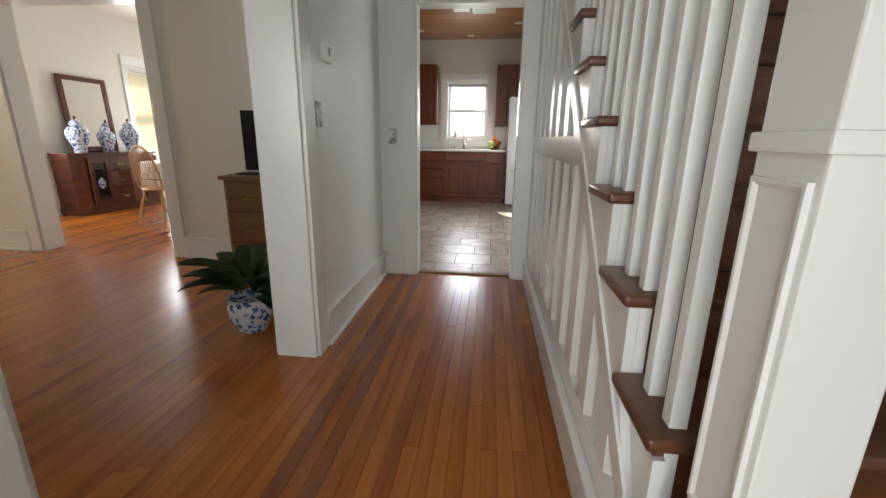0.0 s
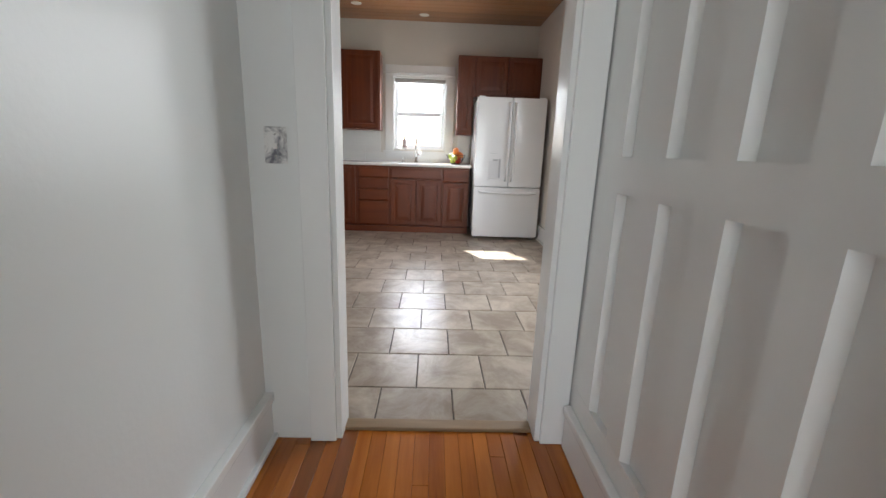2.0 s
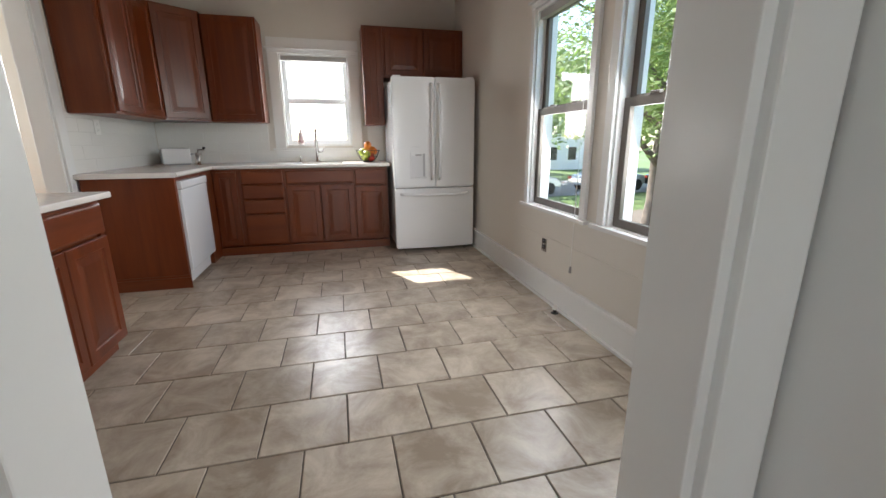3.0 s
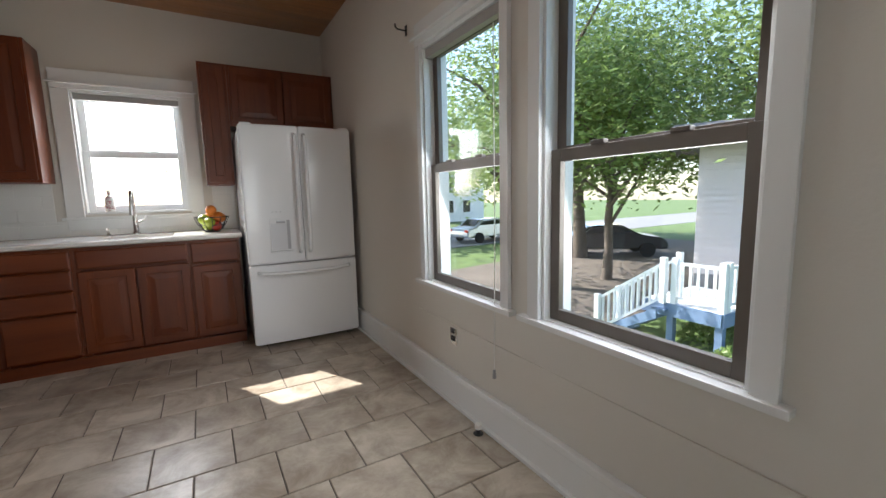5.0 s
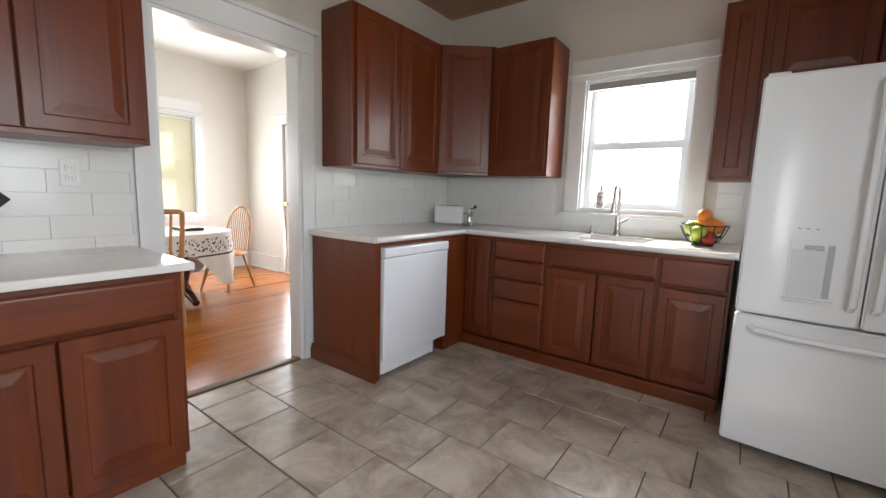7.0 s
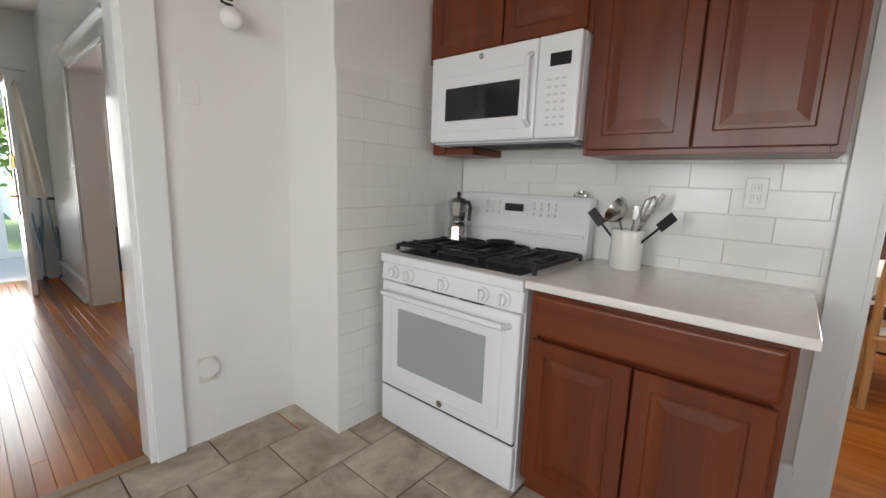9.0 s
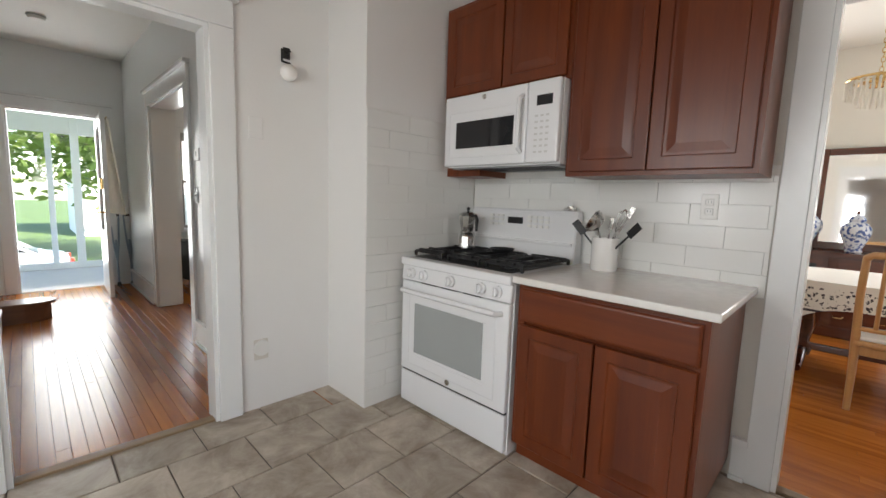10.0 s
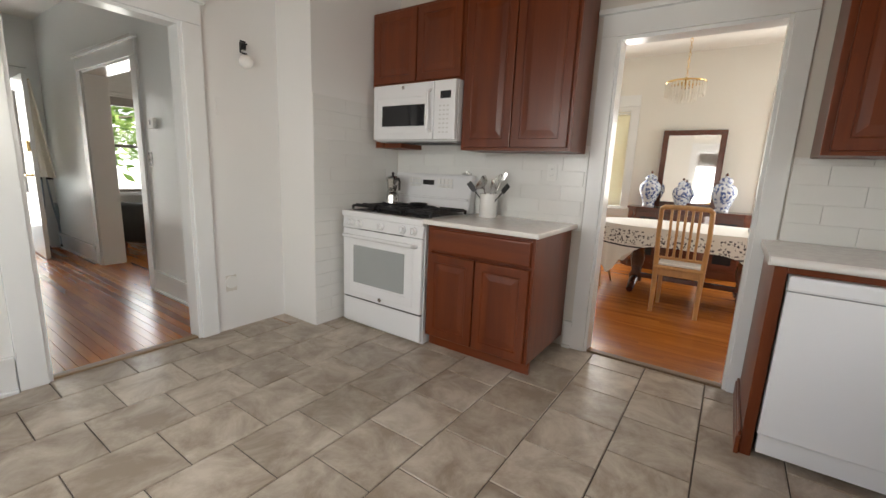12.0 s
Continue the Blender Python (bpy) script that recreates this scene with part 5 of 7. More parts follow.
upper = [(1.3, max(0.0, zp(1.3)))] + [p for p in saw[1:-1] if p[0] > 1.3] + [(HY1, zp(HY1))]
part("stringer", prism_bm(upper, SXF, SXF + 0.0235, "x"), TRIM, sp)
part("stringer_foot", prism_bm([(NY + 0.06, 0), (1.3, 0), (1.3, 0.53), (1.26, 0.53), (1.26, 0.35), (NY + 0.26, 0.35), (NY + 0.26, 0.15), (NY + 0.06, 0.15)], SXF, SXF + 0.0235, "x"), TRIM, sp)
part("bottom_rail", box_bm((SXF, 1.31, 0), (SXF + 0.0235, HY1, 0.27)), TRIM, sp)
part("middle_rail", prism_bm([(2.175, 1.02), (HY1, 1.02), (HY1, 1.13), (2.29, 1.13)], SXF, SXF + 0.0235, "x"), TRIM, sp)
far = [3.676 - 0.2405 * i for i in range(10)]
PW = 0.15
edges = [(f - PW, f) for f in far if f - PW > 1.32]
stiles = [(edges[0][1], HY1)] + [(b[1], a[0]) for a, b in zip(edges, edges[1:])] + [(1.31, edges[-1][0])]
for a, b in stiles:
    part("stile", prism_bm([(a, 0.2705), (b, 0.2705), (b, zp(b) - 0.001), (a, zp(a) - 0.001)], SXF + 0.0003, SXF + 0.0235, "x"), TRIM, sp)
def bevel_strip(y_in, y_out, z0, zt_in, zt_out):
    """A slanting strip from the frame's face to the sunk panel."""
    bm = bmesh.new()
    v = [bm.verts.new(q) for q in ((SXF + 0.001, y_out, z0), (SXF + 0.0238, y_in, z0), (SXF + 0.0238, y_in, zt_in), (SXF + 0.001, y_out, zt_out), (SXF + 0.0238, y_out, z0), (SXF + 0.0238, y_out, zt_out))]
    for f in ((0, 1, 2, 3), (0, 4, 1), (3, 2, 5), (0, 3, 5, 4), (1, 4, 5, 2)):
        bm.faces.new([v[i] for i in f])
    bmesh.ops.recalc_face_normals(bm, faces=bm.faces)
    return bm
for y0, y1 in edges:
    cells = [(0.27, lambda y: min(1.02, zp(y)))]
    if zp(y1) > 1.16:
        cells.append((1.13, zp))
    for z0, top in cells:
        if top(y0) - z0 > 0.05:
            part("panel_bevel", bevel_strip(y0 + 0.017, y0, z0, top(y0 + 0.017), top(y0)), TRIM, sp)
        if top(y1) - z0 > 0.05:
            part("panel_bevel", bevel_strip(y1 - 0.017, y1, z0, top(y1 - 0.017), top(y1)), TRIM, sp)
part("slope_bead", prism_bm([(1.35, zp(1.35) + 0.112), (HY1, zp(HY1) + 0.112), (HY1, zp(HY1) + 0.126), (1.35, zp(1.35) + 0.126)], SXF - 0.008, SXF - 0.0002, "x"), TRIM, sp)
part("base_board", box_bm((SXF - 0.022, 1.2, 0), (SXF - 0.0005, HY1 - 0.03, 0.15), 0.004), TRIM, sp)
part("base_moulding", box_bm((SXF - 0.032, 1.2, 0.15), (SXF - 0.0005, HY1 - 0.03, 0.185), 0.008), TRIM, sp)

stair = thing("staircase", "wooden stairs with stained treads and white balusters", "stairs", kind="structure")
for k in range(14):
    ny, nz = NY + RUN * k, NZ + RISE * k
    y1 = min(ny + RUN + 0.028, HY1 - 0.01)
    x0 = SXF - 0.02 if k else 0.17
    if k:
        tr = part("tread", box_bm((x0, ny, nz - 0.03), (1.295, y1, nz), 0.01, 3), STAIRWOOD, stair, smooth=True)
    else:
        out = [(1.295, y1)] + [(1.295, ny)] + [(0.2 + 0.22 * math.cos(a), ny + 0.14 + 0.14 * math.sin(a)) for a in [-math.pi / 2 - math.pi * j / 10 for j in range(11)]]
        tr = part("tread", prism_bm(out, nz - 0.03, nz, "z", 0.006), STAIRWOOD, stair)
        part("riser", prism_bm([(1.295, ny + 0.06), (1.295, ny + 0.03), (0.2, ny + 0.03), (0.08, ny + 0.06), (0.02, ny + 0.14), (0.08, ny + 0.22), (0.2, ny + 0.25), (0.34, ny + 0.25)], 0, nz - 0.031), STAIRWOOD, stair)
    if k:
        part("riser", box_bm((SXF + 0.002, ny + 0.026, nz - RISE), (1.295, ny + 0.044, nz - 0.031)), STAIRWOOD, stair)
    for j, dy in enumerate((0.055, 0.16)):
        if ny + dy < HY1 - 0.05 and k > 1:
            part("baluster", box_bm((SXF + 0.03, ny + dy - 0.017, nz), (SXF + 0.064, ny + dy + 0.017, nz + 0.86 + 0.95 * (dy - 0.05)), 0.002), TRIM, stair)
rail0, rail1 = (SXF + 0.047, 1.12, NZ + 0.89 + 0.948 * (1.12 - NY)), (SXF + 0.047, HY1 - 0.02, NZ + 0.89 + 0.948 * (HY1 - 0.02 - NY))
part("handrail", tube_bm([rail0, rail1], 0.03, 12), STAIRWOOD, stair, smooth=True)
nw = thing("newel_post", "white painted square newel post with moulded panels", "newel post")
nx0, nx1, ny0, ny1 = 0.385, 0.505, 1.045, 1.17
part("post", box_bm((nx0, ny0, NZ + 0.2), (nx1, ny1, 1.5), 0.004), TRIM, nw)
for z0, z1 in ((0.56, 1.07),):
    part("panel", ring_bm(0.1, z1 - z0, 0.008, [(0, 0), (0.006, 0), (0.012, 0.005), (0.02, 0.005)]), TRIM, nw).matrix_basis = pose(nx0, ny1 - 0.012, z0, 0, 0, -90)
part("collar", box_bm((nx0 - 0.008, ny0 - 0.008, 1.1), (nx1 + 0.008, ny1 + 0.008, 1.125), 0.004), TRIM, nw)
part("base", box_bm((nx0 - 0.012, ny0 - 0.012, NZ + 0.2), (nx1 + 0.012, ny1 + 0.012, 0.52), 0.005), TRIM, nw)
part("cap", box_bm((nx0 - 0.03, ny0 - 0.03, 1.5005), (nx1 + 0.03, ny1 + 0.03, 1.54), 0.01), TRIM, nw)

# front door, porch
fdoor = thing("front_door", "white glazed house door standing open with a sheer curtain", "door", at=pose(-0.515, HY0 + 0.03, 0, 0, 0, 88))
for nm, lo, hi in (("stile", (0, 0, 0.01), (0.12, 0.042, 2.08)), ("stile", (0.7, 0, 0.01), (0.82, 0.042, 2.08)), ("rail", (0.12, 0, 0.01), (0.7, 0.042, 0.75)), ("rail", (0.12, 0, 1.95), (0.7, 0.042, 2.08))):
    part(nm, box_bm(lo, hi, 0.003), TRIM, fdoor)
part("pane", box_bm((0.12, 0.018, 0.75), (0.7, 0.024, 1.95)), GLASS, fdoor).visible_shadow = False
cb = bmesh.new()
cols = []
for i in range(41):
    x = 0.06 + 0.7 * i / 40
    off = -0.03 + 0.014 * math.sin(i * 1.3) + 0.006 * math.sin(i * 2.9)
    cols.append([cb.verts.new((x, 0.062 - off + 0.1 * (x / 0.76) ** 2, 0.95)), cb.verts.new((x, 0.048 - off * 0.8, 2.02))])
for a, b in zip(cols, cols[1:]):
    cb.faces.new((a[0], b[0], b[1], a[1]))
bmesh.ops.solidify(cb, geom=cb.faces[:], thickness=0.002)
part("curtain", cb, CURTAIN, fdoor, "sheer white curtain", smooth=True)
part("curtain_rod", tube_bm([(0.04, 0.062, 2.03), (0.78, 0.062, 2.03)], 0.006, 8), GOLD, fdoor, smooth=True)
part("door_handle", tube_bm([(0.76, 0.0, 0.98), (0.76, -0.06, 0.98), (0.66, -0.065, 0.98)], 0.011, 8), GOLD, fdoor, smooth=True)
lk = part("lock_case", box_bm((0.7, -0.03, 1.24), (0.79, 0, 1.36), 0.006), GOLD, fdoor)
for x in (-0.8, -0.66):
    cu = thing("crutch", "blue-grey metal crutch leaning in the corner", "crutch", "pair of crutches", at=pose(x, -0.33, 0, 8, 0, 0))
    for dx in (-0.05, 0.05):
        part("upright", tube_bm([(0, 0, 0.32), (dx * 0.6, 0, 0.6), (dx, 0, 1.0), (dx, 0, 1.4)], 0.011, 8), BLUEMETAL, cu, smooth=True)
    part("leg", tube_bm([(0, 0, 0.02), (0, 0, 0.6)], 0.012, 8), BLUEMETAL, cu, smooth=True)
    part("foot_tip", lathe_bm([(0, 0), (0.024, 0), (0.018, 0.05), (0, 0.05)], 12), RUBBER, cu, smooth=True)
    part("arm_pad", box_bm((-0.085, -0.022, 1.39), (0.085, 0.022, 1.45), 0.015, 3), FABRIC, cu, smooth=True)
    part("hand_grip", tube_bm([(-0.05, 0, 0.92), (0.05, 0, 0.92)], 0.018, 10), FABRIC, cu, smooth=True)
structure("porch_floor", box_bm((-2.0, -2.4, -0.16), (1.6, HY0 - 0.16, -0.02)), mat("porch_floor_paint", (0.55, 0.5, 0.46), 0.5, var=0.05), "pale painted porch floor", "floor")
structure("porch_ceiling", box_bm((-2.0, -2.5, 2.45), (1.6, HY0 - 0.16, 2.52)), CEIL, "white porch ceiling", "ceiling")
pw = thing("porch_glazing", "white framed sliding glass doors of the porch", "porch window", kind="structure")
for a, b in ((-2.0, -1.9), (-1.2, -1.13), (-0.5, -0.4), (0.28, 0.36), (1.0, 1.06), (1.5, 1.6)):
    part("post", box_bm((a, -2.4, -0.02), (b, -2.33, 2.45), 0.004), TRIM, pw)
for z0, z1 in ((-0.02, 0.08), (2.05, 2.449)):
    part("rail", box_bm((-1.9, -2.39, z0), (1.5, -2.34, z1), 0.004), TRIM, pw)
part("sliding_stile", box_bm((-0.18, -2.33, 0.08), (-0.11, -2.3, 2.05), 0.004), VINYL, pw)
part("pane", box_bm((-1.9, -2.37, 0.08), (1.5, -2.364, 2.05)), GLASS, pw).visible_shadow = False
pl = thing("porch_lamp", "small round porch ceiling lamp", "lamp", at=pose(-0.25, -1.5, 2.45))
part("globe", lathe_bm([(0.09, 0), (0.09, -0.03), (0.06, -0.07), (0, -0.085)], 20), BULB, pl, smooth=True)
sd = thing("smoke_detector", "white round smoke detector on the hall ceiling", "smoke detector", at=pose(-0.04, 0.7, HZ))
part("housing", lathe_bm([(0.07, 0), (0.07, -0.02), (0.055, -0.04), (0, -0.042)], 24), PLASTIC, sd, smooth=True)
part("vent_ring", lathe_bm([(0.071, -0.008), (0.073, -0.012), (0.071, -0.016)], 24), GREYPL, sd)

cd_ = thing("cellar_door", "white painted flush door beside the hall doorway, closed", "door")
part("leaf", box_bm((0.452, KY0 + 0.001, 0.09), (1.16, KY0 + 0.014, 2.05), 0.003), TRIM, cd_)
part("door_knob", lathe_bm([(0, 0.06), (0.024, 0.056), (0.028, 0.035), (0.012, 0.02), (0.012, 0)], 14), GOLD, cd_, smooth=True).matrix_basis = pose(0.52, KY0 + 0.0145, 1.0, -90, 0, 0)
# black strip painting the dark of the gap below the leaf
part("foot_gap_shade", box_bm((0.452, KY0 + 0.001, 0.06), (1.16, KY0 + 0.006, 0.089)), BLACK, cd_)
part("sill", box_bm((0.452, KY0 + 0.001, 0.0), (1.16, KY0 + 0.01, 0.0595)), TRIM, cd_)

# ---- living room ----
dr_ = thing("dresser", "brown wooden dresser with rows of drawers", "dresser", at=pose(-1.92, 3.44, 0))
part("body", box_bm((0, 0.02, 0.06), (0.86, 0.39, 0.8), 0.004), PINE, dr_)
part("top", box_bm((-0.02, -0.012, 0.8), (0.88, 0.4, 0.83), 0.006), PINE, dr_)
part("plinth", box_bm((0.01, 0.03, 0), (0.85, 0.37, 0.06)), PINE, dr_)
for z0, z1 in ((0.09, 0.31), (0.33, 0.55), (0.57, 0.78)):
    for x0, x1 in ((0.02, 0.42), (0.44, 0.84)):
        d = part("drawer_front", ring_bm(x1 - x0, z1 - z0, 0.02, SLAB), PINE, dr_)
        d.location = (x0, 0.019, z0)
        part("pull", tube_bm([(0.14, -0.02, (z1 - z0) / 2), (0.15, -0.045, (z1 - z0) / 2 - 0.01), (0.25, -0.045, (z1 - z0) / 2 - 0.01), (0.26, -0.02, (z1 - z0) / 2)], 0.005, 6), GOLD, d)
tv = thing("television", "black flat-screen television on the dresser", "television", at=pose(-1.83, 3.62, 0.83))
part("screen", box_bm((0, 0, 0.03), (0.74, 0.03, 0.47), 0.006), BLACKGLOSS, tv)
part("neck", box_bm((0.33, 0.005, 0.012), (0.41, 0.025, 0.04)), BLACK, tv)
part("stand", box_bm((-0.04, -0.07, 0), (0.78, 0.1, 0.012), 0.004), BLACK, tv)
pp = thing("potted_plant", "leafy green houseplant in a blue and white pot", "plant", at=pose(-1.33, 2.71, 0))
part("pot", lathe_bm([(0, 0), (0.08, 0), (0.085, 0.016), (0.118, 0.085), (0.127, 0.155), (0.118, 0.19), (0.127, 0.207), (0.114, 0.207), (0.106, 0.175), (0, 0.165)], 32), PORCELAIN, pp, "blue and white porcelain pot", smooth=True)
lb = bmesh.new()
rng = random.Random(4)
for i in range(40):
    a = rng.uniform(0, 2 * math.pi)
    ln = rng.uniform(0.22, 0.36)
    lift = rng.uniform(0.5, 1.5)
    wd = rng.uniform(0.042, 0.066)
    d = Vector((math.cos(a), math.sin(a), 0))
    s = Vector((-math.sin(a), math.cos(a), 0))
    p, prev = Vector((0.04 * d.x, 0.04 * d.y, 0.18)), None
    stem = rng.uniform(0.08, 0.4)
    for j in range(9):
        u = j / 8
        q = p + d * (ln * u * math.cos(lift * (1 - u))) + Vector((0, 0, ln * (stem + 0.75 * math.sin(lift) * u - 0.6 * u * u * (1.15 - 0.55 * lift))))
        w = wd * max(0.12, math.sin(math.pi * max(0, (u - 0.15) / 0.85)) ** 0.45) if u > 0.15 else 0.006
        cur = [lb.verts.new(q - s * w + Vector((0, 0, 0.45 * w))), lb.verts.new(q), lb.verts.new(q + s * w + Vector((0, 0, 0.45 * w)))]
        if prev:
            lb.faces.new((prev[0], prev[1], cur[1], cur[0]))
            lb.faces.new((prev[1], prev[2], cur[2], cur[1]))
        prev = cur
part("leaves", lb, DARKLEAF, pp, "broad dark green leaves", smooth=True)
ac = thing("armchair", "dark upholstered armchair by the living room window", "armchair", at=pose(-1.75, 0.25, 0, 0, 0, 25))
part("seat", box_bm((-0.3, -0.35, 0.25), (0.3, 0.3, 0.45), 0.05, 3), FABRIC, ac, smooth=True)
part("backrest", box_bm((-0.36, 0.25, 0.3), (0.36, 0.45, 1.1), 0.09, 4), FABRIC, ac, smooth=True)
for s in (-1, 1):
    part("armrest", box_bm((s * 0.37 - 0.08, -0.36, 0.1), (s * 0.37 + 0.08, 0.3, 0.63), 0.05, 3), FABRIC, ac, smooth=True)
for x in (-0.3, 0.3):
    for y in (-0.28, 0.36):
        part("leg", lathe_bm([(0.02, 0), (0.03, 0.3)], 10, (x, y, 0)), MAHOGANY, ac)

# ---- dining room ----
bf = thing("buffet", "dark mahogany sideboard with glazed doors and a bowed drawer front", "sideboard", at=pose(-5.95, 5.72, 0))
part("top", prism_bm([(0, -0.02), (0.3, -0.02), (0.44, 0.12), (0.46, 0.45), (0.5, 0.75), (0.46, 1.05), (0.44, 1.36), (0.3, 1.5), (0, 1.5)], 0.82, 0.855, "z", 0.006), MAHOGANY, bf)
part("body", prism_bm([(0.01, 0), (0.28, 0), (0.4, 0.12), (0.42, 0.45), (0.42, 1.03), (0.4, 1.36), (0.28, 1.48), (0.01, 1.48)], 0.1, 0.82), MAHOGANY, bf)
part("plinth", prism_bm([(0, -0.02), (0.3, -0.02), (0.43, 0.11), (0.46, 0.75), (0.43, 1.37), (0.3, 1.5), (0, 1.5)], 0.0, 0.1, "z", 0.01), MAHOGANY, bf)
for i, (z0, z1) in enumerate(((0.12, 0.34), (0.36, 0.58), (0.6, 0.8))):
    d = part("drawer_front", prism_bm([(0.42, 0.47), (0.47, 0.55), (0.49, 0.75), (0.47, 0.95), (0.42, 1.02)], z0, z1, "z", 0.006), MAHOGANY, bf)
    for y in (0.6, 0.9):
        part("pull", tube_bm([(0.475, y - 0.04, (z0 + z1) / 2), (0.505, y - 0.03, (z0 + z1) / 2 - 0.015), (0.505, y + 0.03, (z0 + z1) / 2 - 0.015), (0.475, y + 0.04, (z0 + z1) / 2)], 0.005, 6), GOLD, d)
for y0, y1 in ((0.14, 0.44), (1.05, 1.35)):
    d = part("glazed_door", boxes_bm([((0.421, y0, 0.14), (0.445, y0 + 0.05, 0.79)), ((0.421, y1 - 0.05, 0.14), (0.445, y1, 0.79)), ((0.421, y0 + 0.05, 0.14), (0.445, y1 - 0.05, 0.2)), ((0.421, y0 + 0.05, 0.73), (0.445, y1 - 0.05, 0.79))]), MAHOGANY, bf)
    part("glass", box_bm((0.424, y0 + 0.05, 0.2), (0.43, y1 - 0.05, 0.73)), BLACKGLOSS, d, "dark glass with china behind it")
    part("china", lathe_bm([(0, 0), (0.03, 0), (0.06, 0.05), (0.065, 0.1), (0.03, 0.16), (0.02, 0.2), (0, 0.2)], 14, (0.4, (y0 + y1) / 2, 0.35)), PORCELAIN, d, smooth=True)
mi = thing("wall_mirror", "large mirror in a dark wooden frame leaning on the sideboard", "mirror", at=pose(-5.9, 6.01, 0.856, 0, -2, 0))
for nm, lo, hi in (("frame_side", (0, 0, 0), (0.035, 0.07, 1.06)), ("frame_side", (0, 0.68, 0), (0.035, 0.75, 1.06)), ("frame_bottom", (0, 0.07, 0), (0.035, 0.68, 0.08)), ("frame_top", (0, 0.07, 0.99), (0.035, 0.68, 1.06))):
    part(nm, box_bm(lo, hi, 0.008), MAHOGANY, mi)
part("mirror_glass", box_bm((0.008, 0.07, 0.08), (0.02, 0.68, 0.99)), MIRROR, mi)
def jar(y, h, x=-5.7):
    j = thing("ginger_jar", "blue and white porcelain ginger jar on the sideboard", "jar", "jars on the sideboard", at=pose(x, y, 0.856))
    s = h / 0.5
    part("jar_body", lathe_bm([(r * s, z * s) for r, z in ((0, 0), (0.075, 0), (0.085, 0.02), (0.075, 0.05), (0.11, 0.14), (0.145, 0.24), (0.14, 0.31), (0.1, 0.365), (0.07, 0.38), (0.07, 0.4))], 28), PORCELAIN, j, smooth=True)
    part("lid", lathe_bm([(r * s, z * s) for r, z in ((0.08, 0.395), (0.083, 0.41), (0.06, 0.45), (0.02, 0.465), (0.014, 0.48))], 24), PORCELAIN, j, smooth=True)
    part("finial", lathe_bm([(r * s, z * s) for r, z in ((0.012, 0.475), (0.022, 0.49), (0.014, 0.51), (0.008, 0.52), (0, 0.525))], 14), MAHOGANY, j, smooth=True)
jar(5.96, 0.48)
jar(6.36, 0.4, -5.66)
jar(6.83, 0.48)

TC = Vector((-4.35, 6.63, 0))
tb = thing("dining_table", "dark wooden dining table on a turned pedestal base", "table", at=pose(*TC))
def oval(a, b, n=48, p=2.6):
    return [(a * math.copysign(abs(math.cos(t)) ** (2 / p), math.cos(t)), b * math.copysign(abs(math.sin(t)) ** (2 / p), math.sin(t))) for t in [2 * math.pi * k / n for k in range(n)]]
part("tabletop", prism_bm(oval(0.52, 0.94), 0.72, 0.75), MAHOGANY, tb)
part("apron", prism_bm(oval(0.44, 0.85), 0.63, 0.719), MAHOGANY, tb)
for y in (-0.5, 0.5):
    part("leg", lathe_bm([(0.06, 0.08), (0.075, 0.14), (0.05, 0.2), (0.08, 0.34), (0.06, 0.46), (0.075, 0.52), (0.075, 0.629)], 16, (0, y, 0)), MAHOGANY, tb, smooth=True)
    for s in (-1, 1):
        part("foot", tube_bm([(0, y, 0.12), (s * 0.16, y, 0.1), (s * 0.3, y, 0.035)], [0.05, 0.045, 0.034], 10), MAHOGANY, tb, smooth=True)
part("stretcher", box_bm((-0.03, -0.5, 0.13), (0.03, 0.5, 0.18), 0.008), MAHOGANY, tb)
tc = thing("tablecloth", "white tablecloth with a dark flower border hanging over the table", "tablecloth", at=pose(TC.x, TC.y, 0.756))
bm = bmesh.new()
top = [bm.verts.new((x, y, 0)) for x, y in oval(0.53, 0.95, 160)]
bm.faces.new(top)
prev = top
for j in range(1, 9):
    u = j / 8
    cur = []
    for k, (x, y) in enumerate(oval(0.53, 0.95, 160)):
        t = 2 * math.pi * k / 160
        wave = 0.03 * u * math.sin(9 * t) + 0.012 * u * math.sin(23 * t + 1)
        drop = 0.24 + 0.06 * math.cos(2 * t) * -1 + 0.3 * abs(math.sin(2 * t)) ** 5
        f = 1 + 0.03 * u + wave
        cur.append(bm.verts.new((x * f, y * f, -drop * u ** 1.15)))
    for k in range(160):
        bm.faces.new((prev[k], cur[k], cur[(k + 1) % 160], prev[(k + 1) % 160]))
    prev = cur
bmesh.ops.recalc_face_normals(bm, faces=bm.faces)
part("cloth", bm, CLOTH, tc, smooth=True)
ct = thing("tray", "dark tray on the dining table", "tray", at=pose(-4.35, 7.2, 0.758))
part("dish", box_bm((-0.15, -0.1, 0), (0.15, 0.1, 0.03), 0.008), BLACK, ct)

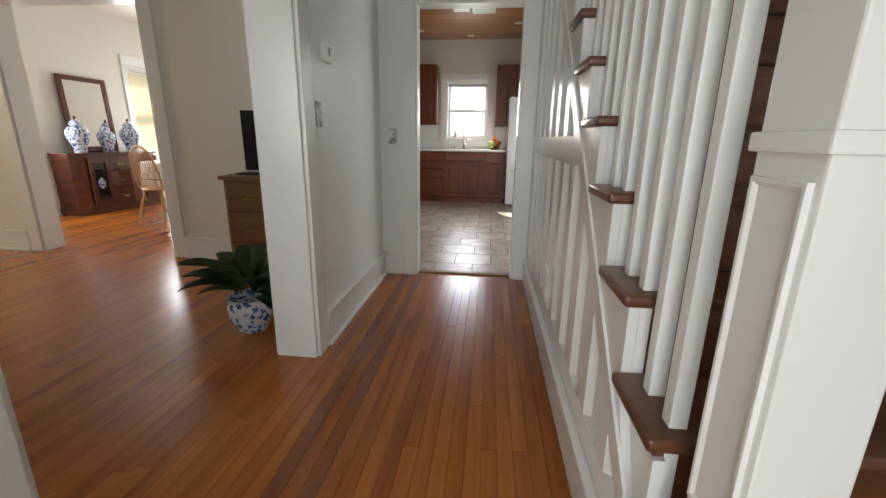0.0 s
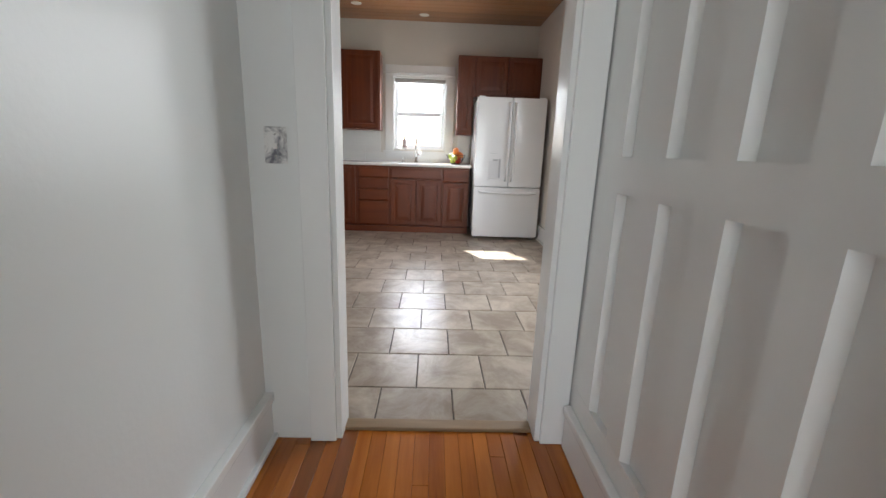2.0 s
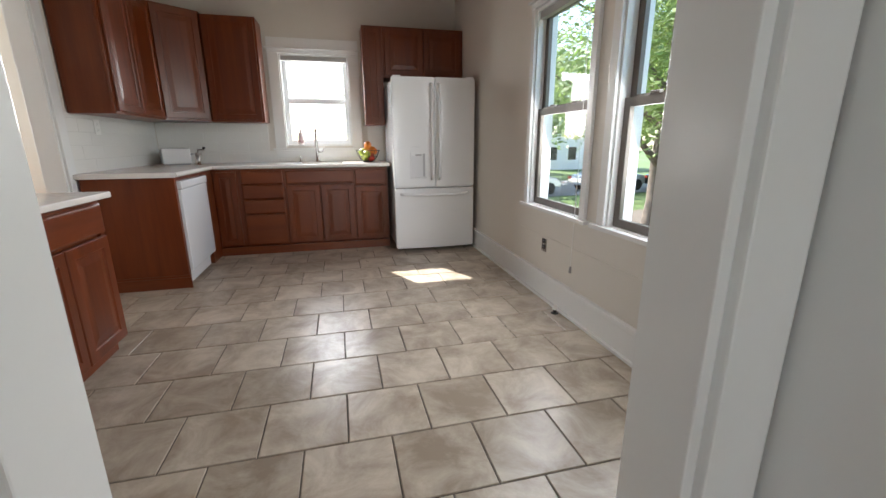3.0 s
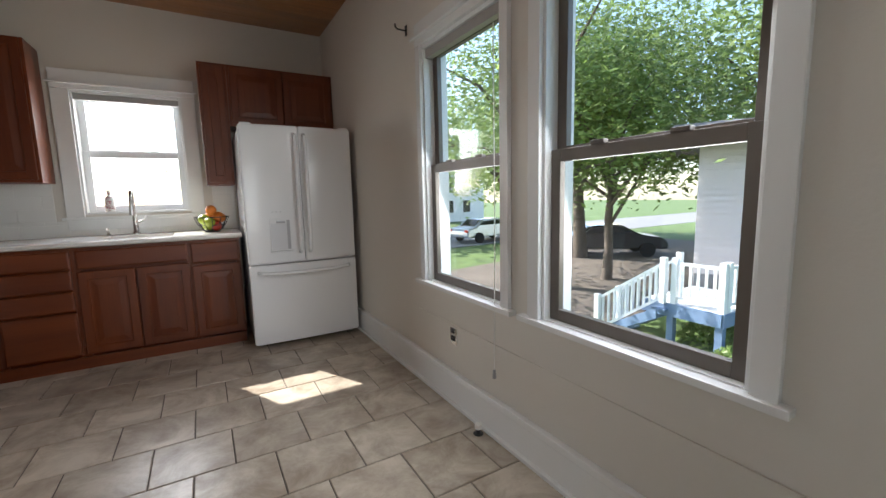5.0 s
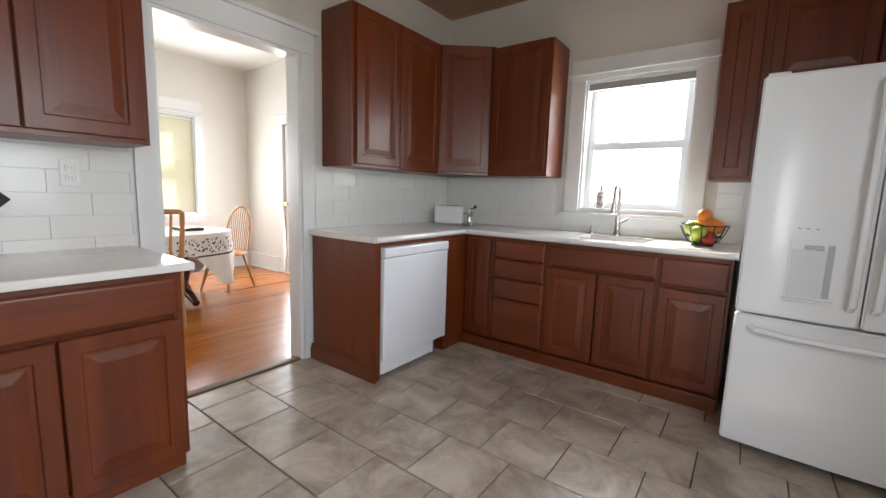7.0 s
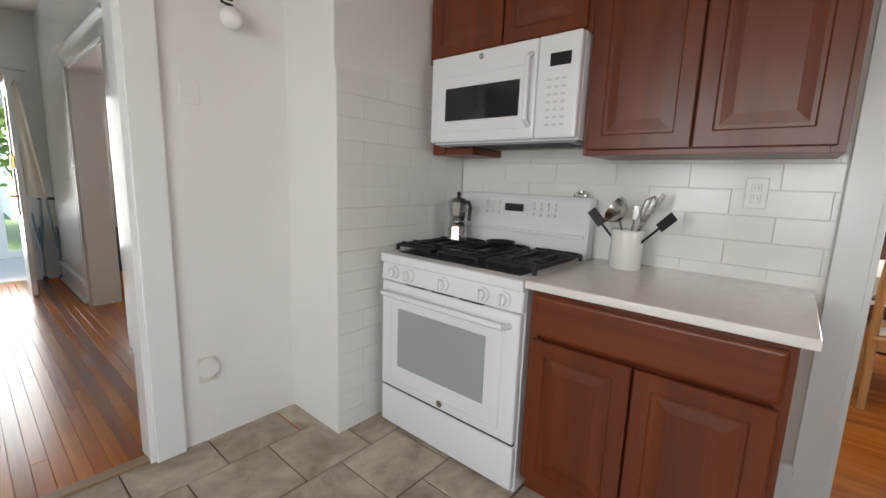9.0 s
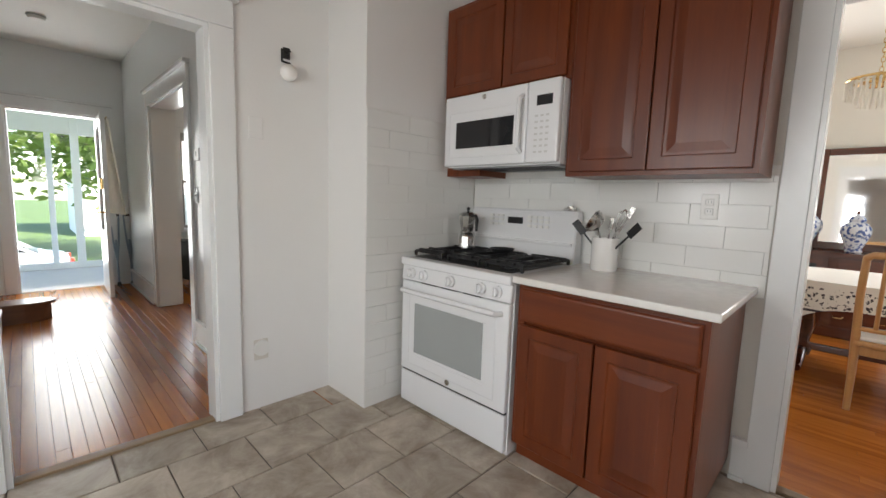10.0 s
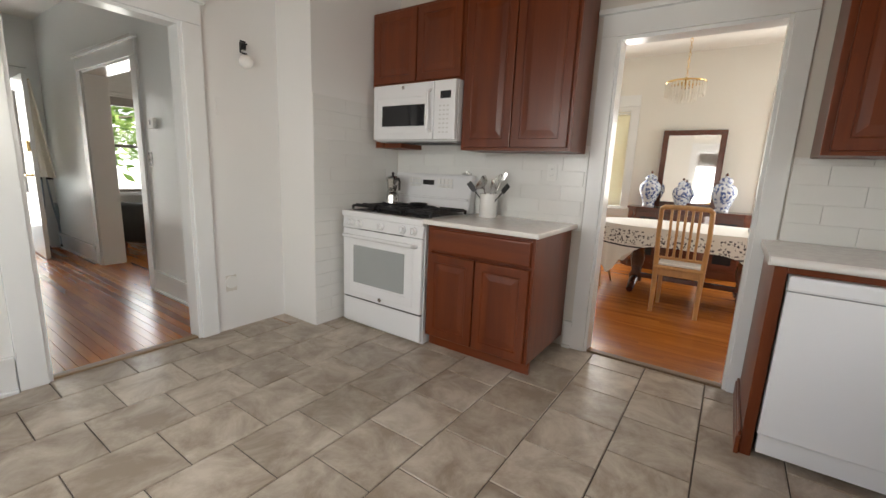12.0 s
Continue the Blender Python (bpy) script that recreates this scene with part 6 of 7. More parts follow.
def slat_chair(m, label):
    c = thing("dining_chair", label, "chair", "dining chairs", at=m)
    part("seat", box_bm((-0.2, -0.2, 0.42), (0.2, 0.2, 0.455), 0.012, 3), OAK, c, smooth=True)
    part("cushion", box_bm((-0.18, -0.18, 0.4555), (0.18, 0.18, 0.48), 0.012, 3), CERAMIC, c, "pale seat cushion", smooth=True)
    part("apron", box_bm((-0.18, -0.18, 0.36), (0.18, 0.18, 0.419), 0.004), OAK, c)
    for s in (-1, 1):
        part("back_post", tube_bm([(s * 0.185, 0.2, 0), (s * 0.185, 0.175, 0.25), (s * 0.19, 0.17, 0.45), (s * 0.2, 0.21, 0.75), (s * 0.195, 0.25, 0.99)], [0.018, 0.021, 0.023, 0.02, 0.02], 10), OAK, c, smooth=True)
        part("front_leg", tube_bm([(s * 0.17, -0.175, 0), (s * 0.175, -0.17, 0.42)], [0.016, 0.022], 10), OAK, c, smooth=True)
    part("crest_rail", tube_bm([(-0.195, 0.25, 0.98), (-0.17, 0.255, 1.0), (0, 0.262, 1.005), (0.17, 0.255, 1.0), (0.195, 0.25, 0.98)], 0.022, 10), OAK, c, smooth=True)
    part("lower_rail", tube_bm([(-0.19, 0.185, 0.53), (0.19, 0.185, 0.53)], 0.014, 8), OAK, c, smooth=True)
    for x in (-0.11, -0.055, 0, 0.055, 0.11):
        part("slat", tube_bm([(x, 0.185, 0.53), (x, 0.215, 0.75), (x, 0.255, 0.99)], 0.0115, 8), OAK, c, smooth=True)
    return c
def windsor_chair(m, label):
    c = thing("windsor_chair", label, "chair", "windsor chairs", at=m)
    part("seat", lathe_bm([(0, 0.42), (0.2, 0.42), (0.215, 0.435), (0.2, 0.455), (0, 0.45)], 28), OAK, c, smooth=True)
    hoop = [(0.18 * math.cos(a), 0.14 + 0.1 * (z - 0.45) / 0.5, z) for a, z in [(math.pi * k / 16, 0.45 + 0.53 * math.sin(math.pi * k / 16) ** 0.55) for k in range(17)]]
    part("hoop", tube_bm(hoop, 0.013, 10), OAK, c, smooth=True)
    for k in range(3, 14):
        x, y, z = hoop[k]
        part("spindle", tube_bm([(x * 0.8, 0.15, 0.45), (x, y, z)], 0.006, 6), OAK, c, smooth=True)
    for sx in (-1, 1):
        for sy in (-1, 1):
            part("leg", tube_bm([(sx * 0.12, sy * 0.11, 0.43), (sx * 0.16, sy * 0.16, 0.22), (sx * 0.2, sy * 0.21, 0)], [0.014, 0.019, 0.012], 8), OAK, c, smooth=True)
    for sx in (-1, 1):
        part("stretcher", tube_bm([(sx * 0.165, -0.165, 0.18), (sx * 0.165, 0.165, 0.18)], 0.009, 6), OAK, c, smooth=True)
    part("stretcher", tube_bm([(-0.165, 0, 0.18), (0.165, 0, 0.18)], 0.009, 6), OAK, c, smooth=True)
    return c
slat_chair(pose(-3.69, 6.61, 0, 0, 0, -90), "light oak slat-back chair pulled up to the table")
windsor_chair(pose(-4.6, 7.72, 0, 0, 0, 20), "light oak hoop-back chair at the table's end")
windsor_chair(pose(-4.28, 5.62, 0, 0, 0, 176), "light oak hoop-back chair by the sideboard")
ch = thing("chandelier", "brass chandelier hung with crystal drops", "chandelier", at=pose(-4.35, 6.36, 0))
part("canopy", lathe_bm([(0.06, DZ), (0.05, DZ - 0.03), (0, DZ - 0.04)], 18), GOLD, ch, smooth=True)
z = DZ - 0.04
i = 0
while z > 2.27:
    ring = [(0.011 * math.cos(t), 0.0, z - 0.02 + 0.02 * math.sin(t)) for t in [2 * math.pi * k / 10 for k in range(10)]]
    if i % 2:
        ring = [(y_, x_, z_) for x_, y_, z_ in ring]
    part("chain_link", tube_bm(ring, 0.0028, 5, True), GOLD, ch)
    z -= 0.034
    i += 1
part("hub", lathe_bm([(0, 2.29), (0.02, 2.28), (0.03, 2.24), (0.015, 2.18), (0, 2.16)], 16), GOLD, ch, smooth=True)
for r, zz in ((0.18, 2.235), (0.11, 2.2)):
    part("ring", tube_bm([(r * math.cos(2 * math.pi * k / 36), r * math.sin(2 * math.pi * k / 36), zz) for k in range(36)], 0.009, 8, True), GOLD, ch, smooth=True)
for k in range(6):
    a = math.pi * k / 3
    part("arm", tube_bm([(0.02 * math.cos(a), 0.02 * math.sin(a), 2.24), (0.18 * math.cos(a), 0.18 * math.sin(a), 2.235)], 0.005, 6), GOLD, ch)
for r, n_, zz, ln in ((0.18, 34, 2.226, 0.14), (0.11, 22, 2.192, 0.16)):
    for k in range(n_):
        a = 2 * math.pi * k / n_
        part("crystal", lathe_bm([(0, 0), (0.009, -0.01), (0.008, -ln + 0.02), (0, -ln)], 5, (r * math.cos(a), r * math.sin(a), zz)), CRYSTAL, ch)
gd = thing("glazed_door", "white glazed door to the garden, closed", "door", at=pose(-4.995, KY1 + 0.02, 0))
for nm, lo, hi in (("stile", (0, 0, 0.01), (0.09, 0.04, 2.09)), ("stile", (0.45, 0, 0.01), (0.54, 0.04, 2.09)), ("rail", (0.09, 0, 0.01), (0.45, 0.04, 0.25)), ("rail", (0.09, 0, 1.97), (0.45, 0.04, 2.09))):
    part(nm, box_bm(lo, hi, 0.003), TRIM, gd)
part("pane", box_bm((0.09, 0.016, 0.25), (0.45, 0.022, 1.97)), GLASS, gd).visible_shadow = False
part("sheer", box_bm((0.09, 0.008, 0.25), (0.45, 0.011, 1.97)), CURTAIN, gd, "sheer white fabric over the glass")
part("knob", lathe_bm([(0, -0.06), (0.025, -0.055), (0.028, -0.035), (0.012, -0.02), (0.012, 0)], 14), GOLD, gd, smooth=True).matrix_basis = pose(0.05, 0, 1.0, 90, 0, 0) @ pose(0, 0, 0, 180)


# ---- outdoors ----
structure("ground", box_bm((-120, -120, GROUND - 0.3), (120, 120, GROUND)), GRASS, "green lawn around the house", "ground")
structure("driveway", prism_bm([(3.2, 11.5), (8.5, 9.9), (24, 13.0), (24, 20.5), (4, 17.0)], GROUND + 0.002, GROUND + 0.02), ASPHALT, "worn brown-grey driveway", "driveway")
structure("street", prism_bm([(-60, 20), (60, 26), (60, 34), (-60, 28)], GROUND + 0.002, GROUND + 0.02), STREET, "pale street beyond the lawn", "road")


def tree(name, label, x, y, h, r, trunk_r, seed, leaves, lean=0.0, leaf=0.13, low=0.35):
    rg = random.Random(seed)
    t = thing(name, label, "tree", at=pose(x, y, GROUND))
    pts = [(0, 0, 0), (0.03 * h * lean, 0, 0.12 * h), (0.05 * h * lean, 0.01 * h, 0.25 * h), (0.07 * h * lean, 0, 0.45 * h), (0.1 * h * lean, 0.02 * h, 0.7 * h)]
    part("trunk", tube_bm(pts, [trunk_r * 1.35, trunk_r, trunk_r * 0.9, trunk_r * 0.6, trunk_r * 0.25], 12), BARK, t, smooth=True)
    tips = []
    for k in range(11):
        a = 2 * math.pi * k / 11 + rg.uniform(-0.3, 0.3)
        z0 = rg.uniform(0.22, 0.5) * h
        ln = r * rg.uniform(0.6, 1.0)
        base = Vector((0.06 * h * lean, 0, z0))
        end = base + Vector((math.cos(a) * ln, math.sin(a) * ln, rg.uniform(0.12, 0.42) * h))
        midp = base.lerp(end, 0.5) + Vector((0, 0, 0.06 * h))
        part("limb", tube_bm([base, midp, end], [trunk_r * 0.45, trunk_r * 0.25, trunk_r * 0.07], 7), BARK, t, smooth=True)
        tips += [end, midp, base.lerp(end, 0.75)]
    tips += [Vector((0.1 * h * lean + rg.uniform(-0.4, 0.4) * r, rg.uniform(-0.4, 0.4) * r, rg.uniform(low + 0.3, 0.95) * h)) for _ in range(16)]
    verts, faces = [], []
    for i in range(leaves):
        c = rg.choice(tips)
        s = 0.3 * r
        p = c + Vector((rg.gauss(0, s), rg.gauss(0, s), rg.gauss(0, s * 0.6)))
        if p.z < low * h * rg.uniform(0.7, 1.0):
            p.z = low * h + rg.uniform(0, 0.1) * h
        u = Vector((rg.uniform(-1, 1), rg.uniform(-1, 1), rg.uniform(-0.6, 0.6))).normalized()
        v = u.orthogonal().normalized()
        sz = leaf * rg.uniform(0.6, 1.4)
        n0 = len(verts)
        verts += [tuple(p - u * sz), tuple(p + v * sz * 0.45), tuple(p + u * sz), tuple(p - v * sz * 0.45)]
        faces.append((n0, n0 + 1, n0 + 2, n0 + 3))
    me = bpy.data.meshes.new("crown")
    me.from_pydata(verts, [], faces)
    me.materials.append(LEAF)
    cw = new("crown", me)
    cw.parent = t
    return t


tree("tree", "leafy green maple with a forked trunk beside the driveway", 8.9, 14.0, 9.0, 4.2, 0.23, 3, 20000, 0.25, 0.085)
tree("tree", "tall leafy tree behind the driveway", 14.5, 17.0, 11.0, 5.0, 0.26, 8, 24000, -0.1, 0.12)
tree("tree", "leafy tree arching over the garden", 11.5, 13.2, 8.0, 3.2, 0.14, 12, 14000, 0.3, 0.085, 0.45)
tree("tree", "tall leafy tree behind the neighbour's garden", 21.0, 11.5, 12.0, 6.0, 0.3, 31, 16000, 0.1, 0.18, 0.25)
tree("tree", "leafy green tree beyond the parked cars", 20.0, 24.0, 11.0, 6.0, 0.28, 32, 14000, 0.0, 0.2, 0.3)
tree("tree", "leafy street tree across the road", 8.0, 33.0, 10.0, 5.0, 0.3, 21, 5000, 0.0, 0.24)
tree("tree", "leafy street tree near the far houses", 16.0, 36.0, 11.0, 6.0, 0.3, 22, 5000, 0.0, 0.26)
tree("tree", "leafy street tree in front of the house", 3.5, -16.0, 9.0, 5.0, 0.3, 24, 5000, 0.0, 0.22)
tree("tree", "leafy street tree in front of the house", -3.5, -15.0, 8.0, 4.5, 0.3, 25, 5000, 0.0, 0.22)


def bush(name, label, x, y, r, h, seed, n=900):
    rg = random.Random(seed)
    b = thing(name, label, "shrub", at=pose(x, y, GROUND))
    verts, faces = [], []
    for i in range(n):
        a, q = rg.uniform(0, 2 * math.pi), rg.random() ** 0.5
        p = Vector((r * q * math.cos(a), r * q * math.sin(a), h * (1 - q * q) ** 0.5 * rg.uniform(0.3, 1.05)))
        u = Vector((rg.uniform(-1, 1), rg.uniform(-1, 1), rg.uniform(-1, 1))).normalized()
        v = u.orthogonal().normalized()
        s = rg.uniform(0.03, 0.07)
        k = len(verts)
        verts += [tuple(p - u * s), tuple(p + v * s * 0.5), tuple(p + u * s), tuple(p - v * s * 0.5)]
        faces.append((k, k + 1, k + 2, k + 3))
    me = bpy.data.meshes.new("foliage")
    me.from_pydata(verts, [], faces)
    me.materials.append(LEAF)
    f = new("foliage", me)
    f.parent = b
    for i in range(3):
        part("stem", tube_bm([(0, 0, 0), (rg.uniform(-0.3, 0.3) * r, rg.uniform(-0.3, 0.3) * r, 0.7 * h)], 0.015, 6), BARK, b)


for i, (x, y, r, h) in enumerate(((6.6, 7.6, 0.5, 0.35), (7.2, 7.3, 0.45, 0.4), (6.2, 8.3, 0.4, 0.3), (8.0, 7.0, 0.5, 0.4), (8.2, 8.2, 0.6, 0.5))):
    bush("shrub", "low green plants in front of the deck", x, y, r, h, 40 + i)

# the neighbour's house with its deck
HXa, HXb, HYa, HYb = 9.25, 20.0, 9.2, 13.0
nh = thing("neighbour_house", "pale sided house with a grey shingle roof beyond the garden", "house", at=pose(HXa, HYa, 0, 0, 0, -62) @ pose(-HXa, -HYa, 0))
part("wall", box_bm((HXa, HYa - 0.02, GROUND), (HXb, HYb, 2.25)), SIDING, nh)
for k in range(22):
    z = -0.6 + 0.13 * k
    part("siding_board", prism_bm([(HYa - 0.065, z), (HYa - 0.021, z), (HYa - 0.021, z + 0.13), (HYa - 0.028, z + 0.13)], HXa, HXb, "x"), SIDING, nh)
part("foundation", box_bm((HXa + 0.02, HYa - 0.05, GROUND), (HXb, HYa - 0.0205, -0.6)), STREET, nh)
part("lower_roof", prism_bm([(HYa - 0.75, 2.15), (HYa - 0.75, 2.24), (HYa + 1.9, 2.85), (HYb, 2.85), (HYb, 2.15)], HXa - 0.6, HXb, "x"), ROOF, nh)
part("eave_board", box_bm((HXa - 0.62, HYa - 0.79, 2.11), (HXb, HYa - 0.752, 2.24)), DECKWHITE, nh)
part("upper_wall", box_bm((HXa + 2.2, HYa + 1.0, 2.5), (HXb, HYb, 6.2)), SIDING, nh)
part("upper_roof", prism_bm([(HYa + 0.6, 6.2), (HYa + 2.1, 7.8), (HYb + 0.4, 6.2)], HXa + 1.8, HXb, "x"), ROOF, nh)
dk = thing("garden_deck", "raised deck with white railings and blue-grey frame and steps", "deck")
DZF = -0.88
part("deck_floor", box_bm((7.45, 7.7, DZF - 0.05), (9.2, HYa - 0.05, DZF)), DECKWHITE, dk)
part("rim_beam", box_bm((7.42, 7.66, DZF - 0.24), (9.2, 7.699, DZF)), DECKBLUE, dk)
part("rim_beam", box_bm((7.4, 7.7, DZF - 0.24), (7.449, HYa - 0.05, DZF)), DECKBLUE, dk)
for x, y in ((7.5, 7.75), (7.5, 8.6), (9.0, 7.75)):
    part("post", box_bm((x - 0.06, y - 0.06, GROUND), (x + 0.06, y + 0.06, DZF - 0.05)), DECKBLUE, dk)
def railing(p, q, posts=True):
    p, q = Vector(p), Vector(q)
    d = (q - p)
    n = max(2, int(d.length / 0.12))
    for z in (0.12, 0.76):
        bm = tube_bm([p + Vector((0, 0, z)), q + Vector((0, 0, z))], 0.035, 4)
        part("rail", bm, DECKWHITE, dk)
    for i in range(1, n):
        c = p.lerp(q, i / n)
        part("baluster", box_bm((c.x - 0.018, c.y - 0.018, c.z + 0.1), (c.x + 0.018, c.y + 0.018, c.z + 0.75)), DECKWHITE, dk)
    for c in (p, q):
        part("rail_post", box_bm((c.x - 0.05, c.y - 0.05, c.z), (c.x + 0.05, c.y + 0.05, c.z + 0.86)), DECKWHITE, dk)
railing((7.47, 7.73, DZF), (7.47, 8.55, DZF))
railing((7.6, 7.73, DZF), (9.1, 7.73, DZF))
railing((7.35, 8.7, DZF), (6.85, 9.75, GROUND))
railing((8.2, 8.9, DZF), (7.75, 9.95, GROUND))
for k in range(4):
    u = (k + 0.5) / 4
    part("step", box_bm((7.35 - 0.5 * u, 8.6 + 1.1 * u - 0.12, DZF + (GROUND - DZF) * u - 0.04), (8.25 - 0.5 * u, 8.6 + 1.1 * u + 0.14, DZF + (GROUND - DZF) * u)), DECKBLUE, dk)
for x in (7.3, 8.15):
    part("stringer", prism_bm([(8.6, DZF - 0.22), (8.6, DZF - 0.02), (9.75, GROUND + 0.16), (9.75, GROUND)], x - 0.3, x - 0.25, "x"), DECKBLUE, dk)


def car(x, y, turn, paint, label):
    c = thing("parked_car", label, "car", "parked cars", at=pose(x, y, GROUND + 0.02, 0, 0, turn))
    prof = [(-2.25, 0.35), (-2.3, 0.62), (-2.2, 0.86), (-1.6, 0.95), (-0.9, 1.38), (0.35, 1.42), (1.15, 0.98), (2.0, 0.86), (2.25, 0.68), (2.28, 0.35)]
    bm = prism_bm(prof, -0.88, 0.88, "y")
    for v in bm.verts:
        if v.co.z > 1.1:
            v.co.y *= 0.8
    bmesh.ops.bevel(bm, geom=bm.edges[:], offset=0.06, segments=2, affect="EDGES")
    part("body", bm, paint, c, smooth=True)
    for s in (-1, 1):
        part("side_window", prism_bm([(-1.45, 0.98), (-0.85, 1.3), (0.3, 1.34), (0.95, 1.0)], s * 0.815 - 0.03, s * 0.815 + 0.03, "y"), BLACKGLOSS, c)
        part("tail_light", box_bm((-2.3, s * 0.72 - 0.13, 0.68), (-2.2, s * 0.72 + 0.13, 0.82), 0.02), REDAPPLE, c)
        for wx in (-1.4, 1.4):
            w = part("wheel", tube_bm([(wx, s * 0.9 - 0.1, 0.32), (wx, s * 0.9 + 0.02, 0.32)], 0.32, 24), RUBBER, c, smooth=True)
            part("rim", tube_bm([(wx, s * 0.92 - 0.02, 0.32), (wx, s * 0.93 + s * 0.0, 0.32)], 0.2, 16), STEEL, w)
    part("rear_window", prism_bm([(-1.55, 0.99), (-1.5, 1.03), (-0.98, 1.36), (-0.93, 1.3)], -0.62, 0.62, "y"), BLACKGLOSS, c)


car(16.2, 16.8, -40, CARBLACK, "black sedan parked on the driveway")
car(9.5, 25.0, 10, CARGREY, "silver car parked along the street")
car(15.5, 25.5, 8, CARGREY, "silver car parked along the street by the lawn")
car(20.0, 24.5, 8, CARBLACK, "dark car parked along the street")
car(1.5, -11.0, 0, CARGREY, "silver car parked in front of the house")


def far_house(x, y, w, d, h, label):
    f = thing("far_house", label, "house", "houses across the street", at=pose(x, y, GROUND))
    part("wall", box_bm((0, 0, 0), (w, d, h)), DECKWHITE, f)
    part("roof", prism_bm([(-0.4, h), (d / 2, h + 2.2), (d + 0.4, h)], -0.4, w + 0.4, "x"), ROOF, f)
    for i in range(int(w / 2.2)):
        for z in (1.0, 3.6):
            if z + 1.3 < h:
                wo = part("window", box_bm((0.8 + 2.2 * i, -0.04, z), (1.7 + 2.2 * i, -0.001, z + 1.3)), BLACKGLOSS, f)
                part("sill", box_bm((0.7 + 2.2 * i, -0.1, z - 0.1), (1.8 + 2.2 * i, -0.0005, z - 0.002)), DECKWHITE, wo)


far_house(6, 42, 9, 7, 5.6, "white two-storey house across the street")
far_house(20, 43, 8, 7, 5.4, "white two-storey house behind street trees")
far_house(-12, -34, 10, 7, 5.6, "white house across the front street")


# ---- wall tiles, floor boards and floor tiles ----
MESHES = {}


def piece_mesh(key, size, bevel, material):
    k = (key, tuple(round(s, 3) for s in size))
    if k not in MESHES:
        bm = bmesh.new()
        a, b, c = size
        rings = [(0, 0), (0, c - bevel), (bevel, c)]
        prev = None
        for ins, z in rings:
            cur = [bm.verts.new(p) for p in ((ins, ins, z), (a - ins, ins, z), (a - ins, b - ins, z), (ins, b - ins, z))]
            if prev:
                for i in range(4):
                    bm.faces.new((prev[i], prev[(i + 1) % 4], cur[(i + 1) % 4], cur[i]))
            prev = cur
        bm.faces.new(prev)
        MESHES[k] = to_mesh(key, bm, material)
    return MESHES[k]


def brick_field(parent, key, m, u_max, v_max, tw, th, joint, thick, bevel, material, shift=0.5, u_off=0.0, v_off=0.0):
    """Pieces laid in offset rows over a field u_max by v_max; m maps (u, v, out) to the world."""
    row = 0
    v = -v_off
    while v < v_max:
        u = -u_off - (tw * shift if row % 2 else 0)
        while u < u_max:
            a0, a1, b0, b1 = max(u + joint / 2, 0), min(u + tw - joint / 2, u_max), max(v + joint / 2, 0), min(v + th - joint / 2, v_max)
            if a1 - a0 > 0.012 and b1 - b0 > 0.012:
                o = new(key, piece_mesh(key, (a1 - a0, b1 - b0, thick), bevel, material))
                o.parent = parent
                o.matrix_basis = m @ Matrix.Translation((a0, b0, 0))
            u += tw
        v += th
        row += 1


def axes(origin, u, v, w):
    m = Matrix.Identity(4)
    for i, a in enumerate((u, v, w)):
        m[0][i], m[1][i], m[2][i] = a
    m.translation = origin
    return m


def splash(label, lo, hi, m, u, v, name="backsplash", u_off=0.0):
    ob = structure(name, box_bm(lo, hi), SUBGROUT, label, "tiles")
    brick_field(ob, "wall_tile", m, u, v, 0.305, 0.102, 0.0016, 0.0062, 0.0012, SUBWAY, u_off=u_off)


splash("white glazed brick tiles on the chimney breast", (-2.13, 4.38, 0.0), (-1.21, 4.385, 1.74), axes((-1.21, 4.385, 0), (-1, 0, 0), (0, 0, 1), (0, 1, 0)), 0.92, 1.74)
splash("white glazed brick tiles behind the range", (KX0, 4.393, 0.86), (KX0 + 0.005, 6.09, 1.44), axes((KX0 + 0.005, 4.393, 0.86), (0, 1, 0), (0, 0, 1), (1, 0, 0)), 1.697, 0.54)
splash("white glazed brick tiles over the worktop", (KX0, 7.16, 0.94), (KX0 + 0.005, KY1, 1.385), axes((KX0 + 0.005, 7.16, 0.94), (0, 1, 0), (0, 0, 1), (1, 0, 0)), KY1 - 7.17, 0.44)
splash("white glazed brick tiles under the window", (-2.12, KY1 - 0.005, 0.94), (0.335, KY1, 1.07), axes((-2.12, KY1 - 0.005, 0.94), (1, 0, 0), (0, 0, 1), (0, -1, 0)), 2.455, 0.13)
splash("white glazed brick tiles beside the window", (-2.12, KY1 - 0.005, 1.071), (-0.98, KY1, 1.375), axes((-2.12, KY1 - 0.005, 1.071), (1, 0, 0), (0, 0, 1), (0, -1, 0)), 1.14, 0.305)
splash("white glazed brick tiles beside the fridge", (0.15, KY1 - 0.005, 1.071), (0.335, KY1, 1.375), axes((0.15, KY1 - 0.005, 1.071), (1, 0, 0), (0, 0, 1), (0, -1, 0)), 0.185, 0.305)

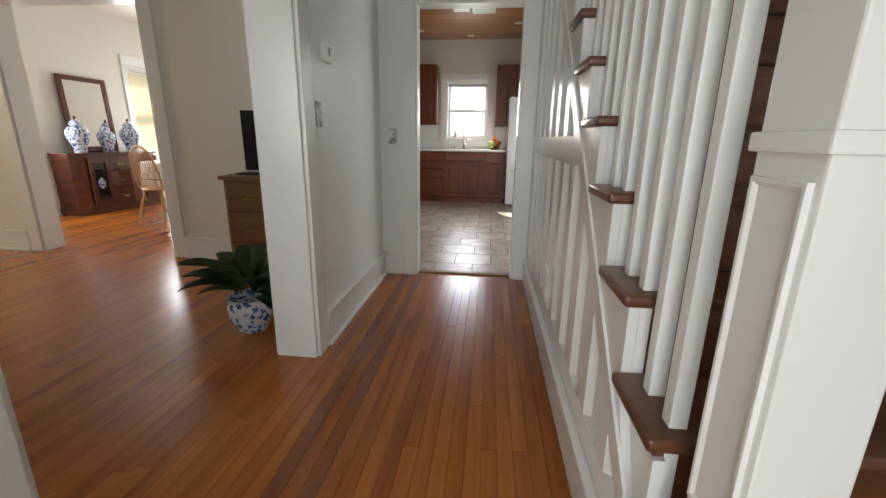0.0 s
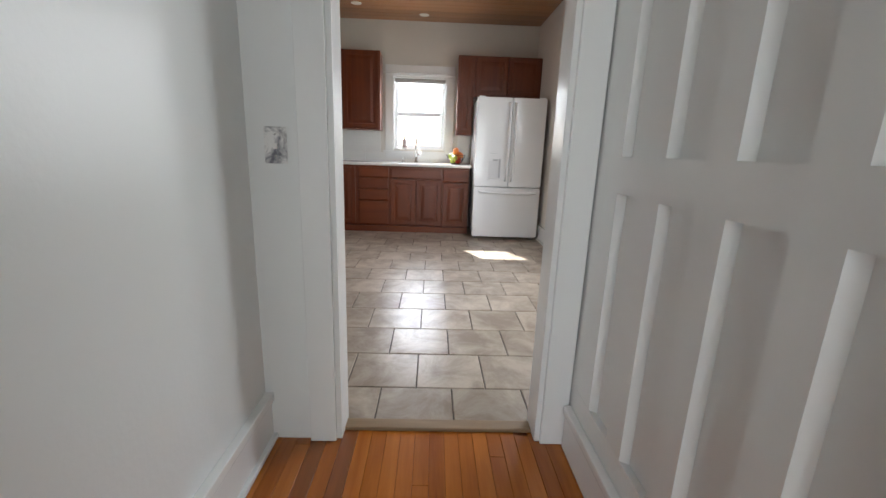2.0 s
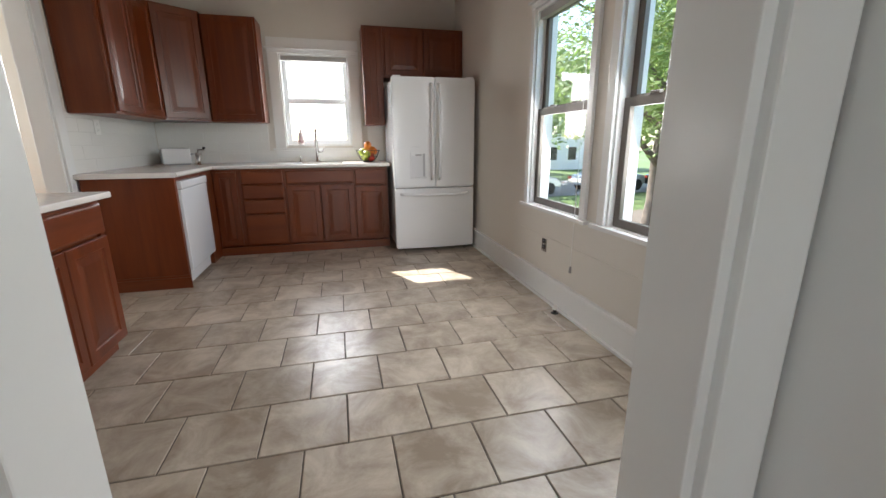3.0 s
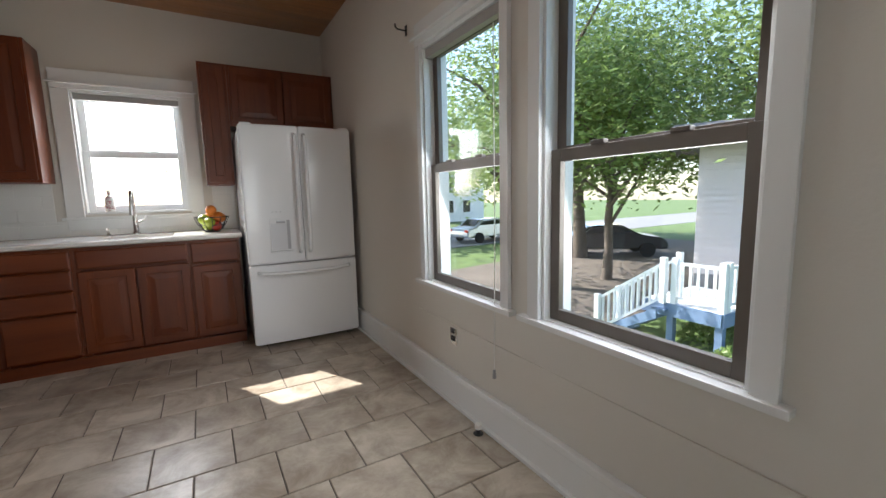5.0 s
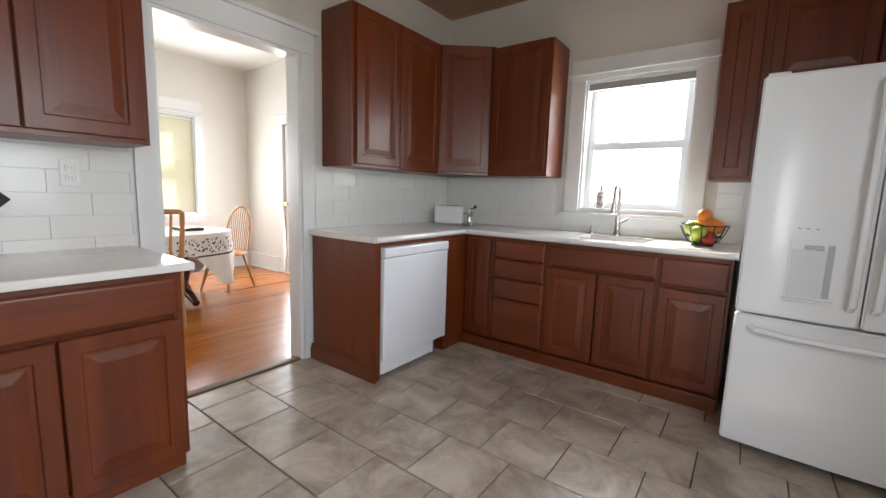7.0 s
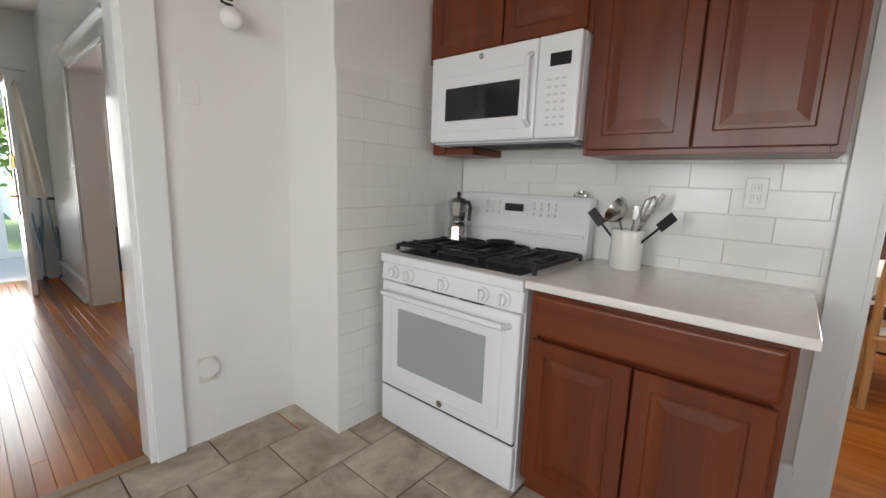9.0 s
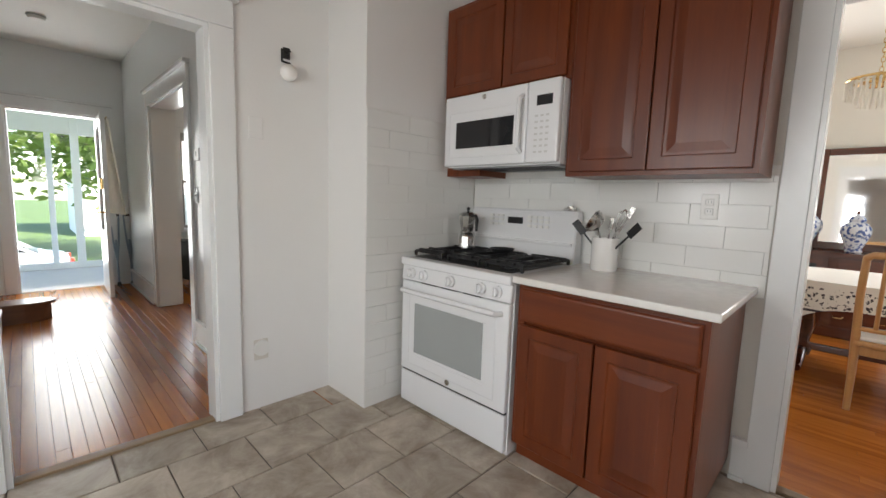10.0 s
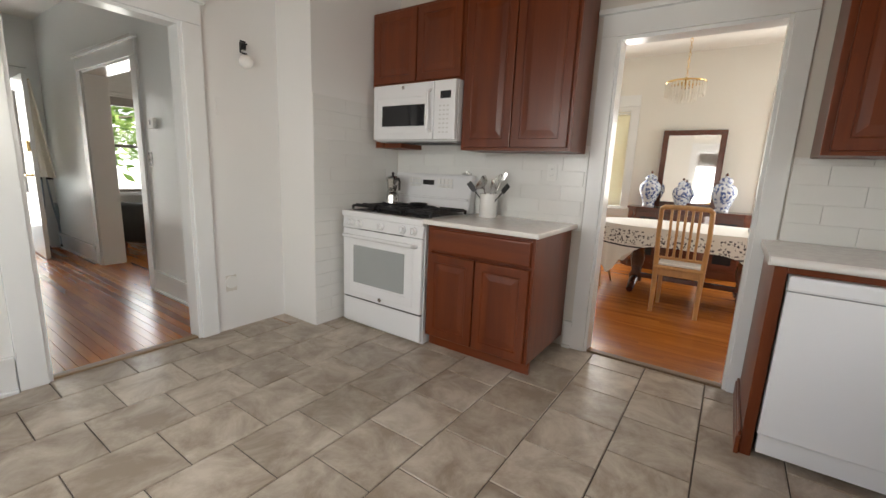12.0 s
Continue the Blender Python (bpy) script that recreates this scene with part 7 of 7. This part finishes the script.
# oak strips: those of the hall one by one, the rest joined
def strips(x0, x1, y0, y1, w, seed, parent=None, stuff=None):
    rg = random.Random(seed)
    x = x0
    i = 0
    while x < x1 - 0.004:
        xw = min(x + w, x1)
        y = y0 - rg.uniform(0, 1.2)
        while y < y1:
            ln = rg.uniform(0.9, 2.2)
            a, b = max(y, y0), min(y + ln, y1)
            if b - a > 0.02:
                if stuff is not None:
                    n0 = len(stuff[0])
                    stuff[0].extend([(x + 0.0006, a + 0.0006, -0.002), (xw - 0.0006, a + 0.0006, -0.002), (xw - 0.0006, b - 0.0006, -0.002), (x + 0.0006, b - 0.0006, -0.002), (x + 0.0006, a + 0.0006, -0.012), (xw - 0.0006, a + 0.0006, -0.012), (xw - 0.0006, b - 0.0006, -0.012), (x + 0.0006, b - 0.0006, -0.012)])
                    stuff[1].extend([(n0, n0 + 1, n0 + 2, n0 + 3), (n0, n0 + 4, n0 + 5, n0 + 1), (n0 + 1, n0 + 5, n0 + 6, n0 + 2), (n0 + 2, n0 + 6, n0 + 7, n0 + 3), (n0 + 3, n0 + 7, n0 + 4, n0)])
                else:
                    dark = i in (3, 5)
                    o = new("floor_board", piece_mesh("floor_board" + ("_dark" if dark else ""), (xw - x - 0.0012, b - a - 0.0012, 0.01), 0.0008, FLOORDARK if dark else FLOORWOOD))
                    o.parent = parent
                    o.location = (x + 0.0006, a + 0.0006, -0.012)
            y += ln
        x = xw
        i += 1


strips(HX0, SXF + 0.02, -0.45, KY0 - 0.07, 0.058, 1, parent=floor_w)
rest = ([], [])
strips(LX0 - 0.16, HX0, -0.6, LY1 + 0.18, 0.058, 2, stuff=rest)
strips(DX0, KX0 - 0.06, LY1 + 0.18, DY1, 0.058, 3, stuff=rest)
strips(SXF + 0.02, 1.3, -0.45, 1.1, 0.058, 5, stuff=rest)
me = bpy.data.meshes.new("oak_strips")
me.from_pydata(rest[0], [], rest[1])
me.materials.append(FLOORJOIN)
os_ = tagged(new("oak_strips", me), "varnished oak floor strips of the living and dining rooms", "floor boards", "", "stuff")

# stoneware tiles of the kitchen in offset rows
PITCH = 0.34
for k in range(-3, 12):
    y0, y1 = 4.906 + PITCH * k, 4.906 + PITCH * (k + 1)
    off = 0.09 if k % 2 == 0 else -0.078
    for j in range(-8, 6):
        x0, x1 = off + PITCH * j, off + PITCH * (j + 1)
        a0, a1, b0, b1 = max(x0, KX0) + 0.003, min(x1, KX1) - 0.003, max(y0, KY0 - 0.015) + 0.003, min(y1, KY1) - 0.003
        if a1 - a0 > 0.015 and b1 - b0 > 0.015:
            o = new("floor_tile", piece_mesh("floor_tile", (a1 - a0, b1 - b0, 0.006), 0.003, TILE))
            o.parent = floor_k
            o.location = (a0, b0, -0.005)
